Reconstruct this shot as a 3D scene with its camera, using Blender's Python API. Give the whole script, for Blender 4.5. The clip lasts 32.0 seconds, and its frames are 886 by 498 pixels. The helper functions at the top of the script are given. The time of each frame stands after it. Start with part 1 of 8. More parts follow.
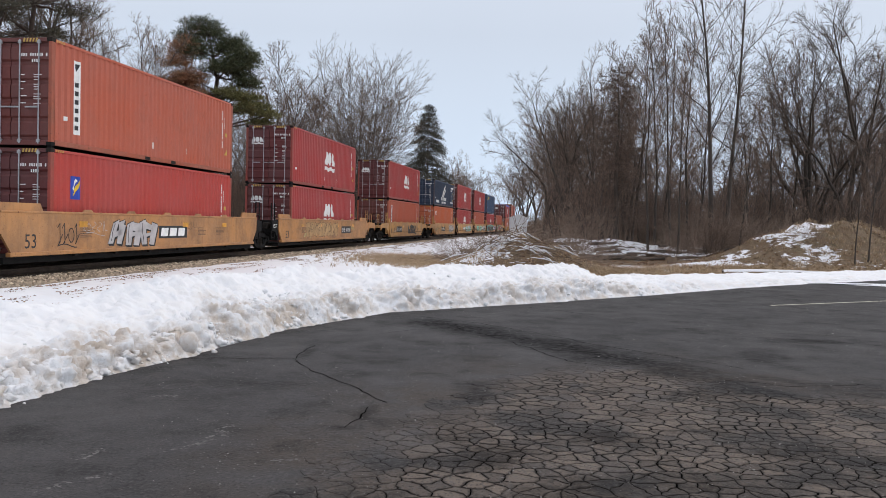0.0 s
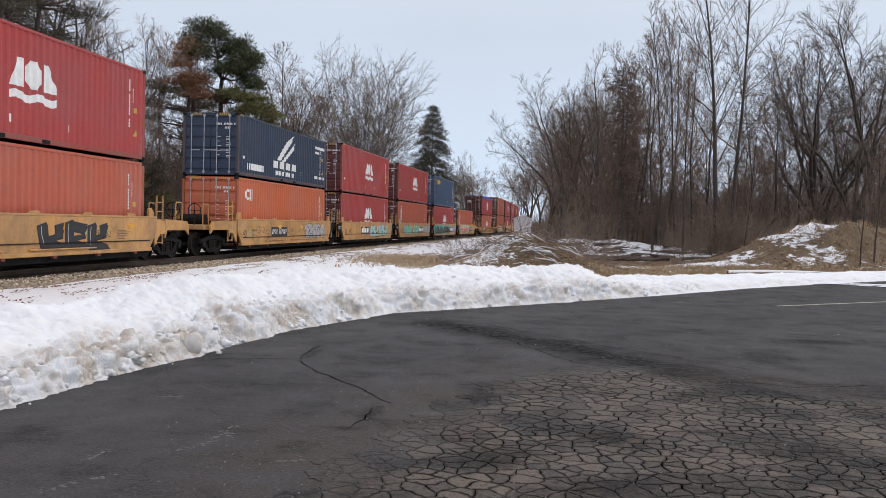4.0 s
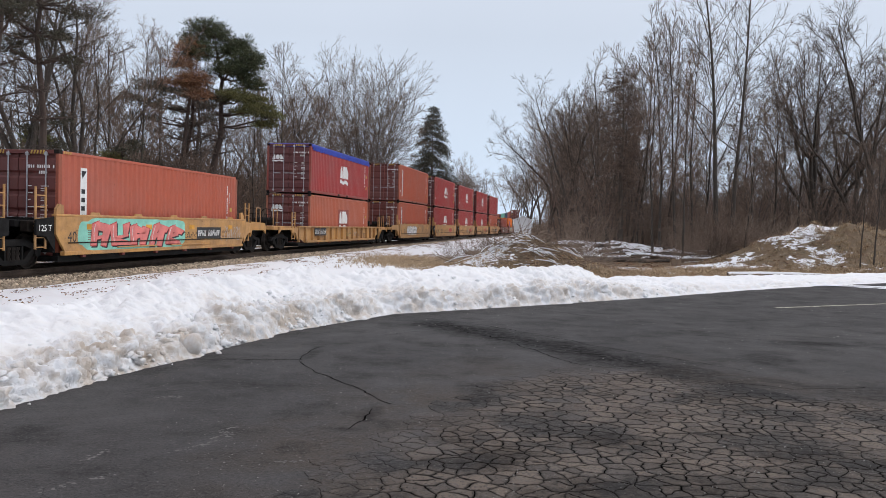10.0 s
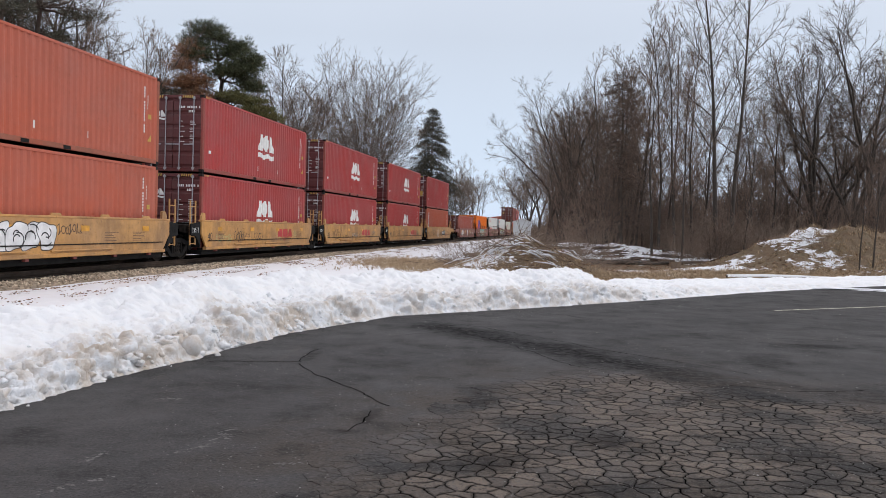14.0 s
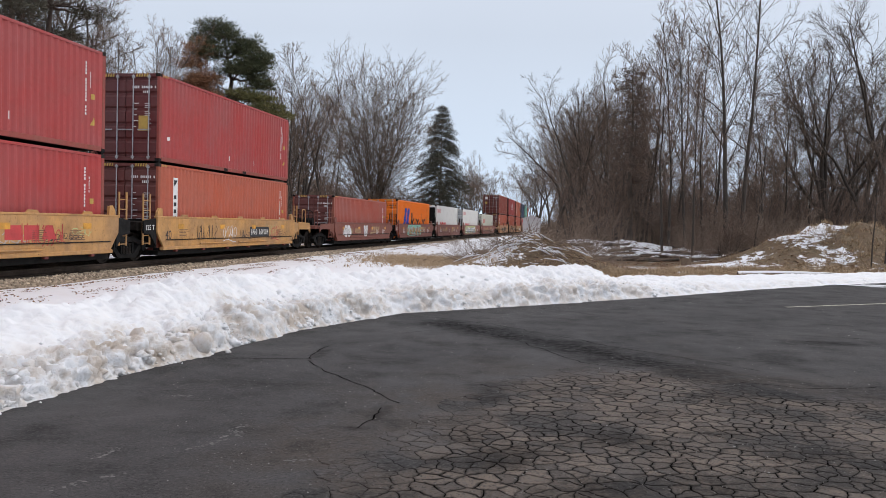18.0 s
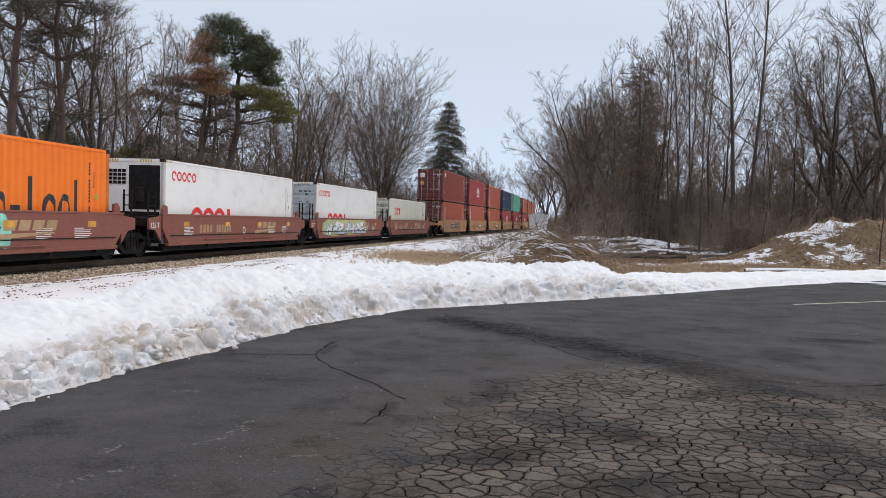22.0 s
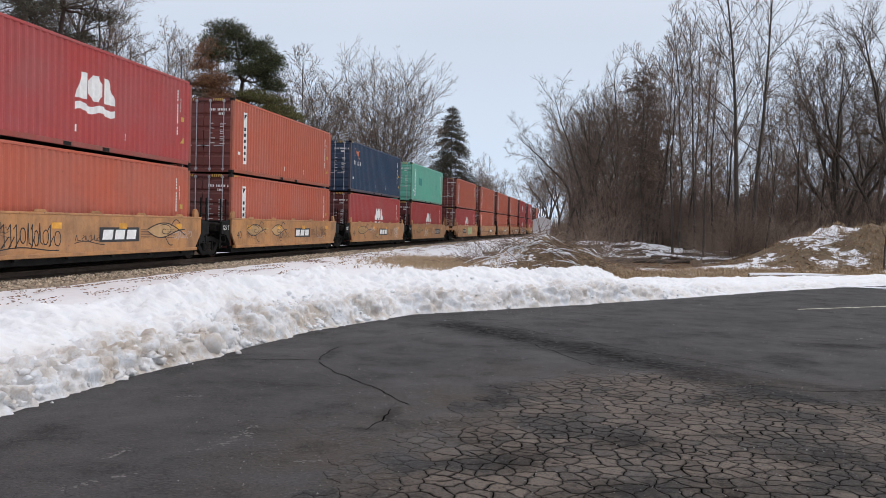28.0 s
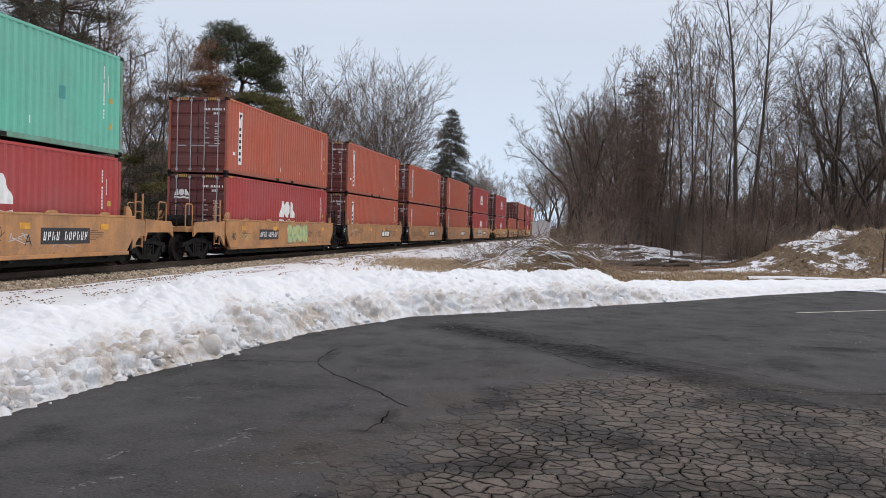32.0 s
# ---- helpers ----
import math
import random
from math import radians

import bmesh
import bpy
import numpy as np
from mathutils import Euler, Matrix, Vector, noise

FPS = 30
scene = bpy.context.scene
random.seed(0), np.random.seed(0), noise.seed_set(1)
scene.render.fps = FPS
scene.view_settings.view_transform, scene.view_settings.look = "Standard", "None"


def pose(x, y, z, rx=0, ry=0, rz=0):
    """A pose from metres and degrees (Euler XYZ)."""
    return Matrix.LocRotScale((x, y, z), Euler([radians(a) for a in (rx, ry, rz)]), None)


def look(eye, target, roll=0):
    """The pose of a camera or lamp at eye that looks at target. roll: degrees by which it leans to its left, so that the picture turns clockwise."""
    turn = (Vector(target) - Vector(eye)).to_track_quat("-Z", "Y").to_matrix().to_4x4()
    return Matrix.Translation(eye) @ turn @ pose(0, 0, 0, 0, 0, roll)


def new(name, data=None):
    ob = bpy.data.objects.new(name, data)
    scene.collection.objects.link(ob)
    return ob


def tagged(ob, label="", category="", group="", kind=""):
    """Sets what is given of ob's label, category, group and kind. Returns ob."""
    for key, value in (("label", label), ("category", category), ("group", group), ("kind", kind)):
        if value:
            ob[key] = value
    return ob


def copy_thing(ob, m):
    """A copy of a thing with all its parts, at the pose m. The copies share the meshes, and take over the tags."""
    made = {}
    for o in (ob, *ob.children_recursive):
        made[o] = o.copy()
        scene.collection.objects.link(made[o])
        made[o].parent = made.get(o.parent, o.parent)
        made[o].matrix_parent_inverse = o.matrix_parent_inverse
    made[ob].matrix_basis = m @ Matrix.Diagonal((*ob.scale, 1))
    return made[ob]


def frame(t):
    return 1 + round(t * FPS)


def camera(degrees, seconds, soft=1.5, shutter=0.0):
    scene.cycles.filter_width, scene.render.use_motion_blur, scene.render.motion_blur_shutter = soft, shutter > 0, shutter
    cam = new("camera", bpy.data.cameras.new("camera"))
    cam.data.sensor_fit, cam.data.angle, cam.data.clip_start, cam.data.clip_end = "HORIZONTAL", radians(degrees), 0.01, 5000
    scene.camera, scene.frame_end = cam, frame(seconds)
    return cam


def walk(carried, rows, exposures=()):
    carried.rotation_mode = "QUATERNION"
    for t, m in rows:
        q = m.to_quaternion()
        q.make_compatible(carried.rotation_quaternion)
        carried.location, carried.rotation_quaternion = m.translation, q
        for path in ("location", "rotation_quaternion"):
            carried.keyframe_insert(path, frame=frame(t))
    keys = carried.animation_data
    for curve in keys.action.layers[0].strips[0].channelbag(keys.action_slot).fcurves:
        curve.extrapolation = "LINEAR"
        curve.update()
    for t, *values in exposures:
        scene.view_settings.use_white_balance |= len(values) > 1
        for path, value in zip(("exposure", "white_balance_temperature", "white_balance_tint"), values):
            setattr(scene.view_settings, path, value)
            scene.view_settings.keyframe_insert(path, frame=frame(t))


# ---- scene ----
# Double-stack freight train passing a snowy parking lot on an overcast winter day.
# World: z = 0 is the asphalt; the eye is 1.6 m above it; y runs away from the camera.

# ---- camera ----
EYE = (0.0, 0.0, 1.6)
TURNS = [  # seconds, yaw, pitch, lean
    (0, -0.00, -1.73, 1.40), (0.5, 0.00, -1.62, 1.40), (1, 0.03, -1.57, 1.27), (1.5, -0.01, -1.60, 1.22), (2, -0.11, -1.62, 1.18), (2.5, 0.02, -1.63, 1.17),
    (3, 0.17, -1.64, 1.30), (3.5, 0.30, -1.69, 1.36), (5.5, 0.23, -1.63, 1.37), (6, 0.12, -1.53, 1.33), (6.5, 0.00, -1.50, 1.27), (7, -0.03, -1.43, 1.38),
    (7.5, 0.07, -1.47, 1.33), (8, 0.23, -1.56, 1.42), (8.5, 0.32, -1.58, 1.44), (9, 0.31, -1.61, 1.47), (9.5, 0.29, -1.63, 1.47), (10, 0.30, -1.62, 1.49),
    (10.5, 0.30, -1.63, 1.54), (11, 0.24, -1.59, 1.61), (11.5, 0.20, -1.54, 1.58), (12, 0.19, -1.55, 1.49), (12.5, 0.18, -1.52, 1.50), (13, 0.13, -1.52, 1.55),
    (13.5, 0.16, -1.50, 1.55), (14, 0.26, -1.47, 1.58), (14.5, 0.36, -1.53, 1.49), (16.5, 0.91, -1.69, 1.45), (17, 0.90, -1.71, 1.55), (17.5, 0.90, -1.67, 1.51),
    (18, 0.91, -1.69, 1.45), (18.5, 0.89, -1.69, 1.44), (19, 0.96, -1.70, 1.48), (19.5, 1.12, -1.81, 1.50), (20, 1.20, -1.90, 1.53), (20.5, 1.27, -1.88, 1.54),
    (21, 1.28, -1.93, 1.51), (21.5, 1.29, -1.98, 1.48), (22, 1.35, -1.95, 1.56), (22.5, 1.40, -1.95, 1.61), (23, 1.40, -2.02, 1.69), (23.5, 1.45, -1.95, 1.71),
    (24, 1.54, -1.72, 1.73), (24.5, 1.47, -1.60, 1.77), (25, 1.46, -1.54, 1.79), (25.5, 1.52, -1.43, 1.77), (27.5, 1.55, -1.52, 1.47), (28, 1.59, -1.61, 1.51),
    (28.5, 1.65, -1.61, 1.51), (29, 1.65, -1.68, 1.46), (29.5, 1.65, -1.64, 1.53), (30, 1.66, -1.46, 1.63), (30.5, 1.64, -1.36, 1.68), (31, 1.64, -1.33, 1.71),
    (31.5, 1.64, -1.39, 1.74), (32, 1.54, -1.46, 1.73),
]
cam = camera(55.9, 32.0, soft=0.65)
walk(cam, [(t, pose(*EYE, 90 + p, 0, yw) @ pose(0, 0, 0, 0, 0, ln)) for t, yw, p, ln in TURNS])

# ---- sky and sun: thin overcast, brighter overhead ----
world = bpy.data.worlds.new("overcast_sky")
scene.world = world
world.use_nodes = True
wn, wl = world.node_tree.nodes, world.node_tree.links
bg = wn["Background"]
sky = wn.new("ShaderNodeTexSky")
sky.sky_type, sky.sun_disc = "NISHITA", False
sky.sun_elevation, sky.sun_rotation = radians(36), radians(73)
sky.air_density, sky.dust_density = 1.0, 3.0
geo = wn.new("ShaderNodeTexCoord")
sep = wn.new("ShaderNodeSeparateXYZ")
wl.new(geo.outputs["Generated"], sep.inputs[0])
veil = wn.new("ShaderNodeValToRGB")      # the cloud veil, from the horizon to overhead
veil.color_ramp.elements[0].position, veil.color_ramp.elements[0].color = 0.0, (0.73, 0.87, 1.06, 1)
veil.color_ramp.elements[1].position, veil.color_ramp.elements[1].color = 1.0, (1.18, 1.15, 1.21, 1)
mid = veil.color_ramp.elements.new(0.22)
mid.color = (0.67, 0.745, 0.87, 1)
wl.new(sep.outputs["Z"], veil.inputs[0])
cloud = wn.new("ShaderNodeTexNoise")
cloud.inputs["Scale"].default_value, cloud.inputs["Detail"].default_value = 2.2, 5
wl.new(geo.outputs["Generated"], cloud.inputs["Vector"])
cmul = wn.new("ShaderNodeMapRange")
cmul.inputs["To Min"].default_value, cmul.inputs["To Max"].default_value = 0.93, 1.07
wl.new(cloud.outputs["Fac"], cmul.inputs["Value"])
vs = wn.new("ShaderNodeVectorMath")
vs.operation = "SCALE"
wl.new(veil.outputs["Color"], vs.inputs[0])
wl.new(cmul.outputs["Result"], vs.inputs["Scale"])
sks = wn.new("ShaderNodeVectorMath")
sks.operation = "SCALE"
sks.inputs["Scale"].default_value = 0.06
wl.new(sky.outputs["Color"], sks.inputs[0])
smix = wn.new("ShaderNodeMix")
smix.data_type = "RGBA"
smix.inputs["Factor"].default_value = 0.88
wl.new(sks.outputs[0], smix.inputs["A"])
wl.new(vs.outputs[0], smix.inputs["B"])
wl.new(smix.outputs["Result"], bg.inputs["Color"])
bg.inputs["Strength"].default_value = 1.0
sun = new("sun", bpy.data.lights.new("sun", "SUN"))
sun.data.energy, sun.data.angle, sun.data.color = 0.8, radians(20), (1.0, 0.92, 0.85)
sun.matrix_world = look((60, 28, 48), (0, 10, 0))
scene.view_settings.exposure = 0.08

# ---- builders ----
class Geo:
    """Vertices and faces gathered for one mesh."""
    def __init__(self):
        self.v, self.f = [], []

    def box(self, x0, x1, y0, y1, z0, z1, c=0.0):
        n = len(self.v)
        if not c:
            self.v += [(x, y, z) for z in (z0, z1) for y in (y0, y1) for x in (x0, x1)]
            self.f += [tuple(n + i for i in q) for q in ((0, 2, 3, 1), (4, 5, 7, 6), (0, 1, 5, 4), (2, 6, 7, 3), (0, 4, 6, 2), (1, 3, 7, 5))]
            return self
        # edges chamfered by c: a face quad on each side, drawn in by c
        xs, ys, zs = (x0, x1), (y0, y1), (z0, z1)
        ix, idx = {}, n
        for i in (0, 1):
            for j in (0, 1):
                for k in (0, 1):
                    a, b, d = xs[i], ys[j], zs[k]
                    ca, cb, cd = (c if i == 0 else -c), (c if j == 0 else -c), (c if k == 0 else -c)
                    for ax, p in enumerate(((a, b + cb, d + cd), (a + ca, b, d + cd), (a + ca, b + cb, d))):
                        self.v.append(p)
                        ix[i, j, k, ax] = idx
                        idx += 1
        F = self.f
        for s in (0, 1):
            F.append(tuple(ix[s, j, k, 0] for j, k in ((0, 0), (0, 1), (1, 1), (1, 0))))
            F.append(tuple(ix[i, s, k, 1] for i, k in ((0, 0), (1, 0), (1, 1), (0, 1))))
            F.append(tuple(ix[i, j, s, 2] for i, j in ((0, 0), (0, 1), (1, 1), (1, 0))))
        for p in (0, 1):
            for q in (0, 1):
                F.append((ix[0, p, q, 1], ix[1, p, q, 1], ix[1, p, q, 2], ix[0, p, q, 2]))
                F.append((ix[p, 0, q, 0], ix[p, 1, q, 0], ix[p, 1, q, 2], ix[p, 0, q, 2]))
                F.append((ix[p, q, 0, 0], ix[p, q, 1, 0], ix[p, q, 1, 1], ix[p, q, 0, 1]))
        for i in (0, 1):
            for j in (0, 1):
                for k in (0, 1):
                    F.append((ix[i, j, k, 0], ix[i, j, k, 1], ix[i, j, k, 2]))
        return self

    def prism(self, poly, axis, a, b):
        """A polygon in the plane across the axis, drawn out from a to b."""
        n, m = len(self.v), len(poly)
        put = {"x": lambda p, w: (w, p[0], p[1]), "y": lambda p, w: (p[0], w, p[1]), "z": lambda p, w: (p[0], p[1], w)}[axis]
        self.v += [put(p, a) for p in poly] + [put(p, b) for p in poly]
        self.f += [tuple(range(n, n + m)), tuple(range(n + 2 * m - 1, n + m - 1, -1))]
        self.f += [(n + i, n + m + i, n + m + (i + 1) % m, n + (i + 1) % m) for i in range(m)]
        return self

    def rod(self, p, q, r, k=6, r2=None, caps=True):
        p, q = Vector(p), Vector(q)
        d = (q - p).normalized()
        u = d.orthogonal().normalized()
        w = d.cross(u)
        n = len(self.v)
        r2 = r if r2 is None else r2
        for c, rr in ((p, r), (q, r2)):
            for i in range(k):
                a = math.tau * i / k
                self.v.append(tuple(c + (u * math.cos(a) + w * math.sin(a)) * rr))
        self.f += [(n + i, n + (i + 1) % k, n + k + (i + 1) % k, n + k + i) for i in range(k)]
        if caps:
            self.f += [tuple(n + k - 1 - i for i in range(k)), tuple(n + k + i for i in range(k))]
        return self

    def face(self, pts):
        n = len(self.v)
        self.v += [tuple(p) for p in pts]
        self.f.append(tuple(range(n, n + len(pts))))
        return self

    def mesh(self, name, material=None, smooth=False):
        me = bpy.data.meshes.new(name)
        me.from_pydata(self.v, [], self.f)
        if material:
            me.materials.append(material)
        if smooth:
            me.polygons.foreach_set("use_smooth", [True] * len(me.polygons))
        me.update()
        return me


def tube_path(g, pts, rads, k):
    """A tapered tube through points."""
    n0 = len(g.v)
    for i, (p, r) in enumerate(zip(pts, rads)):
        d = (pts[min(i + 1, len(pts) - 1)] - pts[max(i - 1, 0)]).normalized()
        u = d.cross(Vector((0.31, 0.95, 0.05))).normalized()
        w = d.cross(u)
        for j in range(k):
            a = math.tau * j / k
            g.v.append(tuple(p + (u * math.cos(a) + w * math.sin(a)) * r))
    for i in range(len(pts) - 1):
        for j in range(k):
            a, b = n0 + i * k + j, n0 + i * k + (j + 1) % k
            g.f.append((a, b, b + k, a + k))


def part(name, g, material, parent, label="", smooth=False):
    me = g if isinstance(g, bpy.types.Mesh) else g.mesh(name, material, smooth)
    ob = new(name, me)
    ob.parent = parent
    return tagged(ob, label)


def thing(name, label, category, group="", kind="", m=None):
    ob = new(name)
    ob.empty_display_size = 0.3
    if m is not None:
        ob.matrix_basis = m
    return tagged(ob, label, category, group, kind)


def solid(name, g, material, label, category="", group="", kind="", smooth=False):
    return tagged(new(name, g.mesh(name, material, smooth)), label, category, group, kind)


# ---- materials ----
def shader(name):
    m = bpy.data.materials.new(name)
    m.use_nodes = True
    return m, m.node_tree.nodes, m.node_tree.links, m.node_tree.nodes["Principled BSDF"]


def noise_node(n, l, coord, scale, detail=4, rough=0.55, stretch=None):
    t = n.new("ShaderNodeTexNoise")
    t.inputs["Scale"].default_value, t.inputs["Detail"].default_value, t.inputs["Roughness"].default_value = scale, detail, rough
    if stretch:
        mp = n.new("ShaderNodeMapping")
        mp.inputs["Scale"].default_value = stretch
        l.new(coord, mp.inputs["Vector"])
        coord = mp.outputs["Vector"]
    l.new(coord, t.inputs["Vector"])
    return t.outputs["Fac"]


def ramp_node(n, l, fac, lo, hi, a=0.0, b=1.0):
    r = n.new("ShaderNodeMapRange")
    r.inputs["From Min"].default_value, r.inputs["From Max"].default_value = lo, hi
    r.inputs["To Min"].default_value, r.inputs["To Max"].default_value = a, b
    l.new(fac, r.inputs["Value"])
    return r.outputs["Result"]


def mix_node(n, l, fac, a, b):
    x = n.new("ShaderNodeMix")
    x.data_type = "RGBA"
    for sock, v in ((x.inputs["Factor"], fac), (x.inputs["A"], a), (x.inputs["B"], b)):
        if isinstance(v, (int, float)):
            sock.default_value = v
        elif isinstance(v, tuple):
            sock.default_value = (*v[:3], 1)
        else:
            l.new(v, sock)
    return x.outputs["Result"]


def math_node(n, l, op, a, b=0.0):
    x = n.new("ShaderNodeMath")
    x.operation = op
    for sock, v in zip(x.inputs, (a, b)):
        if isinstance(v, (int, float)):
            sock.default_value = v
        else:
            l.new(v, sock)
    return x.outputs[0]


def bump_node(n, l, height, bsdf, strength, distance):
    b = n.new("ShaderNodeBump")
    b.inputs["Strength"].default_value, b.inputs["Distance"].default_value = strength, distance
    l.new(height, b.inputs["Height"])
    l.new(b.outputs["Normal"], bsdf.inputs["Normal"])


def plain(name, col, rough=0.6, metal=0.0, vary=0.25, scale=3.0, fine=40.0, bump=0.15, rand=0.0):
    """A surface of one colour with stains, grain and fine relief."""
    m, n, l, bs = shader(name)
    co = n.new("ShaderNodeTexCoord").outputs["Object"]
    big, small = noise_node(n, l, co, scale, 5), noise_node(n, l, co, fine, 3)
    dark = tuple(c * (1 - vary) for c in col)
    lite = tuple(min(1, c * (1 + vary * 0.8) + 0.01 * vary) for c in col)
    c = mix_node(n, l, ramp_node(n, l, big, 0.3, 0.7), dark, lite)
    c = mix_node(n, l, ramp_node(n, l, small, 0.35, 0.75, 0, 0.35), c, dark)
    if rand:
        oi = n.new("ShaderNodeObjectInfo").outputs["Random"]
        c = mix_node(n, l, ramp_node(n, l, oi, 0, 1, 0, rand), c, tuple(x * 0.45 for x in col))
    l.new(c, bs.inputs["Base Color"])
    l.new(ramp_node(n, l, small, 0.2, 0.8, rough - 0.08, min(1, rough + 0.1)), bs.inputs["Roughness"])
    bs.inputs["Metallic"].default_value = metal
    bump_node(n, l, small, bs, bump, 0.01)
    return m


def paint(name, col, rust=(0.16, 0.055, 0.025), wear=0.5, rough=0.5, fade=0.25, stain=0.3):
    """Weathered steel paint: faded patches, vertical dirt streaks, rust spots."""
    if col[0] > col[1] * 1.5:       # sun-warmed reds and yellows
        col = (col[0] * 1.06, col[1] * 0.98, col[2] * 0.90)
    m, n, l, bs = shader(name)
    m.diffuse_color = (*col, 1)
    co = n.new("ShaderNodeTexCoord").outputs["Object"]
    oi = n.new("ShaderNodeObjectInfo").outputs["Random"]
    off = n.new("ShaderNodeVectorMath")
    off.operation = "ADD"
    comb = n.new("ShaderNodeCombineXYZ")
    l.new(math_node(n, l, "MULTIPLY", oi, 37.0), comb.inputs[0])
    l.new(math_node(n, l, "MULTIPLY", oi, 19.0), comb.inputs[1])
    l.new(co, off.inputs[0])
    l.new(comb.outputs[0], off.inputs[1])
    co = off.outputs[0]
    big = noise_node(n, l, co, 0.45, 4)
    streak = noise_node(n, l, co, 4.5, 6, 0.68, (1, 1, 0.06))
    spots = noise_node(n, l, co, 9.0, 6, 0.65)
    grain = noise_node(n, l, co, 90.0, 2)
    lum = sum(col) / 3
    faded = tuple(x * (1 - fade) + (lum * 0.7 + 0.09) * fade for x in col)
    c = mix_node(n, l, ramp_node(n, l, big, 0.35, 0.68), col, faded)
    c = mix_node(n, l, ramp_node(n, l, oi, 0, 1, 0, 0.3), c, tuple(x * 0.78 for x in col))
    c = mix_node(n, l, ramp_node(n, l, streak, 0.52, 0.8, 0, 0.45 * wear), c, tuple(x * 0.45 + 0.01 for x in col))
    c = mix_node(n, l, ramp_node(n, l, streak, 0.44, 0.26, 0, 0.22 * wear), c, tuple(min(1, x * 1.2 + 0.04) for x in col))
    c = mix_node(n, l, ramp_node(n, l, spots, 0.66, 0.72, 0, 0.8 * wear), c, rust)
    patch = noise_node(n, l, co, 1.7, 6, 0.68, (1, 0.6, 1))
    c = mix_node(n, l, ramp_node(n, l, patch, 0.50, 0.70, 0, stain), c, tuple(x * 0.5 + y * 0.5 for x, y in zip(col, (0.13, 0.07, 0.045))))
    c = mix_node(n, l, ramp_node(n, l, noise_node(n, l, co, 24.0, 4, 0.7, (1, 1, 0.3)), 0.64, 0.70, 0, 0.5 * wear), c, tuple(x * 0.35 + 0.02 for x in col))
    if stain > 0.5:
        film = noise_node(n, l, co, 0.9, 6, 0.7, (1, 1, 0.8))
        c = mix_node(n, l, ramp_node(n, l, film, 0.44, 0.66, 0, 0.6 * stain), c, (0.155, 0.085, 0.047))
        c = mix_node(n, l, ramp_node(n, l, noise_node(n, l, co, 13.0, 6, 0.75), 0.60, 0.68, 0, 0.7), c, (0.075, 0.042, 0.027))
    l.new(c, bs.inputs["Base Color"])
    l.new(ramp_node(n, l, spots, 0.3, 0.8, rough - 0.06, rough + 0.25), bs.inputs["Roughness"])
    bump_node(n, l, grain, bs, 0.08, 0.004)
    return m


def snow_material(name, dirt, litter=False):
    m, n, l, bs = shader(name)
    co = n.new("ShaderNodeTexCoord").outputs["Object"]
    big, mid, fine = noise_node(n, l, co, 0.9, 5, 0.6), noise_node(n, l, co, 5.0, 6, 0.65), noise_node(n, l, co, 60.0, 4, 0.7)
    c = mix_node(n, l, ramp_node(n, l, mid, 0.3, 0.7), (0.77, 0.79, 0.825), (0.855, 0.87, 0.895))
    c = mix_node(n, l, math_node(n, l, "MULTIPLY", ramp_node(n, l, big, 0.42, 0.66), ramp_node(n, l, mid, 0.4, 0.75, 0, dirt)), c, (0.33, 0.27, 0.22))
    if litter:
        c = mix_node(n, l, ramp_node(n, l, fine, 0.70, 0.74, 0, 0.7), c, (0.14, 0.09, 0.06))
    l.new(c, bs.inputs["Base Color"])
    bs.inputs["Roughness"].default_value = 0.75
    bs.inputs["Subsurface Weight"].default_value = 0.0
    bump_node(n, l, mid if litter else fine, bs, 0.35, 0.03)
    return m


def bank_material():
    """Ploughed snow: white, with grit and grey slush that gather along the foot in patches."""
    m, n, l, bs = shader("ploughed_snow")
    co = n.new("ShaderNodeTexCoord").outputs["Object"]
    big, mid, fine = noise_node(n, l, co, 0.8, 4), noise_node(n, l, co, 3.2, 6, 0.65), noise_node(n, l, co, 45.0, 4, 0.7)
    att = n.new("ShaderNodeAttribute")
    att.attribute_name = "grit"
    c = mix_node(n, l, ramp_node(n, l, mid, 0.3, 0.7), (0.77, 0.785, 0.81), (0.86, 0.87, 0.885))
    g = math_node(n, l, "MULTIPLY", att.outputs["Fac"], ramp_node(n, l, mid, 0.40, 0.60))
    g = math_node(n, l, "MULTIPLY", g, ramp_node(n, l, big, 0.32, 0.52, 0.35, 1.0))
    c = mix_node(n, l, g, c, (0.52, 0.44, 0.36))
    c = mix_node(n, l, math_node(n, l, "MULTIPLY", ramp_node(n, l, fine, 0.62, 0.7), math_node(n, l, "MULTIPLY", att.outputs["Fac"], 0.55)), c, (0.12, 0.09, 0.07))
    l.new(c, bs.inputs["Base Color"])
    bs.inputs["Roughness"].default_value = 0.7
    bs.inputs["Subsurface Weight"].default_value = 0.5
    bs.inputs["Subsurface Radius"].default_value = (1.0, 1.0, 1.0)
    bs.inputs["Subsurface Scale"].default_value = 0.035
    bump_node(n, l, math_node(n, l, "ADD", fine, noise_node(n, l, co, 14.0, 5, 0.7)), bs, 0.40, 0.05)
    for nd in n:
        if nd.bl_idname == "ShaderNodeBump":
            l.new(math_node(n, l, "ADD", math_node(n, l, "MULTIPLY", att.outputs["Fac"], 0.30), 0.30), nd.inputs["Strength"])
    return m


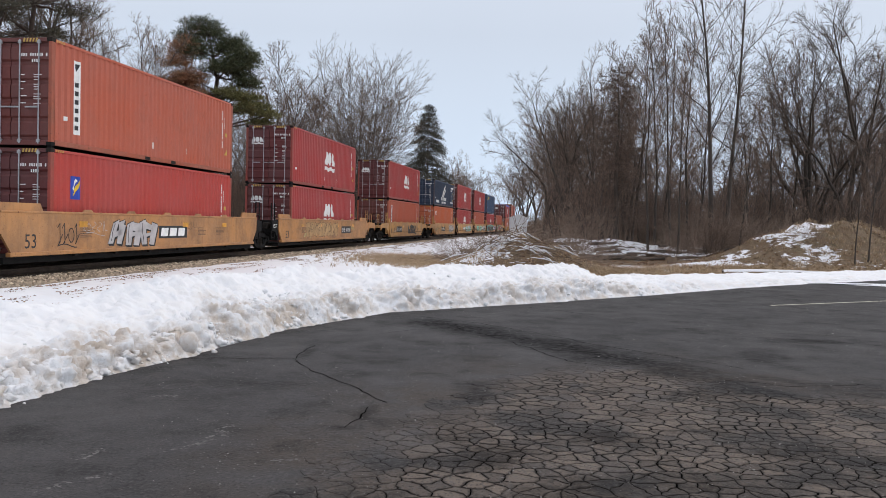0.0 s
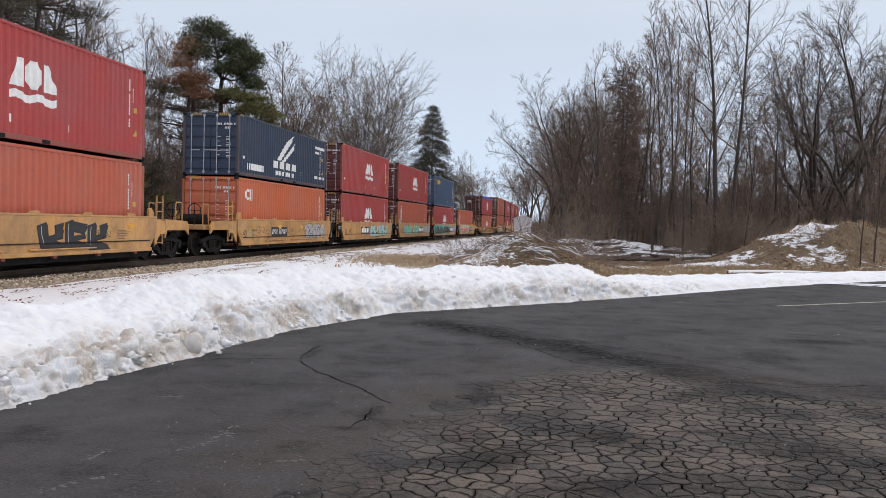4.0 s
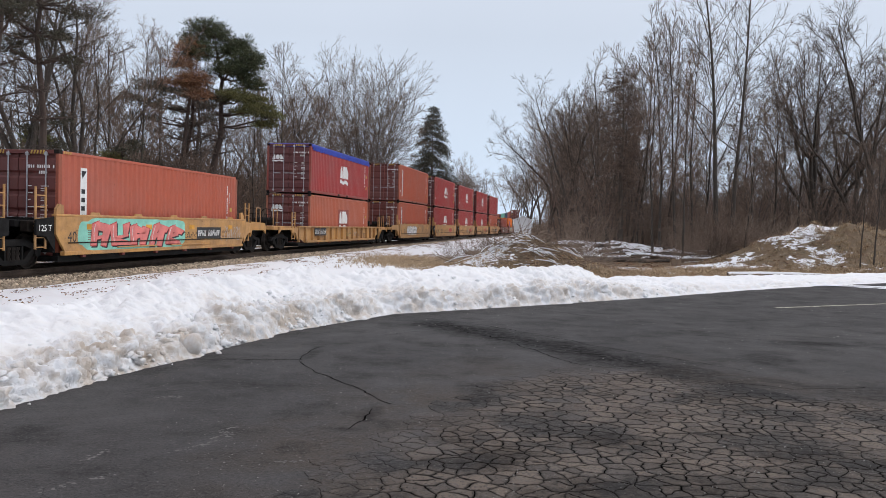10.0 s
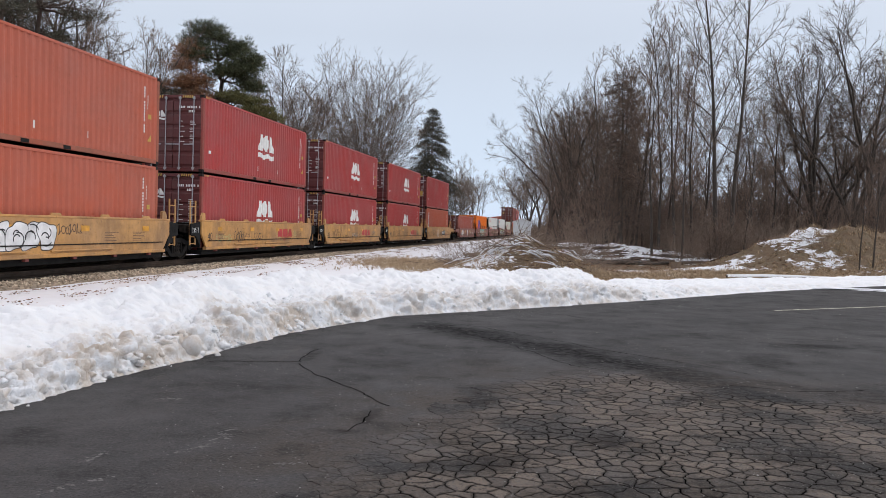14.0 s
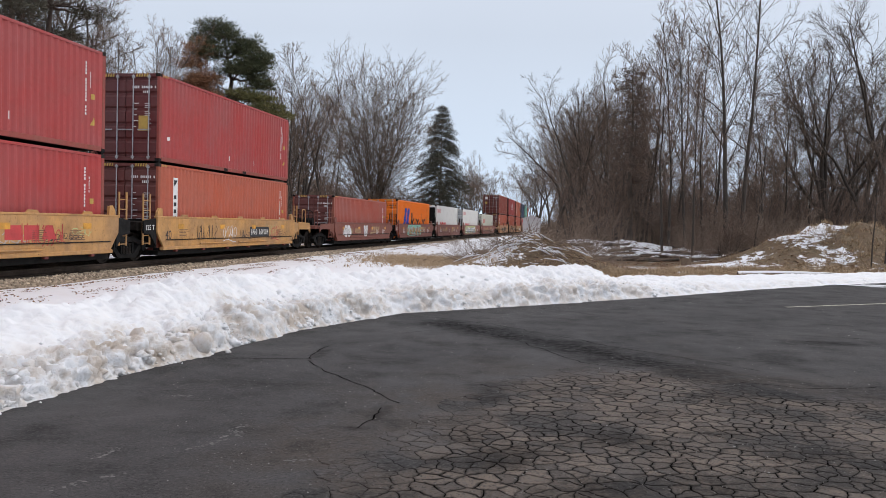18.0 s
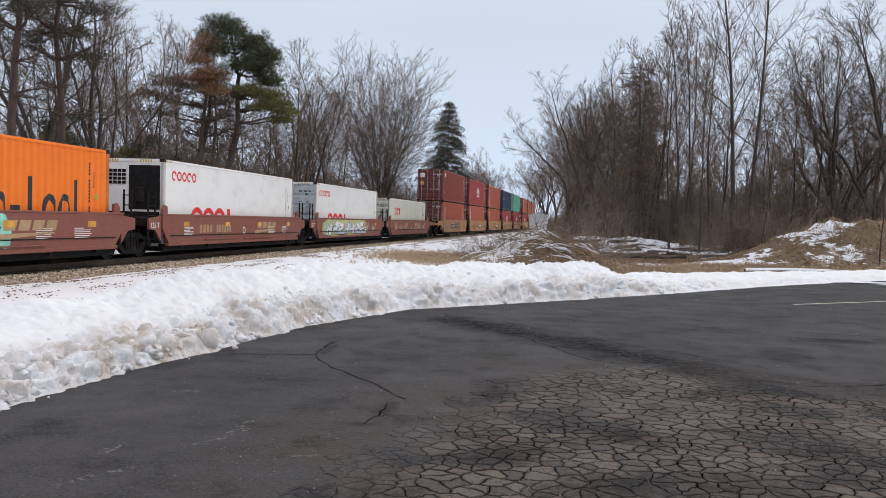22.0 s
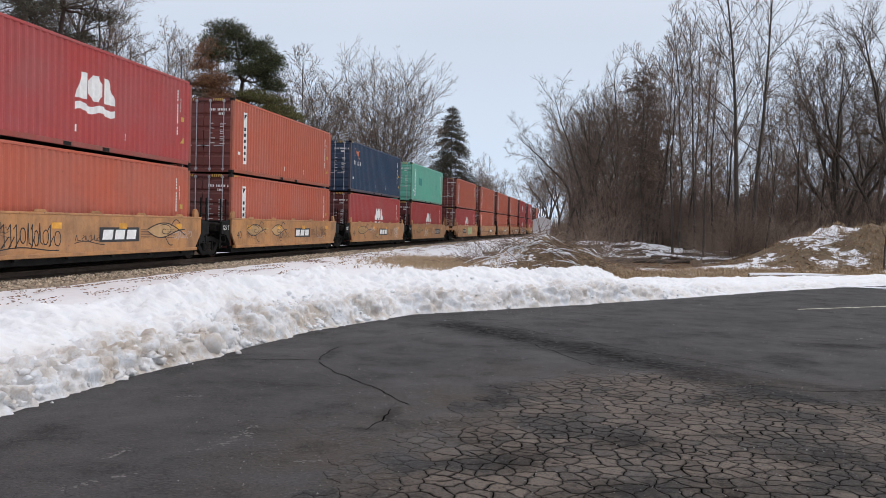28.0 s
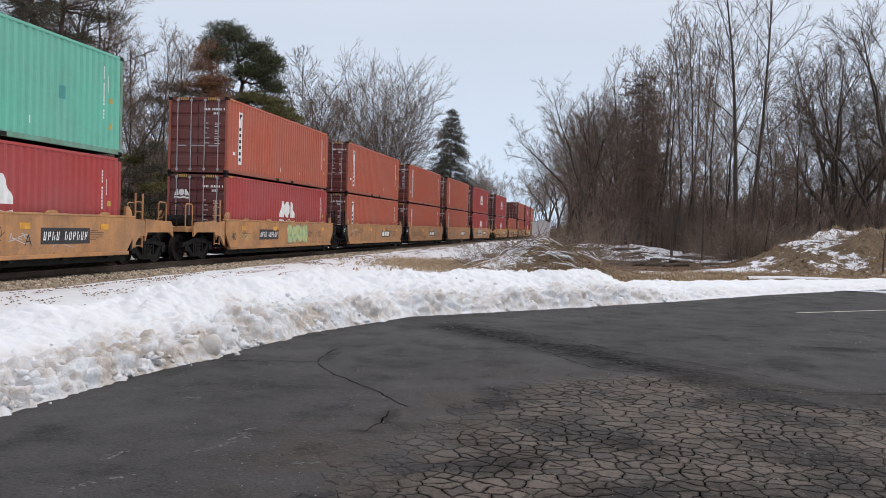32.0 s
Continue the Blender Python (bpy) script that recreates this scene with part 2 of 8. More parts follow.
def asphalt_material(name, plates):
    m, n, l, bs = shader(name)
    co = n.new("ShaderNodeTexCoord").outputs["Object"]
    warp = n.new("ShaderNodeTexNoise")
    warp.inputs["Scale"].default_value, warp.inputs["Detail"].default_value = 2.6, 7
    l.new(co, warp.inputs["Vector"])
    sep = n.new("ShaderNodeSeparateXYZ")
    l.new(co, sep.inputs[0])

    def spot(px, py, ra, rb):
        dx = math_node(n, l, "MULTIPLY", math_node(n, l, "SUBTRACT", sep.outputs["X"], px), 1 / ra)
        dy = math_node(n, l, "MULTIPLY", math_node(n, l, "SUBTRACT", sep.outputs["Y"], py), 1 / rb)
        return math_node(n, l, "ADD", math_node(n, l, "MULTIPLY", dx, dx), math_node(n, l, "MULTIPLY", dy, dy))

    # broken zone: a worn patch with an uneven rim
    big = noise_node(n, l, co, 0.55, 5, 0.6)
    zone = ramp_node(n, l, math_node(n, l, "ADD", spot(2.4, 4.4, 3.6, 5.2), math_node(n, l, "MULTIPLY", math_node(n, l, "SUBTRACT", big, 0.5), 2.4)), 1.45, 0.75)
    vor2 = n.new("ShaderNodeTexVoronoi")
    vor2.feature = "DISTANCE_TO_EDGE"
    vor2.inputs["Scale"].default_value = 0.45
    wide = n.new("ShaderNodeVectorMath")
    wide.operation = "MULTIPLY_ADD"
    wide.inputs[1].default_value = (1.3, 1.3, 0.0)
    l.new(warp.outputs["Color"], wide.inputs[0])
    l.new(co, wide.inputs[2])
    l.new(wide.outputs[0], vor2.inputs["Vector"])
    lone = ramp_node(n, l, vor2.outputs["Distance"], 0.008, 0.002, 0, 0.16)
    mid, fine, agg = noise_node(n, l, co, 1.4, 6, 0.65), noise_node(n, l, co, 30.0, 5, 0.7), noise_node(n, l, co, 220.0, 2)
    c = mix_node(n, l, ramp_node(n, l, big, 0.35, 0.65), (0.0245, 0.0230, 0.0236), (0.0545, 0.0512, 0.0512))
    c = mix_node(n, l, ramp_node(n, l, noise_node(n, l, co, 4.2, 6, 0.7), 0.46, 0.66, 0, 0.7), c, (0.052, 0.048, 0.047))
    c = mix_node(n, l, ramp_node(n, l, noise_node(n, l, co, 2.3, 6, 0.7, (1.0, 0.35, 1.0)), 0.58, 0.70, 0, 0.5), c, (0.075, 0.066, 0.058))
    c = mix_node(n, l, math_node(n, l, "MULTIPLY", zone, ramp_node(n, l, mid, 0.34, 0.56)), c, (0.064, 0.051, 0.042))
    isl = math_node(n, l, "FRACT", math_node(n, l, "ADD", n.new("ShaderNodeNewGeometry").outputs["Random Per Island"], n.new("ShaderNodeObjectInfo").outputs["Random"]))
    if plates:
        worn_top = n.new("ShaderNodeAttribute")
        worn_top.attribute_name = "worn"
        c = mix_node(n, l, math_node(n, l, "MULTIPLY", worn_top.outputs["Fac"], ramp_node(n, l, isl, 0.0, 1.0, 0.15, 0.85)), c, (0.168, 0.132, 0.104))
        worn = noise_node(n, l, co, 0.85, 5, 0.6)
        c = mix_node(n, l, ramp_node(n, l, worn, 0.49, 0.58, 0, 0.8), c, (0.013, 0.012, 0.012))
        c = mix_node(n, l, math_node(n, l, "MULTIPLY", worn_top.outputs["Fac"], ramp_node(n, l, worn, 0.44, 0.34, 0, 0.35)), c, (0.135, 0.100, 0.078))
    c = mix_node(n, l, ramp_node(n, l, mid, 0.53, 0.68, 0, 0.75), c, (0.013, 0.012, 0.012))
    c = mix_node(n, l, ramp_node(n, l, fine, 0.52, 0.64, 0, 0.7), c, (0.088, 0.082, 0.077))
    spk = noise_node(n, l, co, 48.0, 4, 0.7)
    c = mix_node(n, l, ramp_node(n, l, spk, 0.54, 0.62, 0, 0.75), c, (0.006, 0.006, 0.006))
    c = mix_node(n, l, ramp_node(n, l, spk, 0.38, 0.32, 0, 0.5), c, (0.13, 0.125, 0.12))
    c = mix_node(n, l, ramp_node(n, l, agg, 0.60, 0.70, 0, 0.6), c, (0.17, 0.16, 0.15))
    # a ravelled seam, from (-0.5, 14.1) towards (2.2, 10.3), that has lost its binder
    px, py = math_node(n, l, "ADD", sep.outputs["X"], 0.5), math_node(n, l, "SUBTRACT", sep.outputs["Y"], 14.1)
    across = math_node(n, l, "ADD", math_node(n, l, "MULTIPLY", px, 0.817), math_node(n, l, "MULTIPLY", py, 0.577))
    run = math_node(n, l, "SUBTRACT", math_node(n, l, "MULTIPLY", px, 0.577), math_node(n, l, "MULTIPLY", py, 0.817))
    rag = noise_node(n, l, co, 1.6, 7, 0.72)
    across = math_node(n, l, "ABSOLUTE", math_node(n, l, "ADD", across, math_node(n, l, "MULTIPLY", math_node(n, l, "SUBTRACT", rag, 0.5), 1.6)))
    worn_in = math_node(n, l, "MULTIPLY", ramp_node(n, l, across, 0.75, 0.15), math_node(n, l, "MULTIPLY", ramp_node(n, l, run, -0.4, 0.5), ramp_node(n, l, run, 8.0, 5.0)))
    # old oil and sealer stains
    for qx, qy, ra, rb in ((-0.62, 6.9, 0.10, 0.40), (-0.80, 6.43, 0.20, 0.09), (0.16, 6.19, 0.28, 0.30), (0.38, 5.75, 0.32, 0.26), (1.27, 5.2, 0.50, 0.26), (0.76, 5.0, 0.40, 0.22), (0.32, 8.1, 0.2, 0.7),
                           (4.16, 10.7, 0.35, 0.5), (2.84, 6.0, 0.8, 0.28), (4.3, 8.4, 0.6, 0.5), (1.36, 6.31, 0.30, 0.22), (3.0, 8.1, 0.9, 0.4), (5.5, 12.3, 1.0, 0.3), (-1.62, 10.2, 0.10, 0.6)):
        edge = math_node(n, l, "ADD", spot(qx, qy, ra, rb), math_node(n, l, "MULTIPLY", math_node(n, l, "SUBTRACT", rag, 0.5), 7.0))
        worn_in = math_node(n, l, "MAXIMUM", worn_in, ramp_node(n, l, edge, 1.3, 0.1, 0, 0.6))
    worn_in = math_node(n, l, "MULTIPLY", worn_in, ramp_node(n, l, noise_node(n, l, co, 11.0, 5, 0.75), 0.36, 0.56, 0.25, 0.95))
    c = mix_node(n, l, worn_in, c, (0.0050, 0.0042, 0.0038))
    if plates:      # grime that has settled along the cracks
        rim = n.new("ShaderNodeAttribute")
        rim.attribute_name = "rim"
        soil = math_node(n, l, "MULTIPLY", rim.outputs["Fac"], ramp_node(n, l, noise_node(n, l, co, 3.0, 5, 0.7), 0.32, 0.62, 0.35, 1.0))
        c = mix_node(n, l, soil, c, (0.012, 0.009, 0.007))
    allc = lone
    c = mix_node(n, l, allc, c, (0.004, 0.004, 0.004))
    l.new(c, bs.inputs["Base Color"])
    l.new(ramp_node(n, l, mid, 0.3, 0.7, 0.62, 0.85), bs.inputs["Roughness"])
    l.new(ramp_node(n, l, worn_in, 0.0, 1.0, 0.2, 0.02), bs.inputs["Specular IOR Level"])
    h = math_node(n, l, "SUBTRACT", math_node(n, l, "MULTIPLY", fine, 0.35), math_node(n, l, "MULTIPLY", allc, 1.6))
    bump_node(n, l, h, bs, 0.9, 0.012)
    return m


def ground_material():
    """Winter verge: straw-coloured grass, leaf litter, bare earth and thin snow in patches."""
    m, n, l, bs = shader("winter_ground")
    co = n.new("ShaderNodeTexCoord").outputs["Object"]
    big, mid, fine = noise_node(n, l, co, 0.22, 5, 0.6), noise_node(n, l, co, 1.3, 7, 0.7, (0.7, 1.5, 1.5)), noise_node(n, l, co, 22.0, 5, 0.75)
    c = mix_node(n, l, ramp_node(n, l, fine, 0.35, 0.65), (0.085, 0.060, 0.036), (0.225, 0.163, 0.097))
    c = mix_node(n, l, ramp_node(n, l, noise_node(n, l, co, 3.4, 6, 0.75), 0.48, 0.62, 0, 0.6), c, (0.058, 0.047, 0.024))
    c = mix_node(n, l, ramp_node(n, l, noise_node(n, l, co, 7.0, 5, 0.75), 0.50, 0.64, 0, 0.8), c, (0.27, 0.200, 0.118))
    c = mix_node(n, l, ramp_node(n, l, mid, 0.4, 0.65, 0, 0.7), c, (0.15, 0.086, 0.048))
    sn = math_node(n, l, "ADD", ramp_node(n, l, big, 0.40, 0.60), math_node(n, l, "SUBTRACT", mid, 0.5))
    sn = math_node(n, l, "ADD", sn, math_node(n, l, "MULTIPLY", math_node(n, l, "SUBTRACT", noise_node(n, l, co, 4.5, 4, 0.6, (0.6, 1.2, 1.6)), 0.5), 0.9))
    sep = n.new("ShaderNodeSeparateXYZ")
    l.new(co, sep.inputs[0])
    lie = None      # where snow has lasted: on the brush pile, the earth mound's flank and the forest floor
    for px, py, k, gain in ((3.6, 35.8, 0.50, 0.12), (1.8, 35.0, 0.50, -0.22), (18.4, 42.8, 0.55, -0.02), (16.0, 42.4, 0.60, -0.03), (20.2, 43.4, 0.7, 0.0), (24.0, 43.2, 0.30, -0.6), (7.5, 51.4, 0.30, 0.42), (11.0, 51.6, 0.30, 0.42), (14.5, 50.0, 0.32, 0.30), (10.0, 46.0, 0.30, -0.5), (-20.0, 60.0, 0.03, 0.30)):
        qx = math_node(n, l, "MULTIPLY", math_node(n, l, "SUBTRACT", sep.outputs["X"], px), k)
        qy = math_node(n, l, "MULTIPLY", math_node(n, l, "SUBTRACT", sep.outputs["Y"], py), k)
        q = ramp_node(n, l, math_node(n, l, "ADD", math_node(n, l, "MULTIPLY", qx, qx), math_node(n, l, "MULTIPLY", qy, qy)), 1.2, 0.2, 0, gain)
        lie = q if lie is None else math_node(n, l, "ADD", lie, q)
    sn = math_node(n, l, "ADD", sn, lie)
    c = mix_node(n, l, ramp_node(n, l, sn, 0.62, 0.70), c, (0.84, 0.86, 0.90))
    l.new(c, bs.inputs["Base Color"])
    bs.inputs["Roughness"].default_value = 0.85
    bump_node(n, l, fine, bs, 0.8, 0.04)
    return m


def bark_material(name, col, col2):
    m, n, l, bs = shader(name)
    co = n.new("ShaderNodeTexCoord").outputs["Object"]
    a, b = noise_node(n, l, co, 6.0, 6, 0.7, (1, 1, 0.25)), noise_node(n, l, co, 1.1, 3)
    c = mix_node(n, l, ramp_node(n, l, a, 0.3, 0.7), col, col2)
    c = mix_node(n, l, ramp_node(n, l, b, 0.5, 0.75, 0, 0.4), c, tuple(x * 0.55 for x in col))
    oi = n.new("ShaderNodeObjectInfo").outputs["Random"]
    c = mix_node(n, l, ramp_node(n, l, oi, 0, 1, 0, 0.45), c, tuple(x * 0.6 for x in col2))
    l.new(c, bs.inputs["Base Color"])
    bs.inputs["Roughness"].default_value = 0.9
    bump_node(n, l, a, bs, 0.6, 0.02)
    return m


def needle_material(name, a, b):
    m, n, l, bs = shader(name)
    g = n.new("ShaderNodeNewGeometry").outputs["Random Per Island"]
    l.new(mix_node(n, l, g, a, b), bs.inputs["Base Color"])
    bs.inputs["Roughness"].default_value = 0.7
    return m


BARK_BROWN = bark_material("brown_bark", (0.070, 0.055, 0.045), (0.145, 0.115, 0.092))
BARK_DARK = bark_material("dark_bark", (0.042, 0.034, 0.029), (0.105, 0.085, 0.070))
BARK_PINE = bark_material("pine_bark", (0.056, 0.040, 0.033), (0.125, 0.088, 0.070))
TWIG = bark_material("twig_bark", (0.128, 0.092, 0.069), (0.245, 0.178, 0.132))
TWIG_DARK = bark_material("dark_twigs", (0.068, 0.049, 0.037), (0.147, 0.107, 0.080))
TWIG_RED = bark_material("reddish_twigs", (0.142, 0.097, 0.073), (0.268, 0.187, 0.140))
TWIG_PALE = bark_material("pale_bramble_stems", (0.17, 0.125, 0.095), (0.32, 0.24, 0.185))
NEEDLES = needle_material("pine_needles", (0.036, 0.048, 0.022), (0.100, 0.108, 0.046))
NEEDLES_OLIVE = needle_material("olive_pine_needles", (0.078, 0.082, 0.026), (0.22, 0.197, 0.070))
NEEDLES_THIN = needle_material("dull_pine_needles", (0.040, 0.038, 0.024), (0.095, 0.084, 0.054))
NEEDLES_DARK = needle_material("spruce_needles", (0.040, 0.042, 0.030), (0.10, 0.090, 0.062))
NEEDLES_RUST = needle_material("dead_rust_needles", (0.19, 0.085, 0.040), (0.40, 0.20, 0.10))
NEEDLES_BROWN = needle_material("dying_spruce_needles", (0.085, 0.058, 0.043), (0.19, 0.13, 0.095))
STRAW = needle_material("dry_straw_grass", (0.25, 0.175, 0.100), (0.54, 0.40, 0.25))
SNOW = snow_material("field_snow", 0.25)
BANK = bank_material()
ASPHALT = asphalt_material("worn_asphalt", False)
PLATES = asphalt_material("cracked_asphalt_plates", True)
GROUND = ground_material()
BALLAST = plain("ballast_stone", (0.34, 0.275, 0.20), 0.85, 0, 0.45, 6, 60, 0.8)
STONE = needle_material("loose_ballast", (0.17, 0.13, 0.09), (0.66, 0.54, 0.40))
STEEL = plain("worn_rail_steel", (0.10, 0.075, 0.06), 0.5, 0.6, 0.4, 4, 50)
TIE = plain("creosoted_tie", (0.045, 0.035, 0.028), 0.85, 0, 0.4, 5, 50, 0.5)
BLACK = plain("black_running_gear", (0.010, 0.0095, 0.0095), 0.75, 0.0, 0.5, 5, 40, 0.3)
GRIME = plain("grimy_cast_steel", (0.026, 0.021, 0.018), 0.75, 0.2, 0.5, 5, 40, 0.4)
CHROME = plain("galvanised_bar", (0.42, 0.42, 0.43), 0.42, 0.5, 0.3, 5, 40)
for dull in (BLACK, GRIME):
    dull.node_tree.nodes["Principled BSDF"].inputs["Specular IOR Level"].default_value = 0.15
YELLOW = paint("car_yellow", (0.545, 0.305, 0.098), wear=1.4, fade=0.22, stain=0.85)
TAN = paint("faded_tan_car", (0.475, 0.245, 0.094), wear=1.5, fade=0.15, stain=0.9)
OXIDE = paint("oxide_brown_car", (0.205, 0.062, 0.042), wear=0.9, fade=0.15, stain=0.5)
HAZARD = plain("hazard_yellow", (0.55, 0.37, 0.08), 0.6)
REFLECT = plain("amber_reflector", (0.68, 0.33, 0.045), 0.4, 0, 0.4)
TAN_MARK = plain("tan_marking", (0.38, 0.25, 0.13), 0.6)
RED_PAD = plain("dark_red_pad", (0.16, 0.035, 0.03), 0.6)
WHITE = plain("white_marking", (0.80, 0.80, 0.78), 0.55, 0, 0.12, 6, 60)
DARKMARK = plain("dark_marking", (0.025, 0.025, 0.028), 0.6)

# ---- ground ----
def lerp_table(rows, x):
    if x <= rows[0][0]:
        return rows[0][1]
    for (a, p), (b, q) in zip(rows, rows[1:]):
        if x <= b:
            return p + (q - p) * (x - a) / (b - a)
    return rows[-1][1]


def side_line(s):
    """The camera-side face of the train at s metres up the line: x, y and the heading's slope."""
    d = min(s, 330.0) + 20.0
    x = -13.77 + 0.1063 * min(s, 330.0) + 0.000527 * d * d - 0.00000155 * d ** 3
    slope = 0.1063 + 0.001054 * d - 0.00000465 * d * d
    x += slope * max(0.0, s - 330.0)
    return x, 0.99433 * s, math.atan2(slope, 0.99433)


RAIL = 0.16


def track_pose(s, z=RAIL):
    x, y, th = side_line(s)
    return pose(x - 1.219 * math.cos(th), y + 1.219 * math.sin(th), z, 0, 0, -math.degrees(th))


def track_point(s, off, z):
    return track_pose(s, z) @ Vector((off, 0, 0))


def rail_distance(x, y):
    """How far a point lies to the right of the track's centre line."""
    xs, ys, th = side_line(y / 0.99433)
    return (x - xs) * math.cos(th) + 1.219


EDGE = [(-3.75, -8.0), (-3.72, 2.0), (-3.66, 6.2), (-3.59, 6.96), (-3.3, 8.37), (-2.92, 9.54), (-2.3, 12.04), (-0.92, 14.83), (1.35, 16.74),
        (5.0, 20.04), (8.38, 23.41), (11.6, 26.2), (15.6, 29.3), (22.0, 33.5), (34.0, 40.0)]
CREST = [(0, 0.45), (10, 0.45), (15, 0.42), (17.6, 0.46), (19.5, 0.62), (21.5, 0.66), (23.5, 0.60), (26.0, 0.62), (28.5, 0.63), (30.3, 0.62), (31.2, 0.34), (35, 0.26),
         (39, 0.22), (44, 0.18), (60, 0.16)]


def edge_normals():
    """Inward normals at the corners of the lot's edge, each the mean of its two sides."""
    sides = [Vector((-(d - b), c - a)).normalized() for (a, b), (c, d) in zip(EDGE, EDGE[1:])]
    return [sides[0]] + [(p + q).normalized() for p, q in zip(sides, sides[1:])] + [sides[-1]]


CORNERS = edge_normals()


def edge_at(u):
    """Point and inward normal of the lot's edge, u metres along it."""
    for i, ((a, b), (c, d)) in enumerate(zip(EDGE, EDGE[1:])):
        ln = math.hypot(c - a, d - b)
        if u <= ln or (c, d) == EDGE[-1]:
            k = u / ln
            n = CORNERS[i].lerp(CORNERS[i + 1], min(1.0, k)).normalized()
            return a + (c - a) * k, b + (d - b) * k, n.x, n.y
        u -= ln


def edge_offset(x, y):
    """Signed distance behind the lot's edge (positive: off the asphalt)."""
    best, sign = 1e9, 1
    for (a, b), (c, d) in zip(EDGE, EDGE[1:]):
        ex, ey = c - a, d - b
        k = max(0, min(1, ((x - a) * ex + (y - b) * ey) / (ex * ex + ey * ey)))
        px, py = a + ex * k - x, b + ey * k - y
        dd = px * px + py * py
        if dd < best:
            best, sign = dd, (1 if ex * (y - b) - ey * (x - a) > 0 else -1)
    return sign * math.sqrt(best)


def smooth(a, b, x):
    t = max(0.0, min(1.0, (x - a) / (b - a)))
    return t * t * (3 - 2 * t)


MOUNDS = [(3.5, 36.5, 1.9, 2.2, 1.25), (1.9, 34.8, 1.6, 1.6, 0.40), (5.2, 36.0, 1.9, 1.8, 0.35), (20.7, 45.2, 3.4, 3.2, 2.05), (16.8, 44.0, 2.7, 2.3, 0.95), (25.5, 44.8, 4.0, 3.4, 1.3), (10.0, 53.0, 7.0, 4.6, 1.0)]


def ground_height(x, y):
    e = edge_offset(x, y) if abs(x) < 60 and -20 < y < 70 else 5.0
    z = -0.03 - 0.19 * smooth(0.5, 4.0, e)
    z = z if e > 0 else -0.03
    r = rail_distance(x, y)
    z += 0.16 * smooth(30, 120, y)
    if -60 < r < 40 and 0 < y < 330:
        z += 0.10 * smooth(4.5, 2.4, abs(r))
    for mx, my, sx, sy, h in MOUNDS:
        q = ((x - mx) / sx) ** 2 + ((y - my) / sy) ** 2
        if q < 6:
            bump = math.exp(-q * 1.1) * h
            z += bump * (1 + 0.35 * noise.noise(Vector((x * 0.6, y * 0.6, h))) + 0.14 * noise.noise(Vector((x * 2.1, y * 2.1, h))))
    if e > 1.5:
        z += 0.05 * noise.noise(Vector((x * 0.35, y * 0.35, 3.0))) * smooth(1.5, 4, e)
    return z


def axis_steps(lo, hi, near, coarse, growth=1.25):
    """Grid lines: even between lo and hi, then ever wider out to the horizon."""
    out = list(np.arange(lo, hi + 1e-6, near))
    step = near
    a, b = lo, hi
    while b < coarse:
        step *= growth
        a, b = a - step, b + step
        out = [a] + out + [b]
    return out


def sheet(xs, ys, height, keep=None):
    g = Geo()
    nx = len(xs)
    hv = [[height(x, y) for x in xs] for y in ys]
    g.v = [(x, y, hv[j][i]) for j, y in enumerate(ys) for i, x in enumerate(xs)]
    for j in range(len(ys) - 1):
        for i in range(nx - 1):
            if keep is None or keep((xs[i] + xs[i + 1]) / 2, (ys[j] + ys[j + 1]) / 2):
                a = j * nx + i
                g.f.append((a, a + 1, a + nx + 1, a + nx))
    return g


gx, gy = axis_steps(-24, 36, 0.5, 1500), axis_steps(14, 74, 0.5, 1500)
solid("ground", sheet(gx, gy, ground_height), GROUND, "winter verge of straw grass, leaf litter and thin snow", "ground", kind="structure", smooth=True)

lot = Geo()
lot.face([(x, y, 0.0) for x, y in EDGE] + [(60, 40, 0), (60, -40, 0), (-3.75, -40, 0)])
lot.face([(x - 0.35, y + 0.35, -0.02) for x, y in EDGE] + [(60, 40, -0.02), (60, -40, -0.02), (-3.9, -40, -0.02)])
me = lot.mesh("parking_lot", ASPHALT)
lb = bmesh.new()
lb.from_mesh(me)
bmesh.ops.triangulate(lb, faces=lb.faces)
lb.to_mesh(me)
lb.free()
parking_lot = tagged(new("parking_lot", me), "dark cracked asphalt parking lot, dry and worn", "parking lot", kind="structure")

# snow cover between the bank and the ballast
field = Geo()
us, vs_ = np.arange(-30, 175, 1.0), 12
for j, yv in enumerate(us):
    for i in range(vs_):
        k = i / (vs_ - 1)
        a = side_line(yv / 0.99433)[0] + 1.05 + 0.25 * noise.noise(Vector((yv * 0.5, 7, 0)))
        if yv < 13:
            b = -3.9
        else:
            b = lerp_table([(13, -3.2), (16, -1.5), (19, 0.5), (24, -0.5), (30, -1.2), (40, -0.5), (60, 2.2), (90, 6.0), (175, 18.5)], yv) + 0.6 * noise.noise(Vector((yv * 0.35, 2, 0)))
        x = a + (max(b, a + 0.5) - a) * k
        z = ground_height(x, yv) + 0.05 * math.sin(math.pi * k) ** 0.5 + 0.012
        field.v.append((x, yv, z + 0.02 * noise.noise(Vector((x * 1.2, yv * 1.2, 1)))))
for j in range(len(us) - 1):
    for i in range(vs_ - 1):
        a = j * vs_ + i
        field.f.append((a, a + 1, a + vs_ + 1, a + vs_))
solid("snow_field", field, SNOW, "flat crusted snow cover between bank and track", "snow", kind="structure", smooth=True)

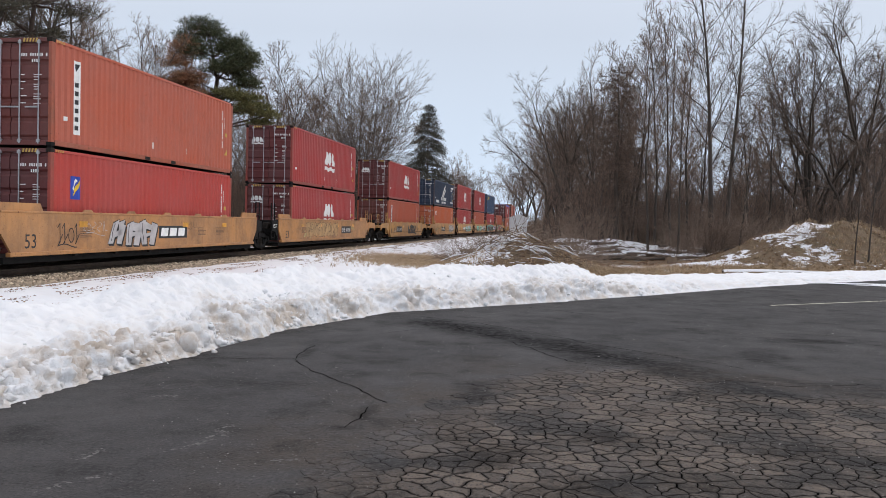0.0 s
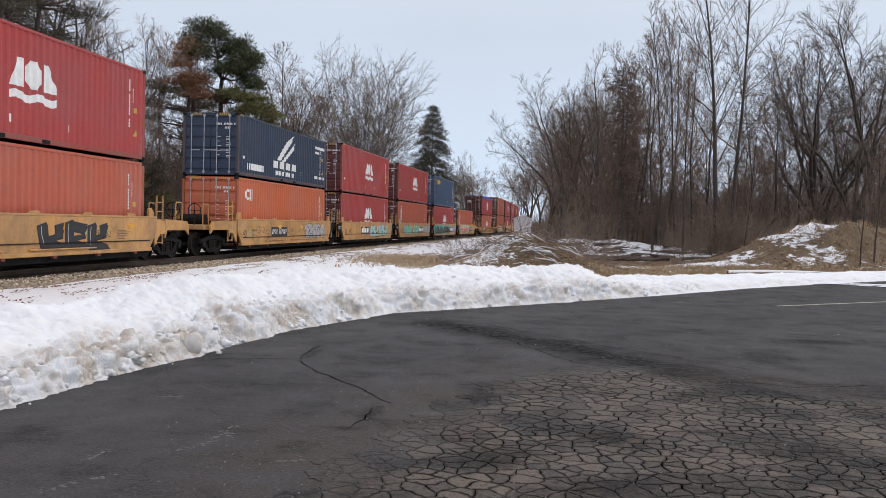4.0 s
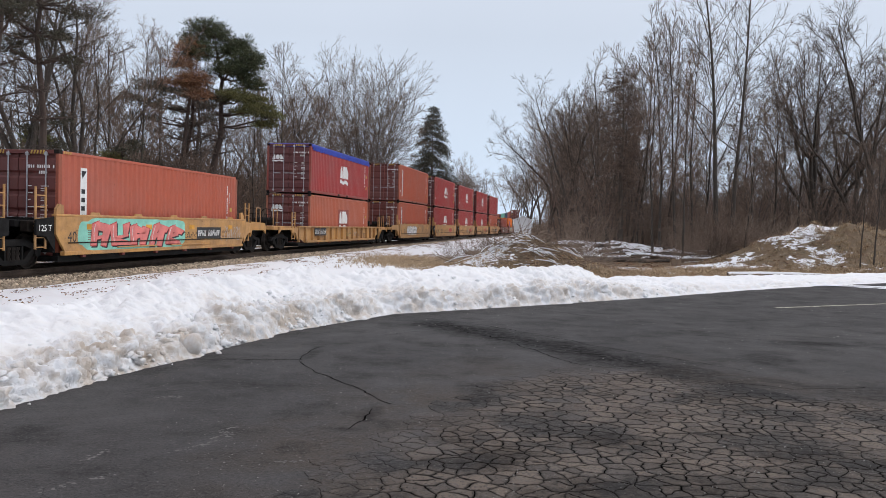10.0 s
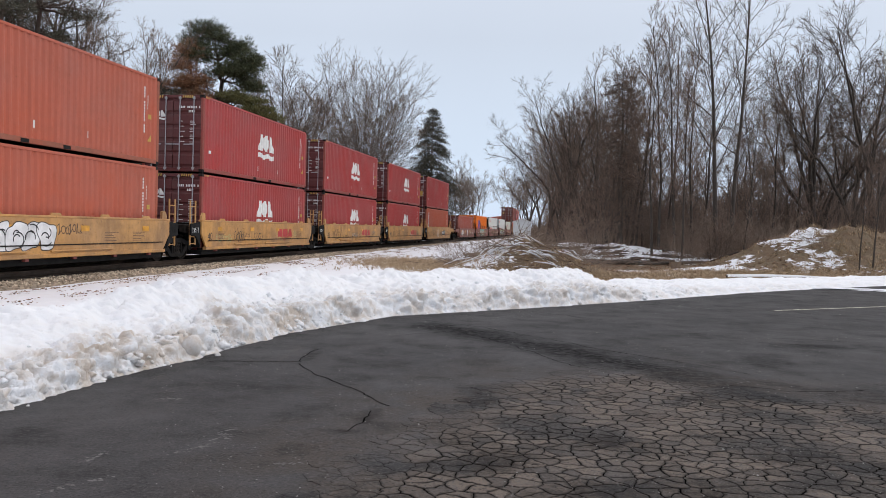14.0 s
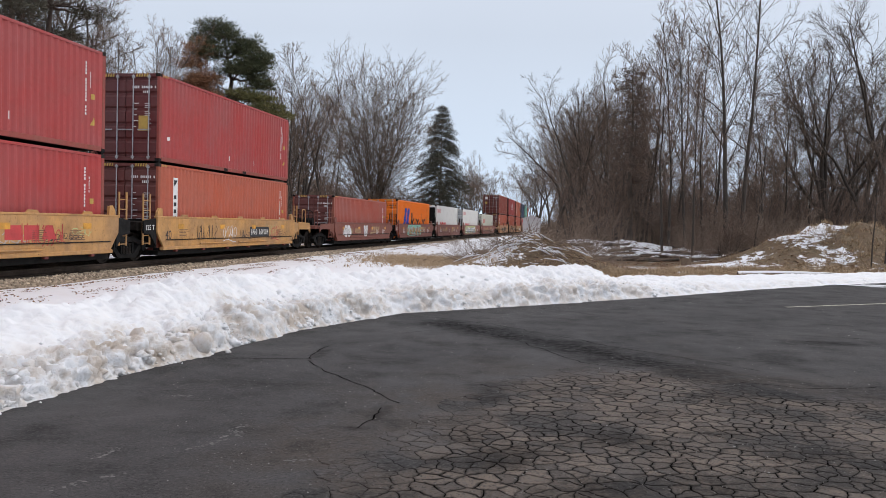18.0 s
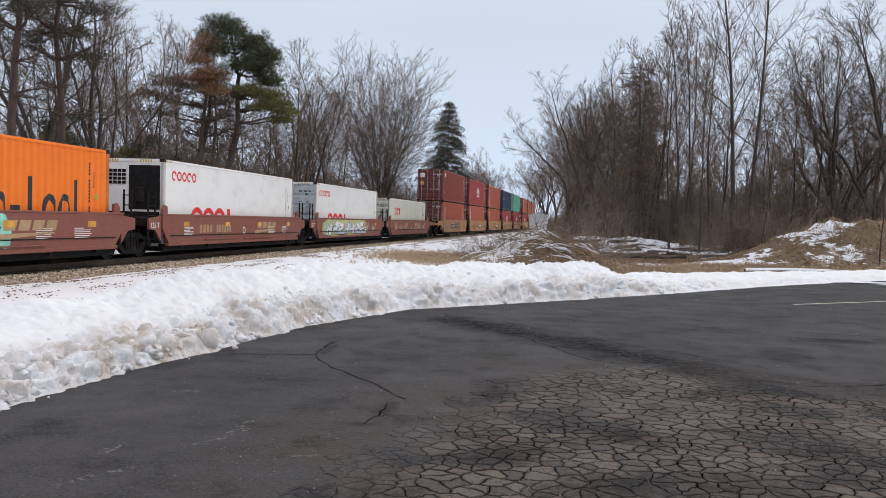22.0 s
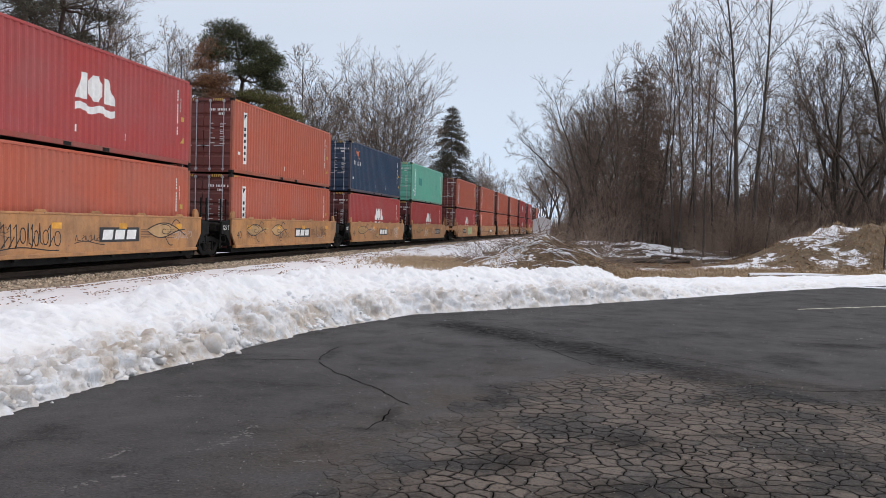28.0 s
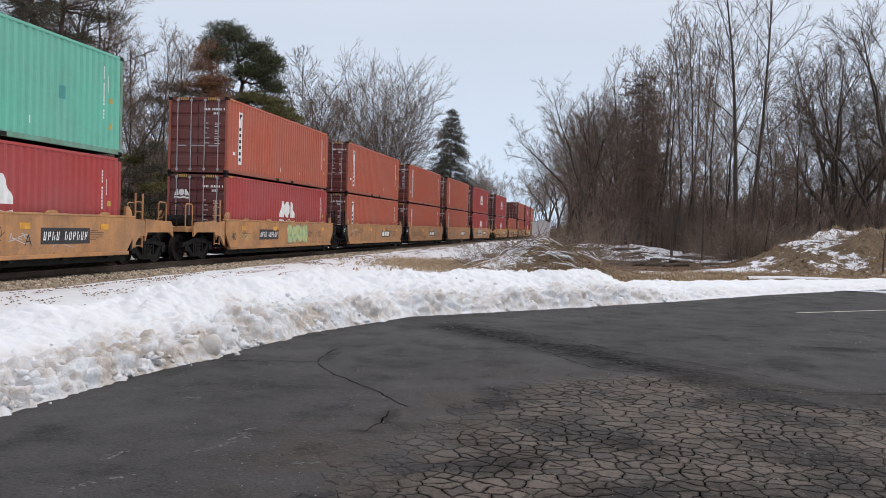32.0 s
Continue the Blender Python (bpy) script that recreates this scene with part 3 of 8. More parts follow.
# ploughed bank along the edge of the lot
bank = Geo()
grit = []
U = np.concatenate([np.arange(0.0, 13.0, 0.2), np.arange(13.0, 22.0, 0.026), np.arange(22.0, 34.0, 0.042), np.arange(34.0, 60.0, 0.13)])
W = [0.0, 0.02] + [0.045 + 0.028 * i for i in range(40)] + [1.17 + 0.06 * i for i in range(15)] + [2.1, 2.2, 2.35, 2.5, 2.7, 3.0, 3.3, 3.7]
for u in U:
    ex, ey, nx, ny = edge_at(float(u))
    h = lerp_table(CREST, u)
    for w in W:
        rim = 0.16 * noise.noise(Vector((u * 1.1, 0, 5))) + 0.08 * noise.noise(Vector((u * 3.7, 0, 9))) + 0.05 * noise.noise(Vector((u * 10.0, 0, 13)))
        o = w + rim * (1 - smooth(0, 1.5, w)) - 0.01
        rise = 0.55 * smooth(-0.02, 0.34 + 0.12 * noise.noise(Vector((u * 0.9, 1, 3))), w) + 0.45 * smooth(0.25, 1.7, w)
        fall = smooth(1.9, 3.6, w)
        p = Vector((ex + nx * o, ey + ny * o, 0))
        big = noise.noise(Vector((p.x * 0.9, p.y * 0.9, 11)))
        z = h * rise * (1 - fall) * (1 + 0.30 * big) - 0.25 * fall
        # broken chunks: rounded lumps with creases between them, at three sizes, and crumbs
        q3 = Vector((p.x, p.y, z)) + Vector((noise.noise(p * 4.0), noise.noise(p * 4.0 + Vector((7, 7, 7))), noise.noise(p * 4.0 + Vector((3, 9, 1))))) * 0.10
        f = noise.voronoi(q3 * 3.1)[0]
        chunk = 0.5 * min(1.0, (f[1] - f[0]) * 2.2) + 1.3 * (0.72 - min(1.0, f[0] * 1.25) ** 2)
        f = noise.voronoi(q3 * 8.5 + Vector((5, 2, 1)))[0]
        clod = 1.25 - 1.5 * min(1.0, f[0] * 1.35) ** 2
        f = noise.voronoi(q3 * 19.0 + Vector((1, 8, 4)))[0]
        knob = 0.8 - 1.2 * min(1.0, f[0] * 1.3) ** 2
        crumb = noise.noise(p * 17.0) + 0.7 * noise.noise(p * 37.0)
        rough = (0.55 + 0.45 * smooth(-0.25, 0.25, noise.noise(Vector((p.x * 0.7, p.y * 0.7, 17))))) * (1 - lerp_table([(17.5, 0.74), (20.5, 0.48)], u) * smooth(0.40, 0.85, w) * (1 - 0.35 * smooth(1.2, 1.6, w))) * min(1.0, h * 2.2) * lerp_table([(19, 1.1), (22, 1.0), (60, 0.75)], u)
        body = smooth(0.0, 0.16, w) * (1 - 0.8 * fall)
        disp = body * rough * (0.085 * (chunk - 0.55) + 0.075 * (clod - 0.5) + 0.040 * knob + 0.040 * crumb) + body * 0.05 * noise.noise(p * 3.3)
        front = 1 - smooth(0.1, 0.7, w)
        bank.v.append((p.x - nx * disp * front, p.y - ny * disp * front, max(z + disp * (1 - 0.4 * front), -0.30) if w > 0 else -0.015))
        grit.append(lerp_table([(17, 1.0), (20, 0.9), (23, 0.7), (60, 0.5)], u) * max(0.0, min(1.0, 1.1 * (1 - smooth(0.15, 1.0, w + 0.5 * noise.noise(Vector((p.x * 0.8, p.y * 0.8, 31))))) + 0.2 * (1 - smooth(0.8, 2.2, w)))) * min(1.0, h * 2.1 - 0.05))
nw = len(W)
for j in range(len(U) - 1):
    for i in range(nw - 1):
        a = j * nw + i
        bank.f.append((a, a + nw, a + nw + 1, a + 1))
bme = bank.mesh("snow_bank", BANK, True)
bme.attributes.new("grit", "FLOAT", "POINT").data.foreach_set("value", grit)
tagged(new("snow_bank", bme), "lumpy ploughed snow bank, white above and gritty at the foot", "snow bank", kind="structure")

# ---- railway ----
rail_road = thing("railway_track", "single railway track on stone ballast", "railway track", kind="structure")
bed = Geo()
prof = [(-3.3, -0.36), (-2.0, -0.06), (-1.5, -0.045), (1.45, -0.045), (1.9, -0.08), (2.65, -0.29), (3.3, -0.46)]
bs_ = list(np.arange(-30, 110, 1.0)) + list(np.arange(110, 660, 6.0))
for s in bs_:
    for o, z in prof:
        jig = 0.12 * noise.noise(Vector((s * 0.9, o, 3)))
        bed.v.append(tuple(track_point(s, o + jig * (abs(o) > 1.7), z + 0.02)))
for j in range(len(bs_) - 1):
    for i in range(len(prof) - 1):
        a = j * len(prof) + i
        bed.f.append((a, a + 1, a + len(prof) + 1, a + len(prof)))
part("ballast_bed", bed, BALLAST, rail_road, "tan and grey crushed stone", True)
for off in (-0.7525, 0.7525):
    g = Geo()
    sec = [(-0.07, -0.17), (0.07, -0.17), (0.07, -0.155), (0.012, -0.13), (0.012, -0.05), (0.037, -0.035), (0.037, 0.0), (-0.037, 0.0), (-0.037, -0.035), (-0.012, -0.05), (-0.012, -0.13), (-0.07, -0.155)]
    rs = list(np.arange(-30, 110, 3.0)) + list(np.arange(110, 660, 6.0))
    for s in rs:
        g.v += [tuple(track_point(s, off + a, RAIL + b)) for a, b in sec]
    k = len(sec)
    for j in range(len(rs) - 1):
        g.f += [(j * k + i, j * k + (i + 1) % k, (j + 1) * k + (i + 1) % k, (j + 1) * k + i) for i in range(k)]
    part("rail", g, STEEL, rail_road)
tie = Geo().box(-1.3, 1.3, -0.11, 0.11, -0.335, -0.165, 0.015).mesh("tie", TIE)
for i in range(200):
    s = 12 + i * 0.55
    ob = part("tie", tie, None, rail_road)
    ob.matrix_basis = track_pose(s + 0.03 * math.sin(i * 7.1))
rng = random.Random(5)
stones = Geo()
for i in range(16000):
    s = 14 + (rng.random() ** 1.7) * 85
    o = rng.choice((rng.uniform(1.2, 2.0), rng.uniform(1.8, 3.2), rng.uniform(2.2, 3.5), 3.0 + rng.random() ** 2 * 1.6))
    z = lerp_table(prof, o) + 0.02 if o < 2.65 else -0.24 - 0.06 * (o - 2.65)
    p = track_point(s, o, z + 0.01)
    r = rng.uniform(0.018, 0.045) * (1 + s / 90)
    n0 = len(stones.v)
    for dx, dy, dz in ((1, 0, 0), (-1, 0, 0), (0, 1, 0), (0, -1, 0), (0, 0, 1), (0, 0, -1)):
        stones.v.append((p.x + r * (dx + rng.uniform(-.35, .35)), p.y + r * (dy + rng.uniform(-.35, .35)), p.z + r * 0.8 * (dz + rng.uniform(-.3, .3))))
    stones.f += [tuple(n0 + q for q in t) for t in ((0, 2, 4), (2, 1, 4), (1, 3, 4), (3, 0, 4), (2, 0, 5), (1, 2, 5), (3, 1, 5), (0, 3, 5))]
solid("ballast_stones", stones, STONE, "loose crushed ballast stones beside the track", "gravel", kind="stuff")

# ---- train ----
def bits(name, g, material, parent, label=""):
    """Marks too small to pick apart, as one part."""
    return tagged(part(name, g, material, parent, label), kind="stuff")


LEN, WIDE = 12.192, 2.438
HALF = WIDE / 2
PITCH, DEEP = 0.2785, 0.044


def corrugation():
    """Break points (along, depth) of a corrugated side wall."""
    y, pts = 0.16, [(0.16, 0.0)]
    while y < LEN - 0.16 - PITCH:
        pts += [(y + 0.072, 0.0), (y + 0.140, DEEP), (y + 0.210, DEEP), (y + PITCH, 0.0)]
        y += PITCH
    return pts + [(LEN - 0.16, 0.0)]


CORR = corrugation()


def corr_depth(y):
    return lerp_table(CORR, y)


def wall_marks(polys, face, flat=False, lift=0.004):
    """Convex shapes (along, up) laid on the camera-side wall; they follow its corrugation."""
    g = Geo()
    cuts = [p[0] for p in CORR]
    for poly in polys:
        lo, hi = min(p[0] for p in poly), max(p[0] for p in poly)
        xs = [lo] + ([c for c in cuts if lo + 1e-4 < c < hi - 1e-4] if not flat else []) + [hi]
        for a, b in zip(xs, xs[1:]):
            out = list(poly)
            for lim, sgn in ((a, 1), (b, -1)):
                clipped = []
                for p, q in zip(out, out[1:] + out[:1]):
                    ip, iq = sgn * (p[0] - lim) >= -1e-9, sgn * (q[0] - lim) >= -1e-9
                    if ip:
                        clipped.append(p)
                    if ip != iq:
                        k = (lim - p[0]) / (q[0] - p[0])
                        clipped.append((lim, p[1] + (q[1] - p[1]) * k))
                out = clipped
                if len(out) < 3:
                    break
            if len(out) > 2:
                g.face([(face - (0 if flat else corr_depth(y)) + lift, y, z) for y, z in out])
    return g


def rect(y0, y1, z0, z1, lean=0.0):
    return [(y0, z0), (y1, z0), (y1 + lean, z1), (y0 + lean, z1)]


def ring_shape(cy, cz, r, t, a0=0, a1=360, n=14, sx=1.0):
    out = []
    for i in range(n):
        p, q = radians(a0 + (a1 - a0) * i / n), radians(a0 + (a1 - a0) * (i + 1) / n)
        out.append([(cy + sx * r * math.cos(p), cz + r * math.sin(p)), (cy + sx * r * math.cos(q), cz + r * math.sin(q)),
                    (cy + sx * (r - t) * math.cos(q), cz + (r - t) * math.sin(q)), (cy + sx * (r - t) * math.cos(p), cz + (r - t) * math.sin(p))])
    return out


def bar_rows(y0, z0, rows, w, h, gap, rng, vertical=False):
    """Plain bars that stand in for small lettering."""
    out = []
    for i in range(rows):
        if vertical:
            out.append(rect(y0, y0 + w, z0 - i * (h + gap), z0 - i * (h + gap) + h))
        else:
            k = rng.uniform(0.55, 1.0)
            out.append(rect(y0, y0 + w * k, z0 - i * (h + gap), z0 - i * (h + gap) + h))
    return out


def emblem(cy, z0, s):
    """White three-block emblem over a wavy band."""
    out = [[(cy - 1.30 * s, z0 + 0.52 * s), (cy - 0.52 * s, z0 + 0.52 * s), (cy - 0.62 * s, z0 + 1.52 * s), (cy - 0.92 * s, z0 + 1.52 * s)],
           [(cy - 0.46 * s, z0 + 0.78 * s), (cy - 0.24 * s, z0 + 0.52 * s), (cy + 0.22 * s, z0 + 0.52 * s), (cy + 0.42 * s, z0 + 0.78 * s), (cy + 0.42 * s, z0 + 1.26 * s), (cy + 0.22 * s, z0 + 1.52 * s), (cy - 0.24 * s, z0 + 1.52 * s), (cy - 0.46 * s, z0 + 1.26 * s)],
           [(cy + 0.52 * s, z0 + 0.52 * s), (cy + 1.30 * s, z0 + 0.52 * s), (cy + 1.30 * s, z0 + 0.76 * s), (cy + 0.80 * s, z0 + 1.52 * s), (cy + 0.52 * s, z0 + 1.52 * s)]]
    n = 18
    for i in range(n):
        a, b = cy + s * (-1.30 + 2.60 * i / n), cy + s * (-1.30 + 2.60 * (i + 1) / n)
        wa, wb = 0.07 * s * math.sin(i / n * 12.6), 0.07 * s * math.sin((i + 1) / n * 12.6)
        out.append([(a, z0 + 0.06 * s + wa), (b, z0 + 0.06 * s + wb), (b, z0 + 0.34 * s + wb), (a, z0 + 0.34 * s + wa)])
    return out


def wall_sheet(face, z0, z1, sign):
    g = Geo()
    for y, d in CORR:
        g.v += [(sign * (face - d), y, z0), (sign * (face - d), y, z1)]
    for i in range(len(CORR) - 1):
        g.f.append((2 * i, 2 * i + 2, 2 * i + 3, 2 * i + 1) if sign > 0 else (2 * i, 2 * i + 1, 2 * i + 3, 2 * i + 2))
    return g


PAINTS = {
    "rust": paint("rust_red_container", (0.455, 0.106, 0.057), wear=0.8, fade=0.2),
    "red": paint("red_container", (0.43, 0.050, 0.039), wear=0.6, fade=0.15),
    "maroon": paint("maroon_container", (0.385, 0.045, 0.045), wear=0.65, fade=0.24),
    "brown": paint("brown_container", (0.29, 0.062, 0.043), wear=0.5, fade=0.2),
    "dusty": paint("dusty_red_container", (0.39, 0.088, 0.060), wear=0.5, fade=0.3),
    "salmon": paint("faded_salmon_container", (0.48, 0.13, 0.07), wear=0.5, fade=0.2),
    "navy": paint("navy_container", (0.018, 0.036, 0.075), wear=0.45, fade=0.15),
    "blue": paint("blue_container", (0.043, 0.086, 0.170), wear=0.9, fade=0.2),
    "ink": paint("ink_blue_container", (0.010, 0.040, 0.092), wear=0.6, fade=0.15),
    "orange": paint("orange_red_container", (0.52, 0.125, 0.045), wear=0.35, fade=0.2),
    "tang": paint("bright_orange_container", (0.86, 0.205, 0.008), wear=0.25, fade=0.0),
    "green": paint("sea_green_container", (0.14, 0.49, 0.36), wear=0.5, fade=0.2, rust=(0.30, 0.14, 0.05)),
    "white": paint("white_reefer", (0.78, 0.78, 0.75), wear=0.25, fade=0.1, rust=(0.35, 0.28, 0.2)),
    "cream": paint("cream_container", (0.66, 0.66, 0.56), wear=0.5, fade=0.2),
}
FRAMES = {k: paint(k + "_frame_paint", tuple(x * 0.62 + y * 0.38 for x, y in zip(tuple(m.diffuse_color)[:3], (0.11, 0.055, 0.035))), wear=1.2, fade=0.2, stain=0.75) for k, m in PAINTS.items()}
# the red paints again, darkened: shade on the door ends put into their colour
SHADED_DOORS = {"rust": paint("shaded_rust_doors", (0.130, 0.026, 0.021), wear=0.8), "maroon": paint("shaded_maroon_doors", (0.105, 0.016, 0.017), wear=0.8)}
LOGO_RED = plain("emblem_red", (0.72, 0.03, 0.035), 0.5)
LOGO_BLUE = plain("emblem_blue", (0.02, 0.06, 0.42), 0.5)
LOGO_YELLOW = plain("emblem_yellow", (0.78, 0.50, 0.03), 0.5)
LOGO_ORANGE = plain("emblem_orange", (0.75, 0.22, 0.08), 0.5)
TARP = plain("blue_tarpaulin", (0.03, 0.06, 0.42), 0.55, 0, 0.25, 2, 12, 0.4)

LABELS = {
    "G": ("rust", 2.896, "rust-red corrugated steel container with white lettering strip"),
    "C": ("maroon", 2.896, "maroon corrugated steel container with white wave emblem"),
    "F": ("red", 2.896, "red corrugated steel container with small blue square emblem"),
    "N": ("navy", 2.591, "navy blue corrugated steel container with white lettering bars"),
    "O": ("orange", 2.896, "orange-red corrugated steel container with small white mark"),
    "B": ("blue", 2.896, "weathered blue corrugated steel container with yellow emblem"),
    "T": ("maroon", 2.591, "maroon open-top container under a bright blue tarpaulin"),
    "A": ("salmon", 2.591, "faded salmon corrugated container with white wave emblem"),
    "M": ("maroon", 2.896, "plain maroon corrugated container with yellow door placard"),
    "R": ("dusty", 2.591, "faded brownish-red corrugated steel container with scuffed doors"),
    "H": ("tang", 2.896, "bright orange corrugated container with blue slanted emblem"),
    "W": ("white", 2.896, "smooth white refrigerated container with red ring emblem"),
    "w": ("white", 2.896, "white refrigerated container, grey doors and red ring emblem"),
    "S": ("cream", 2.591, "cream corrugated steel container with red flower emblem"),
    "f": ("brown", 2.896, "reddish-brown corrugated container with yellow door placards"),
    "X": ("ink", 2.896, "ink-blue corrugated container with orange star emblem"),
    "D": ("green", 2.896, "sea-green corrugated container, rusty edges and white strip"),
}


def build_container(code):
    col, high, label = LABELS[code]
    body = PAINTS[col]
    # door ends of the red containers take the darker paint, with the shade painted in
    doorm = SHADED_DOORS["maroon"] if col in ("maroon", "red") else SHADED_DOORS["rust"] if col in ("rust", "salmon", "brown", "dusty") else body
    rng = random.Random(ord(code))
    root = thing("shipping_container", label, "container", "containers on the train")
    smoothwall = code in "Ww"
    face = HALF - 0.006
    top = high - 0.14 if code == "T" else high
    # side walls, end wall, roof
    for sign in (1, -1):
        if smoothwall:
            g = Geo().box(*sorted((sign * (face - 0.02), sign * (face - 0.07))), 0.12, LEN - 0.12, 0.16, top - 0.08)
        else:
            g = wall_sheet(face, 0.15, top - 0.09, sign)
        part("side_panel", g, body, root)
    g = Geo()
    n = 9
    for i in range(n):
        a = -HALF + 0.1 + (WIDE - 0.2) * i / n
        w = (WIDE - 0.2) / n
        g.prism([(a, LEN - 0.05), (a + w * 0.25, LEN - 0.05), (a + w * 0.5, LEN - 0.02), (a + w * 0.75, LEN - 0.02), (a + w, LEN - 0.05), (a + w, LEN - 0.09), (a, LEN - 0.09)], "z", 0.15, top - 0.1)
    part("end_wall", g, body, root)
    g = Geo().box(-HALF + 0.05, HALF - 0.05, 0.08, LEN - 0.08, top - 0.05, top - 0.02)
    for i in range(40):
        y = 0.35 + i * 0.29
        g.box(-HALF + 0.12, HALF - 0.12, y, y + 0.12, top - 0.02, top - 0.004)
    part("roof", g, body, root)
    # frame
    for sx in (1, -1):
        for y0, y1 in ((0, 0.15), (LEN - 0.15, LEN)):
            g = Geo().box(*sorted((sx * HALF, sx * (HALF - 0.10))), y0, y1, 0.10, high - 0.10, 0.012)
            part("corner_post", g, FRAMES[col], root)
            part("twist_lock", Geo().box(*sorted((sx * (HALF - 0.03), sx * (HALF - 0.13))), *((0.03, 0.15) if y0 == 0 else (LEN - 0.15, LEN - 0.03)), -0.052, 0.006), BLACK, root)
            for z0 in (0, high - 0.118):
                part("corner_casting", Geo().box(*sorted((sx * (HALF + 0.003), sx * (HALF - 0.16))), *((y0 - 0.003, y0 + 0.178) if y0 == 0 else (LEN - 0.178, LEN + 0.003)), z0, z0 + 0.118, 0.012), BLACK if z0 == 0 else GRIME, root)
        part("bottom_rail", Geo().box(*sorted((sx * HALF, sx * (HALF - 0.06))), 0.17, LEN - 0.17, 0.03, 0.17, 0.01), FRAMES[col], root)
        part("top_rail", Geo().box(*sorted((sx * HALF, sx * (HALF - 0.05))), 0.17, LEN - 0.17, high - 0.10, high - 0.02, 0.01), body, root)
    for k in (5.05, 6.85):
        part("fork_pocket", Geo().box(HALF - 0.03, HALF + 0.004, k, k + 0.34, 0.035, 0.14), BLACK, root)
    g = Geo().box(-HALF + 0.02, HALF - 0.02, 0.2, LEN - 0.2, 0.04, 0.10)
    part("underframe", g, GRIME, root)
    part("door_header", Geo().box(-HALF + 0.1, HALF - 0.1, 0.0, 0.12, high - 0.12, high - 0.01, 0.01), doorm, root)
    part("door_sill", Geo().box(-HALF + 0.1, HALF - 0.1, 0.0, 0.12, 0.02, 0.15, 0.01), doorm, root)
    for k in range(2):
        g = Geo()
        for i in range(5):
            a = (-0.82 if k == 0 else 0.38) + i * 0.09
            g.prism([(a, high - 0.12), (a + 0.045, high - 0.12), (a + 0.065, high - 0.02), (a + 0.02, high - 0.02)], "y", -0.006, 0.0)
        bits("hazard_stripe", g, HAZARD, root)
    bits("hazard_stripe", wall_marks([[(0.2 + i * 0.1, high - 0.10), (0.25 + i * 0.1, high - 0.10), (0.28 + i * 0.1, high - 0.03), (0.23 + i * 0.1, high - 0.03)] for i in range(4)], HALF, True, 0.004), HAZARD, root)
    # doors, or the cooling unit of the first reefer
    if code == "W":
        part("cooling_unit", Geo().box(-HALF + 0.1, HALF - 0.1, 0.02, 0.12, 0.16, high - 0.12, 0.01), body, root, "white cooling unit housing")
        part("fan_recess", Geo().box(-0.02, HALF - 0.13, -0.004, 0.03, 1.22, high - 0.22, 0.01), BLACK, root)
        part("compressor_bay", Geo().box(-HALF + 0.15, HALF - 0.15, -0.004, 0.03, 0.25, 1.15, 0.01), BLACK, root)
        g = Geo()
        for i in range(5):
            for j in range(4):
                g.box(-0.9 + i * 0.16, -0.78 + i * 0.16, -0.006, 0.03, 2.05 + j * 0.13, 2.15 + j * 0.13)
        bits("vent_grille", g, BLACK, root)
        part("control_box", Geo().box(0.25, 0.55, -0.05, 0.06, 1.45, 1.95, 0.02), GRIME, root)
        part("motor", Geo().rod((-0.5, 0.0, 0.7), (0.4, 0.0, 0.7), 0.2, 10), GRIME, root)
    else:
        for k in (-1, 1):
            x0, x1 = (-HALF + 0.11, -0.012) if k < 0 else (0.012, HALF - 0.11)
            zs = np.linspace(0.2, high - 0.17, 6)
            outline = [(0.10, 0.16), (0.068, 0.16)]
            for a, b in zip(zs, zs[1:]):
                outline += [(0.068, a + 0.04), (0.025, a + 0.10), (0.025, b - 0.10), (0.068, b - 0.04)]
            outline += [(0.068, high - 0.13), (0.10, high - 0.13)]
            g = Geo().prism(outline, "x", x0, x1)
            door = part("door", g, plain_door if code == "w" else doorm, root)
            for x in (x0 + 0.27, x1 - 0.27):
                bar = part("locking_bar", Geo().rod((x, 0.0, 0.06), (x, 0.0, high - 0.05), 0.019, 6), CHROME, door)
                hg = Geo().box(x - 0.05, x + 0.05, -0.02, 0.03, 0.10, 0.18).box(x - 0.05, x + 0.05, -0.02, 0.03, high - 0.16, high - 0.08)
                hg.box(x - 0.20 * k - 0.18, x - 0.20 * k + 0.18, -0.03, -0.005, 1.02, 1.06)
                bits("handle", hg, CHROME, door)
    # small lettering as bars
    marks = Geo()
    if code != "W":
        dm = [(0.24 + i * 0.066, high - 0.50, 0.042, 0.085) for i in range(13) if i not in (4, 11)] + [(0.62 + i * 0.066, high - 0.66, 0.042, 0.085) for i in range(4)]
        dm += [(0.30, high - 1.0 - i * 0.19, rng.uniform(0.08, 0.18), 0.024) for i in range(5)] + [(0.68, high - 1.0 - i * 0.065, rng.uniform(0.14, 0.24), 0.020) for i in range(14) if i % 4 != 3]
        for x, z, w, h in dm:
            marks.face([(x, 0.021, z), (x + w, 0.021, z), (x + w, 0.021, z + h), (x, 0.021, z + h)])
        bits("door_lettering", marks, DARKMARK if col in ("tang", "white", "cream") else WHITE, root)
    dark = col in ("tang", "white", "cream")
    lett = [r for i, r in enumerate(bar_rows(11.24, high - 0.50, 16, 0.034, 0.072, 0.022, rng, True)) if i not in (4, 12)] + bar_rows(11.48, high - 0.75, 5, 0.032, 0.072, 0.022, rng, True)
    lett += [rect(5.6, 5.67, 0.45, 0.65), rect(8.0, 8.07, 0.45, 0.65), rect(0.62, 0.74, 0.75, 0.87)]
    if code == "T":
        lett = lett[:12]
    bits("side_lettering", wall_marks(lett, face, smoothwall, 0.004 if not smoothwall else -0.012), DARKMARK if dark else WHITE, root)
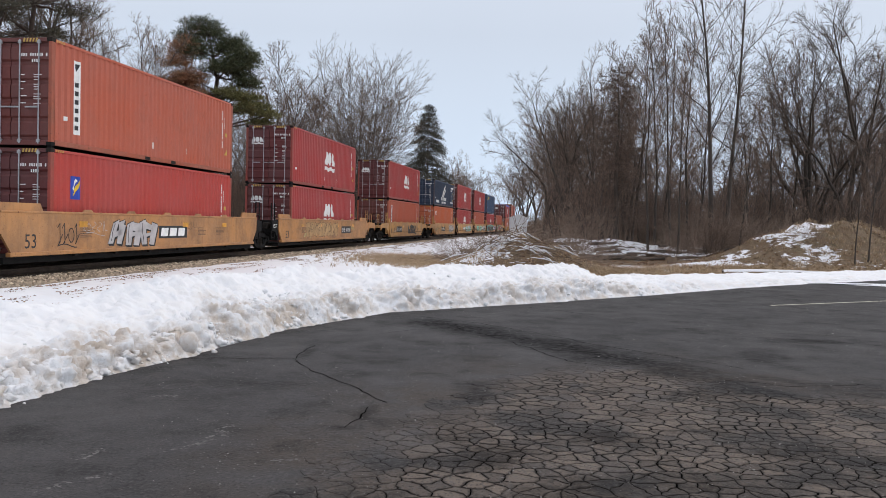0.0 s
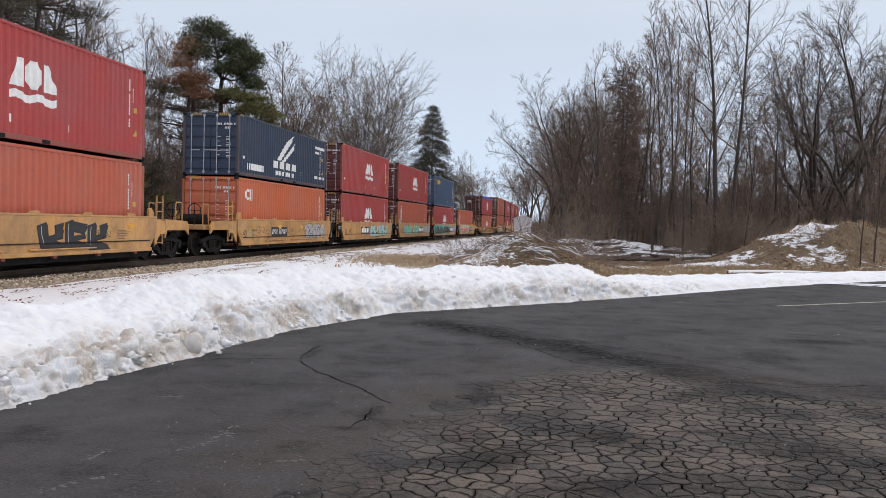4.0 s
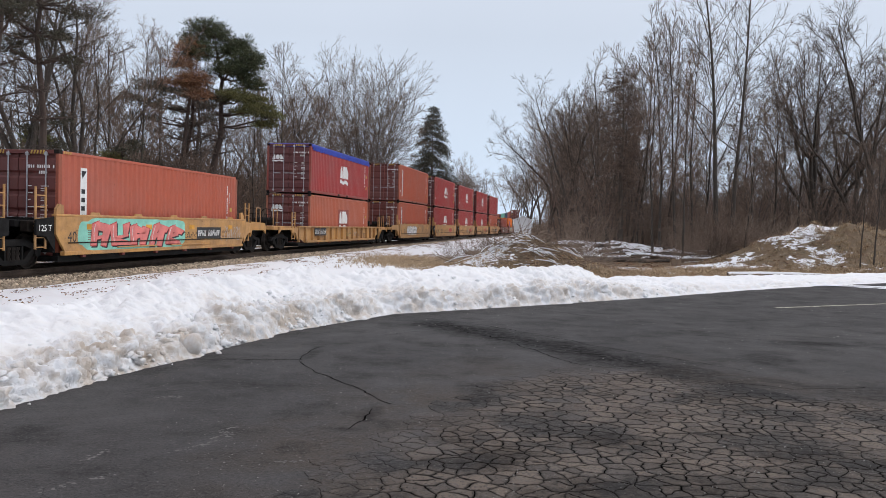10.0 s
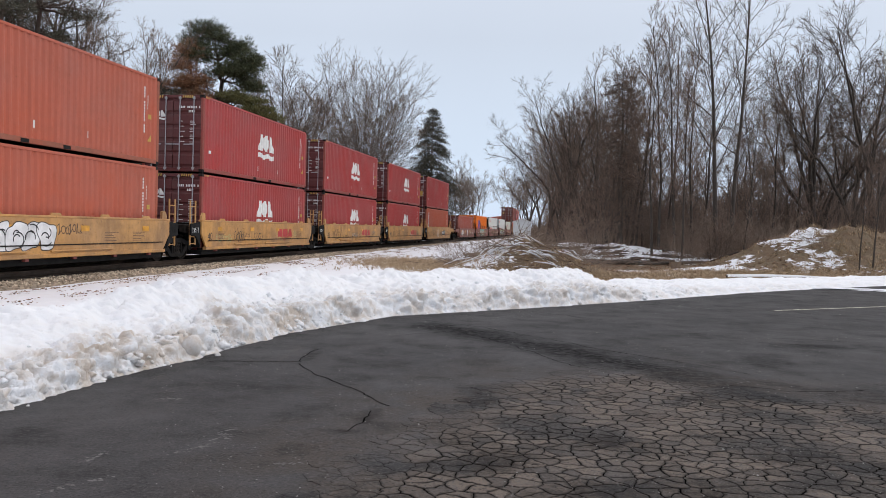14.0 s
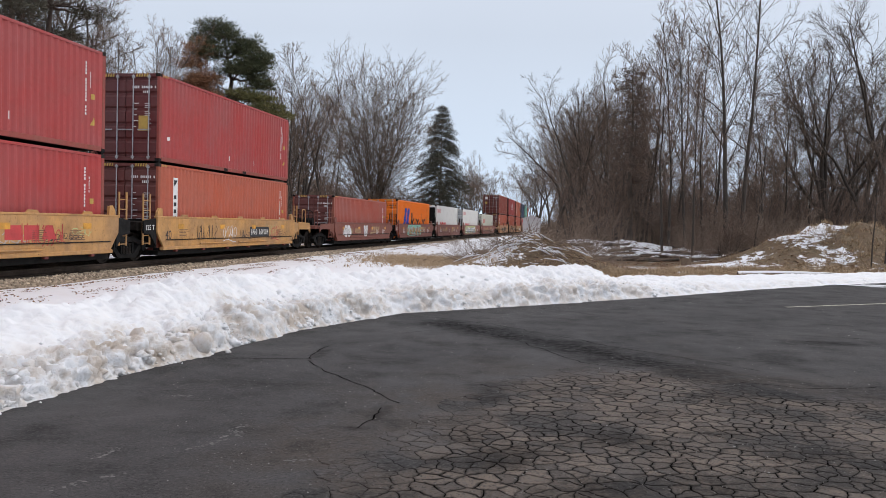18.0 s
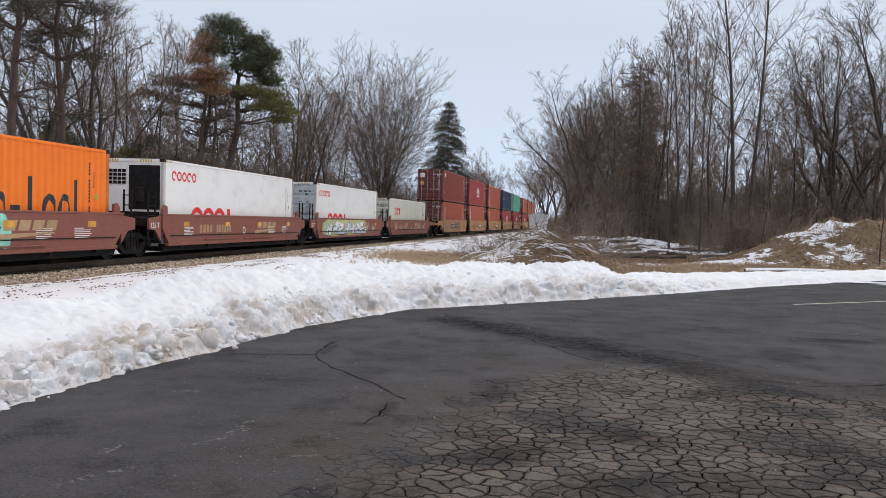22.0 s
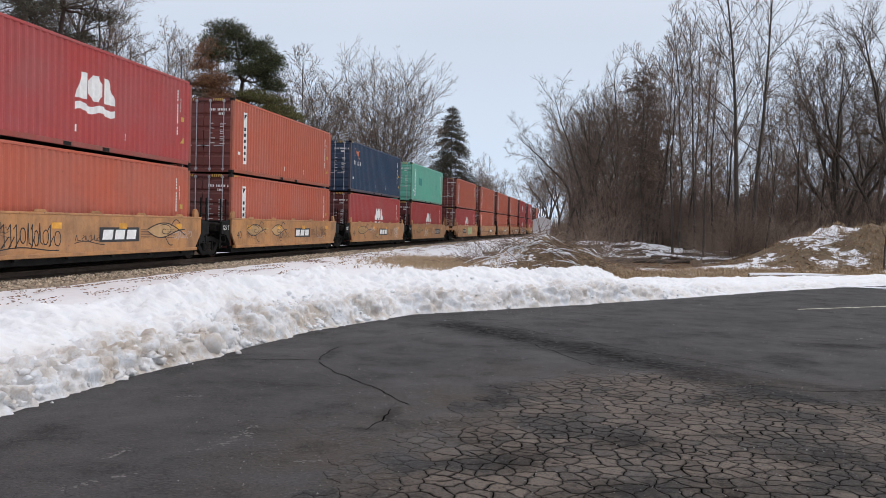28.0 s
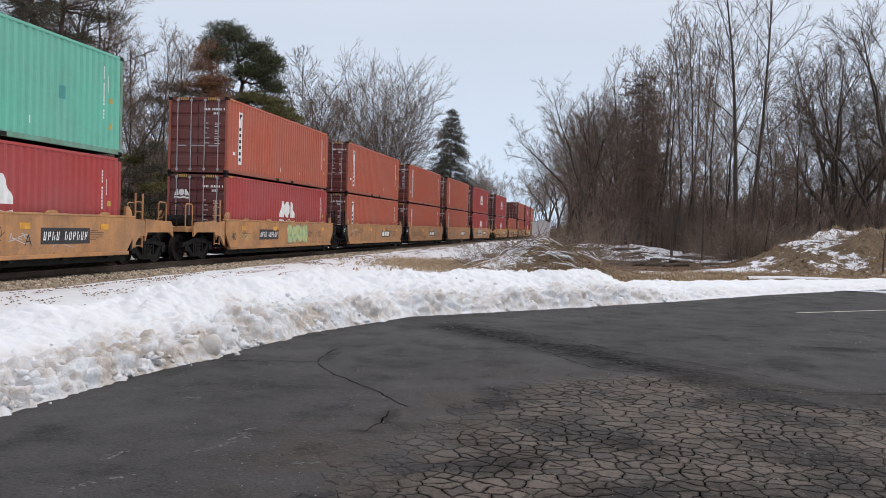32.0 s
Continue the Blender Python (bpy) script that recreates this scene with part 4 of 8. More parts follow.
    bits("warning_mark", wall_marks([[(11.5, 0.72), (11.72, 0.72), (11.61, 0.95)], rect(11.52, 11.66, 1.45, 1.6)], face, smoothwall, 0.006 if not smoothwall else -0.010), HAZARD, root)
    fl = smoothwall
    lf = 0.004 if not smoothwall else -0.014
    if code in "GD":
        part("lettering_strip", wall_marks([rect(1.02, 1.34, 0.42, high - 0.42)], face, lift=0.004), WHITE, root, "white vertical lettering strip")
        g = wall_marks([rect(1.10 + rng.uniform(0, .03), 1.26, z, z + 0.13) for z in np.arange(0.55, high - 1.0, 0.24)] + [[(1.08, high - 0.5), (1.30, high - 0.5), (1.19, high - 0.72)]], face, lift=0.008)
        bits("strip_lettering", g, LOGO_BLUE if code == "D" else DARKMARK, root)
    if code == "D":
        teal_patch = paint("teal_patch", (0.05, 0.28, 0.26), wear=0.2)
        for r in (rect(2.6, 3.6, 1.3, 1.85), rect(9.2, 9.5, 1.25, 1.6)):
            part("repair_patch", wall_marks([r], face, lift=0.006), teal_patch, root)
    if code in "TA":
        part("paint_patch", wall_marks([rect(5.35, 7.55, 0.62, {"T": 1.95, "A": 1.9}[code])], face, lift=0.002), PAINTS["brown"] if code == "A" else PAINTS["maroon"], root, "square of darker fresh paint")
    if code in "CTA":
        bits("wave_emblem", wall_marks(emblem(6.52 if code == "C" else 6.4, {"C": 1.0, "T": 0.75, "A": 0.70}[code], 0.72), face), WHITE, root, "white block emblem over a wavy band")
        g = Geo()
        for p in emblem(-0.62, high - 0.95, 0.24):
            g.face([(q[0], 0.018, q[1]) for q in p])
        bits("door_emblem", g, WHITE, root)
    if code == "T":
        g = Geo().box(-HALF - 0.012, HALF + 0.012, 0.05, LEN - 0.05, high - 0.16, high + 0.02, 0.03)
        for i in range(30):
            y = 0.3 + i * 0.4
            g.prism([(HALF + 0.01, high - 0.30 - 0.02 * (i % 2)), (HALF + 0.02, high - 0.14), (HALF + 0.008, high - 0.14)], "y", y, y + 0.36)
        part("tarpaulin", g, TARP, root, "bright blue tarpaulin roof")
    if code == "F":
        part("square_emblem", wall_marks([rect(0.95, 1.45, 1.55, 2.2)], face, lift=0.005), LOGO_BLUE, root)
        part("emblem_stroke", wall_marks([[(1.02, 1.68), (1.10, 1.62), (1.40, 2.02), (1.34, 2.10)]], face, lift=0.009), LOGO_YELLOW, root)
        part("emblem_stroke", wall_marks([[(1.00, 1.86), (1.05, 1.80), (1.26, 2.08), (1.20, 2.14)]], face, lift=0.009), WHITE, root)
    if code == "f":
        part("square_emblem", wall_marks([rect(0.95, 1.25, 2.25, 2.6)], face, lift=0.005), WHITE, root)
        part("placard", Geo().box(-0.95, -0.62, 0.012, 0.02, 1.45, 1.8), HAZARD, root)
        part("placard", Geo().box(-0.98, -0.55, 0.012, 0.02, 2.15, 2.55), WHITE, root)
    if code == "M":
        part("placard", Geo().box(0.48, 0.80, 0.006, 0.02, 1.0, 1.5), HAZARD, root)
    if code == "N":
        p = [[(4.6, 1.0), (5.1, 1.0), (6.6, 2.0), (6.9, 2.35), (5.9, 1.95)], [(5.2, 0.95), (5.6, 0.95), (7.0, 1.7), (7.1, 2.0)]]
        p += [rect(4.1 + i * 0.42, 4.4 + i * 0.42, 0.62, 0.95) for i in range(8)] + [rect(4.4 + i * 0.45, 4.7 + i * 0.45, 0.30, 0.5) for i in range(6)]
        p += [rect(1.0 + i * 0.25, 1.18 + i * 0.25, 0.32, 0.6) for i in range(8)] + [rect(10.2 + i * 0.2, 10.34 + i * 0.2, 0.45, 0.6) for i in range(9)]
        p += [rect(10.4, 11.9, high - 0.55, high - 0.4), rect(10.4, 11.0, high - 0.8, high - 0.68)]
        bits("lettering", wall_marks(p, face), WHITE, root, "white bird emblem over lettering bars")
    if code == "O":
        bits("lettering", wall_marks(ring_shape(1.15, 2.2, 0.25, 0.1, 40, 320, 8) + [rect(1.55, 1.65, 1.95, 2.45), rect(1.45, 1.52, 1.95, 2.45)], face), WHITE, root)
    if code == "B":
        p = []
        for i in range(5):
            p += ring_shape(1.0 + i * 0.52, high - 0.55, 0.25, 0.12, 0, 360 if i in (1, 2, 4) else 290, 10)
        bits("round_letter_emblem", wall_marks(p, face), LOGO_YELLOW, root, "yellow row of ring shapes")
    if code == "H":
        bits("slanted_emblem", wall_marks([rect(2.05, 2.75, 0.85, 2.30, 0.55), rect(3.0, 3.7, 0.85, 2.30, 0.55), rect(1.75, 2.5, 0.75, 1.15, 0.12), rect(2.9, 4.1, 0.80, 1.15, 0.12)], face), LOGO_BLUE, root, "blue slanted double bar")
        p = []
        for i, (w, h) in enumerate(((0.5, 1.25), (0.45, 0.85), (0.45, 0.85), (0.45, 0.85), (0.45, 0.85), (0.35, 0.2), (0.35, 1.25), (0.4, 0.85), (0.45, 0.85), (0.5, 1.25))):
            y = 4.75 + i * 0.64
            if h > 1.2:
                p += [rect(y, y + 0.18, 0.7, 0.7 + h), rect(y, y + w, 0.7, 0.86) if i != 0 else rect(y, y + w, 1.2, 1.36)] + ([rect(y + 0.38, y + 0.5, 0.7, 1.95)] if i == 0 else [])
            elif h < 0.3:
                p.append(rect(y, y + w, 1.05, 1.22))
            else:
                p += ring_shape(y + 0.25, 1.12, 0.44, 0.18, 0, 360, 12, 0.62)
        bits("lettering", wall_marks(p, face), DARKMARK, root, "row of black ring and bar shapes")
    if code in "WwS":
        p = []
        z0, r = (0.56, 0.52) if code != "S" else (1.55, 0.26)
        y0 = 2.45 if code != "S" else 1.86
        for i in range(3):
            p += ring_shape(y0 + 1.1 * r / 0.62 * i, z0 + r * 0.55, r, r * 0.36, 0, 360 if i < 2 else 300, 14)
        p.append(rect(y0 + 3.0 * r / 0.62, y0 + 3.3 * r / 0.62, z0 - r * 0.4, z0 + r * 1.5))
        if code != "S":
            for i in range(5):
                p += ring_shape(0.75 + i * 0.36, high - 0.52, 0.17, 0.07, 0, 360 if i in (1, 2, 4) else 290, 9)
        bits("ring_emblem", wall_marks(p, face, fl, lf), LOGO_RED, root, "red row of ring shapes")
    if code == "X":
        p = [[(0.82, 2.62), (1.42, 2.30), (1.50, 2.20), (1.15, 2.36)], [(0.82, 2.06), (1.20, 2.22), (1.46, 2.34), (1.28, 2.30)], [(2.00, 1.86), (1.48, 2.34), (1.38, 2.24), (1.62, 2.06)], [(2.06, 2.52), (1.50, 2.36), (1.44, 2.24)]]
        bits("star_emblem", wall_marks(p, face), LOGO_ORANGE, root, "orange four-armed star")
        bits("lettering", wall_marks([rect(0.70 + i * 0.30, 0.78 + i * 0.30, 1.58, 1.82, 0.02) for i in range(5)] + [rect(0.82 + i * 0.30, 0.90 + i * 0.30, 1.58, 1.82, -0.02) for i in range(5)], face), WHITE, root)
    return root


plain_door = plain("grey_reefer_doors", (0.50, 0.52, 0.53), 0.5, 0, 0.2, 3, 40)
TEXTS = {}


def text_mesh(words, size, material):
    key = (words, size, material.name)
    if key not in TEXTS:
        cu = bpy.data.curves.new("lettering", "FONT")
        cu.body, cu.size, cu.resolution_u = words, size, 3
        tmp = bpy.data.objects.new("lettering", cu)
        scene.collection.objects.link(tmp)
        me = bpy.data.meshes.new_from_object(tmp.evaluated_get(bpy.context.evaluated_depsgraph_get()))
        bpy.data.objects.remove(tmp)
        me.materials.clear()
        me.materials.append(material)
        TEXTS[key] = me
    return TEXTS[key]


WHEEL_R = 0.46


def wheelset_mesh():
    g = Geo()
    for s in (-1, 1):
        seq = [(0.655, 0.15), (0.69, 0.16), (0.70, 0.40), (0.665, 0.41), (0.66, 0.485), (0.69, 0.485), (0.70, WHEEL_R), (0.80, WHEEL_R - 0.008), (0.80, 0.40), (0.755, 0.39), (0.74, 0.17), (0.83, 0.16), (0.83, 0.07)]
        k = 20
        n = len(g.v)
        for x, r in seq:
            g.v += [(s * x, r * math.cos(math.tau * i / k), r * math.sin(math.tau * i / k)) for i in range(k)]
        for j in range(len(seq) - 1):
            for i in range(k):
                a, b = n + j * k + i, n + j * k + (i + 1) % k
                g.f.append((a, b, b + k, a + k))
    g.rod((-0.95, 0, 0), (0.95, 0, 0), 0.075, 8)
    for i in range(3):      # cap bolts show the turning
        a = math.tau * i / 3
        g.rod((0.95, 0.06 * math.cos(a), 0.06 * math.sin(a)), (0.985, 0.06 * math.cos(a), 0.06 * math.sin(a)), 0.016, 5)
        g.rod((0.74, 0.27 * math.cos(a), 0.27 * math.sin(a)), (0.765, 0.27 * math.cos(a), 0.27 * math.sin(a)), 0.05, 6)
    return g.mesh("wheelset", GRIME)


WHEELSET = wheelset_mesh()
WHEELS = []     # every wheelset with its place along its car


def frame_mesh(s):
    g = Geo()
    x0, x1 = sorted((s * 0.93, s * 1.06))
    g.prism([(-1.15, 0.50), (-1.1, 0.66), (-0.75, 0.70), (-0.38, 0.80), (0.38, 0.80), (0.75, 0.70), (1.1, 0.66), (1.15, 0.50), (0.8, 0.52), (0.42, 0.64), (-0.42, 0.64), (-0.8, 0.52)], "x", x0, x1)
    g.prism([(-0.95, 0.56), (-0.70, 0.56), (-0.40, 0.28), (0.40, 0.28), (0.70, 0.56), (0.95, 0.56), (0.55, 0.20), (0.38, 0.15), (-0.38, 0.15), (-0.55, 0.20)], "x", x0, x1)
    for c in (-0.36, 0.30):
        g.box(x0, x1, c, c + 0.07, 0.26, 0.66)
    for c in (-0.915, 0.915):
        g.rod((s * 0.92, c, WHEEL_R), (s * 1.10, c, WHEEL_R), 0.12, 10)
    return g.mesh("side_frame", BLACK)


SIDE_FRAMES = {s: frame_mesh(s) for s in (-1, 1)}
SPRINGS = {}
for sx in (-1, 1):
    coil = Geo()
    for dy in (-0.17, 0.0, 0.17):
        for k in range(5):
            coil.rod((sx * 0.995, dy, 0.27 + k * 0.066), (sx * 0.995, dy, 0.34 + k * 0.066), 0.088 - 0.02 * (k % 2), 8)
    SPRINGS[sx] = coil.mesh("spring_pack", GRIME)
BOLSTER = Geo().box(-0.98, 0.98, -0.24, 0.24, 0.48, 0.70, 0.03).mesh("bolster", BLACK)


def add_truck(root, y):
    """A two-axle truck under a car, centred y along it."""
    tr = part("truck", BOLSTER, None, root, "black cast-steel freight truck")
    tr.matrix_basis = pose(0, y, 0)
    for s in (-1, 1):
        part("side_frame", SIDE_FRAMES[s], None, tr)
        bits("spring_pack", SPRINGS[s], None, tr)
    for c in (-0.915, 0.915):
        ws = part("wheelset", WHEELSET, None, tr)
        ws.matrix_basis = pose(0, c, WHEEL_R)
        WHEELS.append((ws, root, c, y + c))


def ribbon(pts, t):
    """A hand-drawn line through points, as short quads."""
    out = []
    for p, q in zip(pts, pts[1:]):
        d = math.hypot(q[0] - p[0], q[1] - p[1]) or 1
        nx, nz = -(q[1] - p[1]) / d * t, (q[0] - p[0]) / d * t
        ex, ez = (q[0] - p[0]) / d * t * 0.5, (q[1] - p[1]) / d * t * 0.5
        out.append([(p[0] - nx - ex, p[1] - nz - ez), (q[0] - nx + ex, q[1] - nz + ez), (q[0] + nx + ex, q[1] + nz + ez), (p[0] + nx - ex, p[1] + nz - ez)])
    return out


def scrawl(rng, y0, y1, z0, z1, n, t):
    """A hand-drawn tag: loops, hooks and long strokes of uneven size run together."""
    out, y, h = [], y0, z1 - z0
    while y < y1 - 0.05:
        w = rng.uniform(0.14, 0.30)
        mid, kind = z0 + h * rng.uniform(0.35, 0.6), rng.randrange(4)
        if kind == 0:
            pts = [(y + w * (0.5 - 0.45 * math.cos(a)), mid + h * 0.32 * math.sin(a)) for a in np.linspace(0.4, 6.6, 12)]
        elif kind == 1:
            pts = [(y + w * 0.1, z0 + h * 0.1), (y + w * 0.25, z1), (y + w * 0.45, z0 + h * 0.2), (y + w * 0.95, z0 + h * 0.12)]
        elif kind == 2:
            pts = [(y + w * (0.5 + 0.4 * math.sin(a)), z1 - h * (0.05 + 0.13 * a)) for a in np.linspace(0, 6.5, 13)]
        else:
            pts = [(y, z0 + h * 0.75), (y + w * 0.4, z0 + h * 0.95), (y + w * 0.5, z0 + h * 0.1), (y + w * 0.15, z0), (y + w, z0 + h * 0.45)]
        out += ribbon([(p + rng.uniform(-0.01, 0.01), q + rng.uniform(-0.01, 0.01)) for p, q in pts], t)
        y += w * rng.uniform(0.8, 1.1)
    if rng.random() < 0.5:
        out += ribbon([(y0 + (y1 - y0) * f, z0 - 0.04 + 0.05 * math.sin(f * 5)) for f in np.linspace(0, 1, 8)], t)
    return out


def doodle(y0, y1, z0, z1):
    """A line drawing: swept wings round a spiral, with a trailing hook."""
    cy, cz, w, h = (y0 + y1) / 2, (z0 + z1) / 2, (y1 - y0) / 2, (z1 - z0) / 2
    wing = [(cy - w + 2 * w * f, cz + h * (0.15 + 0.70 * math.sin(f * 3.0 + 0.2)) - 0.25 * h * f) for f in np.linspace(0, 1, 14)]
    under = [(cy - w + 2 * w * f, cz + h * (0.15 - 0.55 * math.sin(f * 4.4)) * (1 - 0.6 * f)) for f in np.linspace(0, 1, 14)]
    tail = [(cy - w * 0.2 + w * 0.5 * f, cz - h * (0.3 + 0.65 * f) + 0.12 * h * math.sin(f * 7)) for f in np.linspace(0, 1, 9)]
    curl = [(cy - w * 0.1 + w * 0.05 * a * math.cos(a), cz + h * 0.2 + h * 0.055 * a * math.sin(a)) for a in np.linspace(0.5, 8.5, 22)]
    horn = [(cy + w * (0.2 + 0.5 * f), cz + h * (0.5 + 0.5 * math.sin(f * 2.6))) for f in np.linspace(0, 1, 9)]
    fill = [[(p, q), (p2, q2), (r2, t2), (r, t)] for (p, q), (p2, q2), (r2, t2), (r, t) in zip(wing, wing[1:], under[1:], under) if q > t + 0.02 and q2 > t2 + 0.02]
    lines = [seg for pts, t in ((wing, 0.016), (under, 0.016), (tail, 0.014), (curl, 0.012), (horn, 0.016)) for seg in ribbon(pts, t)]
    return fill, lines


def bubbles(rng, y0, y1, z0, z1, n):
    """Swollen overlapping forms with curls inside, as in wild spray painting; no letters."""
    fills, strokes = [], []
    h, cz = z1 - z0, (z0 + z1) / 2
    for i in range(n):
        cy = y0 + (y1 - y0) * (i + 0.5) / n + rng.uniform(-0.05, 0.05)
        w, ph, lobes, tilt = (y1 - y0) / n * rng.uniform(1.0, 1.25), rng.uniform(0, 6.28), rng.choice((2, 3, 3, 4)), rng.uniform(-0.3, 0.3)
        poly = []
        for j in range(26):
            a = math.tau * j / 26
            r = 1 + 0.17 * math.cos(lobes * a + ph) + 0.07 * math.cos(5 * a + 2 * ph)
            dz = h * 0.5 * math.copysign(abs(math.sin(a)) ** 0.75, math.sin(a)) * r
            poly.append((cy + w * 0.5 * math.copysign(abs(math.cos(a)) ** 0.75, math.cos(a)) * r + tilt * dz, max(z0, min(z1, cz + dz))))
        fills.append(poly)
        for j in range(3):
            a0, rr = rng.uniform(0, 6.28), rng.uniform(0.3, 0.75)
            sp = rng.uniform(1.2, 3.2)
            oy, oz = rng.uniform(-0.12, 0.12) * w, rng.uniform(-0.15, 0.15) * h
            strokes += ribbon([(cy + oy + w * 0.5 * rr * math.cos(a0 + sp * k / 8), cz + oz + h * 0.42 * rr * math.sin(a0 + sp * k / 8)) for k in range(9)], 0.017)
    return fills, strokes


def wild(rng, y0, y1, z0, z1):
    """Interlocking slanted bars, hooks and arrow ends, as in angular spray painting; no letters."""
    fills, shine = [], []
    n = max(3, int((y1 - y0) / 1.05))
    w, h = (y1 - y0) / n, z1 - z0
    for i in range(n):
        c, lean = y0 + w * (i + 0.5), rng.uniform(-0.25, 0.35) * w
        t = w * rng.uniform(0.24, 0.34)
        top, low = z1 - rng.uniform(0, 0.12) * h, z0 + rng.uniform(0, 0.12) * h
        fills.append([(c - w * 0.42, low), (c - w * 0.42 + t, low), (c - w * 0.36 + t + lean, top), (c - w * 0.42 + lean, top - 0.12 * h)])
        k = rng.randrange(4)
        if k in (0, 2):
            fills.append([(c - w * 0.2 + lean, top - h * 0.02), (c + w * 0.55 + lean, top - h * rng.uniform(0.05, 0.3)), (c + w * 0.35 + lean, top - h * 0.42), (c - w * 0.2 + lean, top - h * 0.32)])
        if k in (1, 2):
            fills.append([(c - w * 0.25, low + h * 0.30), (c + w * 0.50, low + h * 0.12), (c + w * 0.62, low - h * 0.02), (c - w * 0.2, low)])
        if k in (0, 3):
            fills.append([(c + w * 0.05, low), (c + w * 0.05 + t, low - h * 0.03), (c + w * 0.30 + t, top - h * 0.2), (c + w * 0.22, top - h * 0.1)])
        if k in (1, 3):
            fills.append([(c + w * 0.15, top - h * 0.1), (c + w * 0.52, top), (c + w * 0.40, z0 + h * 0.5), (c + w * 0.20, z0 + h * 0.4)])
        fills.append([(c - w * 0.3, z0 + h * 0.42), (c + w * 0.42, z0 + h * rng.uniform(0.48, 0.66)), (c + w * 0.42, z0 + h * 0.42), (c - w * 0.3, z0 + h * 0.28)])
        shine += ribbon([(c - w * 0.30 + lean * f + 0.02 * math.sin(f * 9), low + (top - low) * f) for f in np.linspace(0.12, 0.85, 5)], 0.012)
    return fills, shine


def cloud(rng, y0, y1, z0, z1):
    """An uneven sprayed patch behind a piece."""
    out, ph = [], rng.uniform(0, 6)
    for j in range(44):
        a = math.tau * j / 44
        r = 1 + 0.10 * math.sin(5 * a + ph) + 0.08 * math.sin(11 * a + 2 * ph)
        out.append(((y0 + y1) / 2 + (y1 - y0) / 2 * math.copysign(abs(math.cos(a)) ** 0.5, math.cos(a)) * (0.92 + 0.08 * r), max(z0, min(z1, (z0 + z1) / 2 + (z1 - z0) * 0.58 * math.copysign(abs(math.sin(a)) ** 0.5, math.sin(a)) * r))))
    return [out]


TAGS = {
    "teal": plain("teal_spray_paint", (0.10, 0.42, 0.38), 0.6), "mint": plain("mint_spray_paint", (0.25, 0.60, 0.48), 0.6),
    "black": plain("black_spray_paint", (0.02, 0.02, 0.022), 0.6), "white": plain("white_spray_paint", (0.72, 0.72, 0.72), 0.6),
    "pink": plain("pink_spray_paint", (0.70, 0.20, 0.18), 0.6), "sky": plain("pale_blue_spray_paint", (0.40, 0.55, 0.65), 0.6),
    "lilac": plain("lilac_spray_paint", (0.42, 0.38, 0.62), 0.6), "silver": plain("silver_spray_paint", (0.45, 0.43, 0.43), 0.5),
    "buff": plain("faded_buff_paint", (0.48, 0.30, 0.14), 0.7), "brown": plain("brown_scrawl_paint", (0.14, 0.08, 0.05), 0.7), "lime": plain("lime_spray_paint", (0.45, 0.50, 0.22), 0.6), "red": plain("red_scrawl_paint", (0.5, 0.05, 0.05), 0.6),
}


def grown(polys, d):
    """The shapes, each a little larger, for a dark outline."""
    out = []
    for p in polys:
        cy, cz = sum(q[0] for q in p) / len(p), sum(q[1] for q in p) / len(p)
        ring = []
        for y, z in p:
            r = math.hypot(y - cy, z - cz) or 1
            ring.append((y + (y - cy) / r * d, z + (z - cz) / r * d))
        out.append(ring)
    return out


SILL_LOW = 0.42


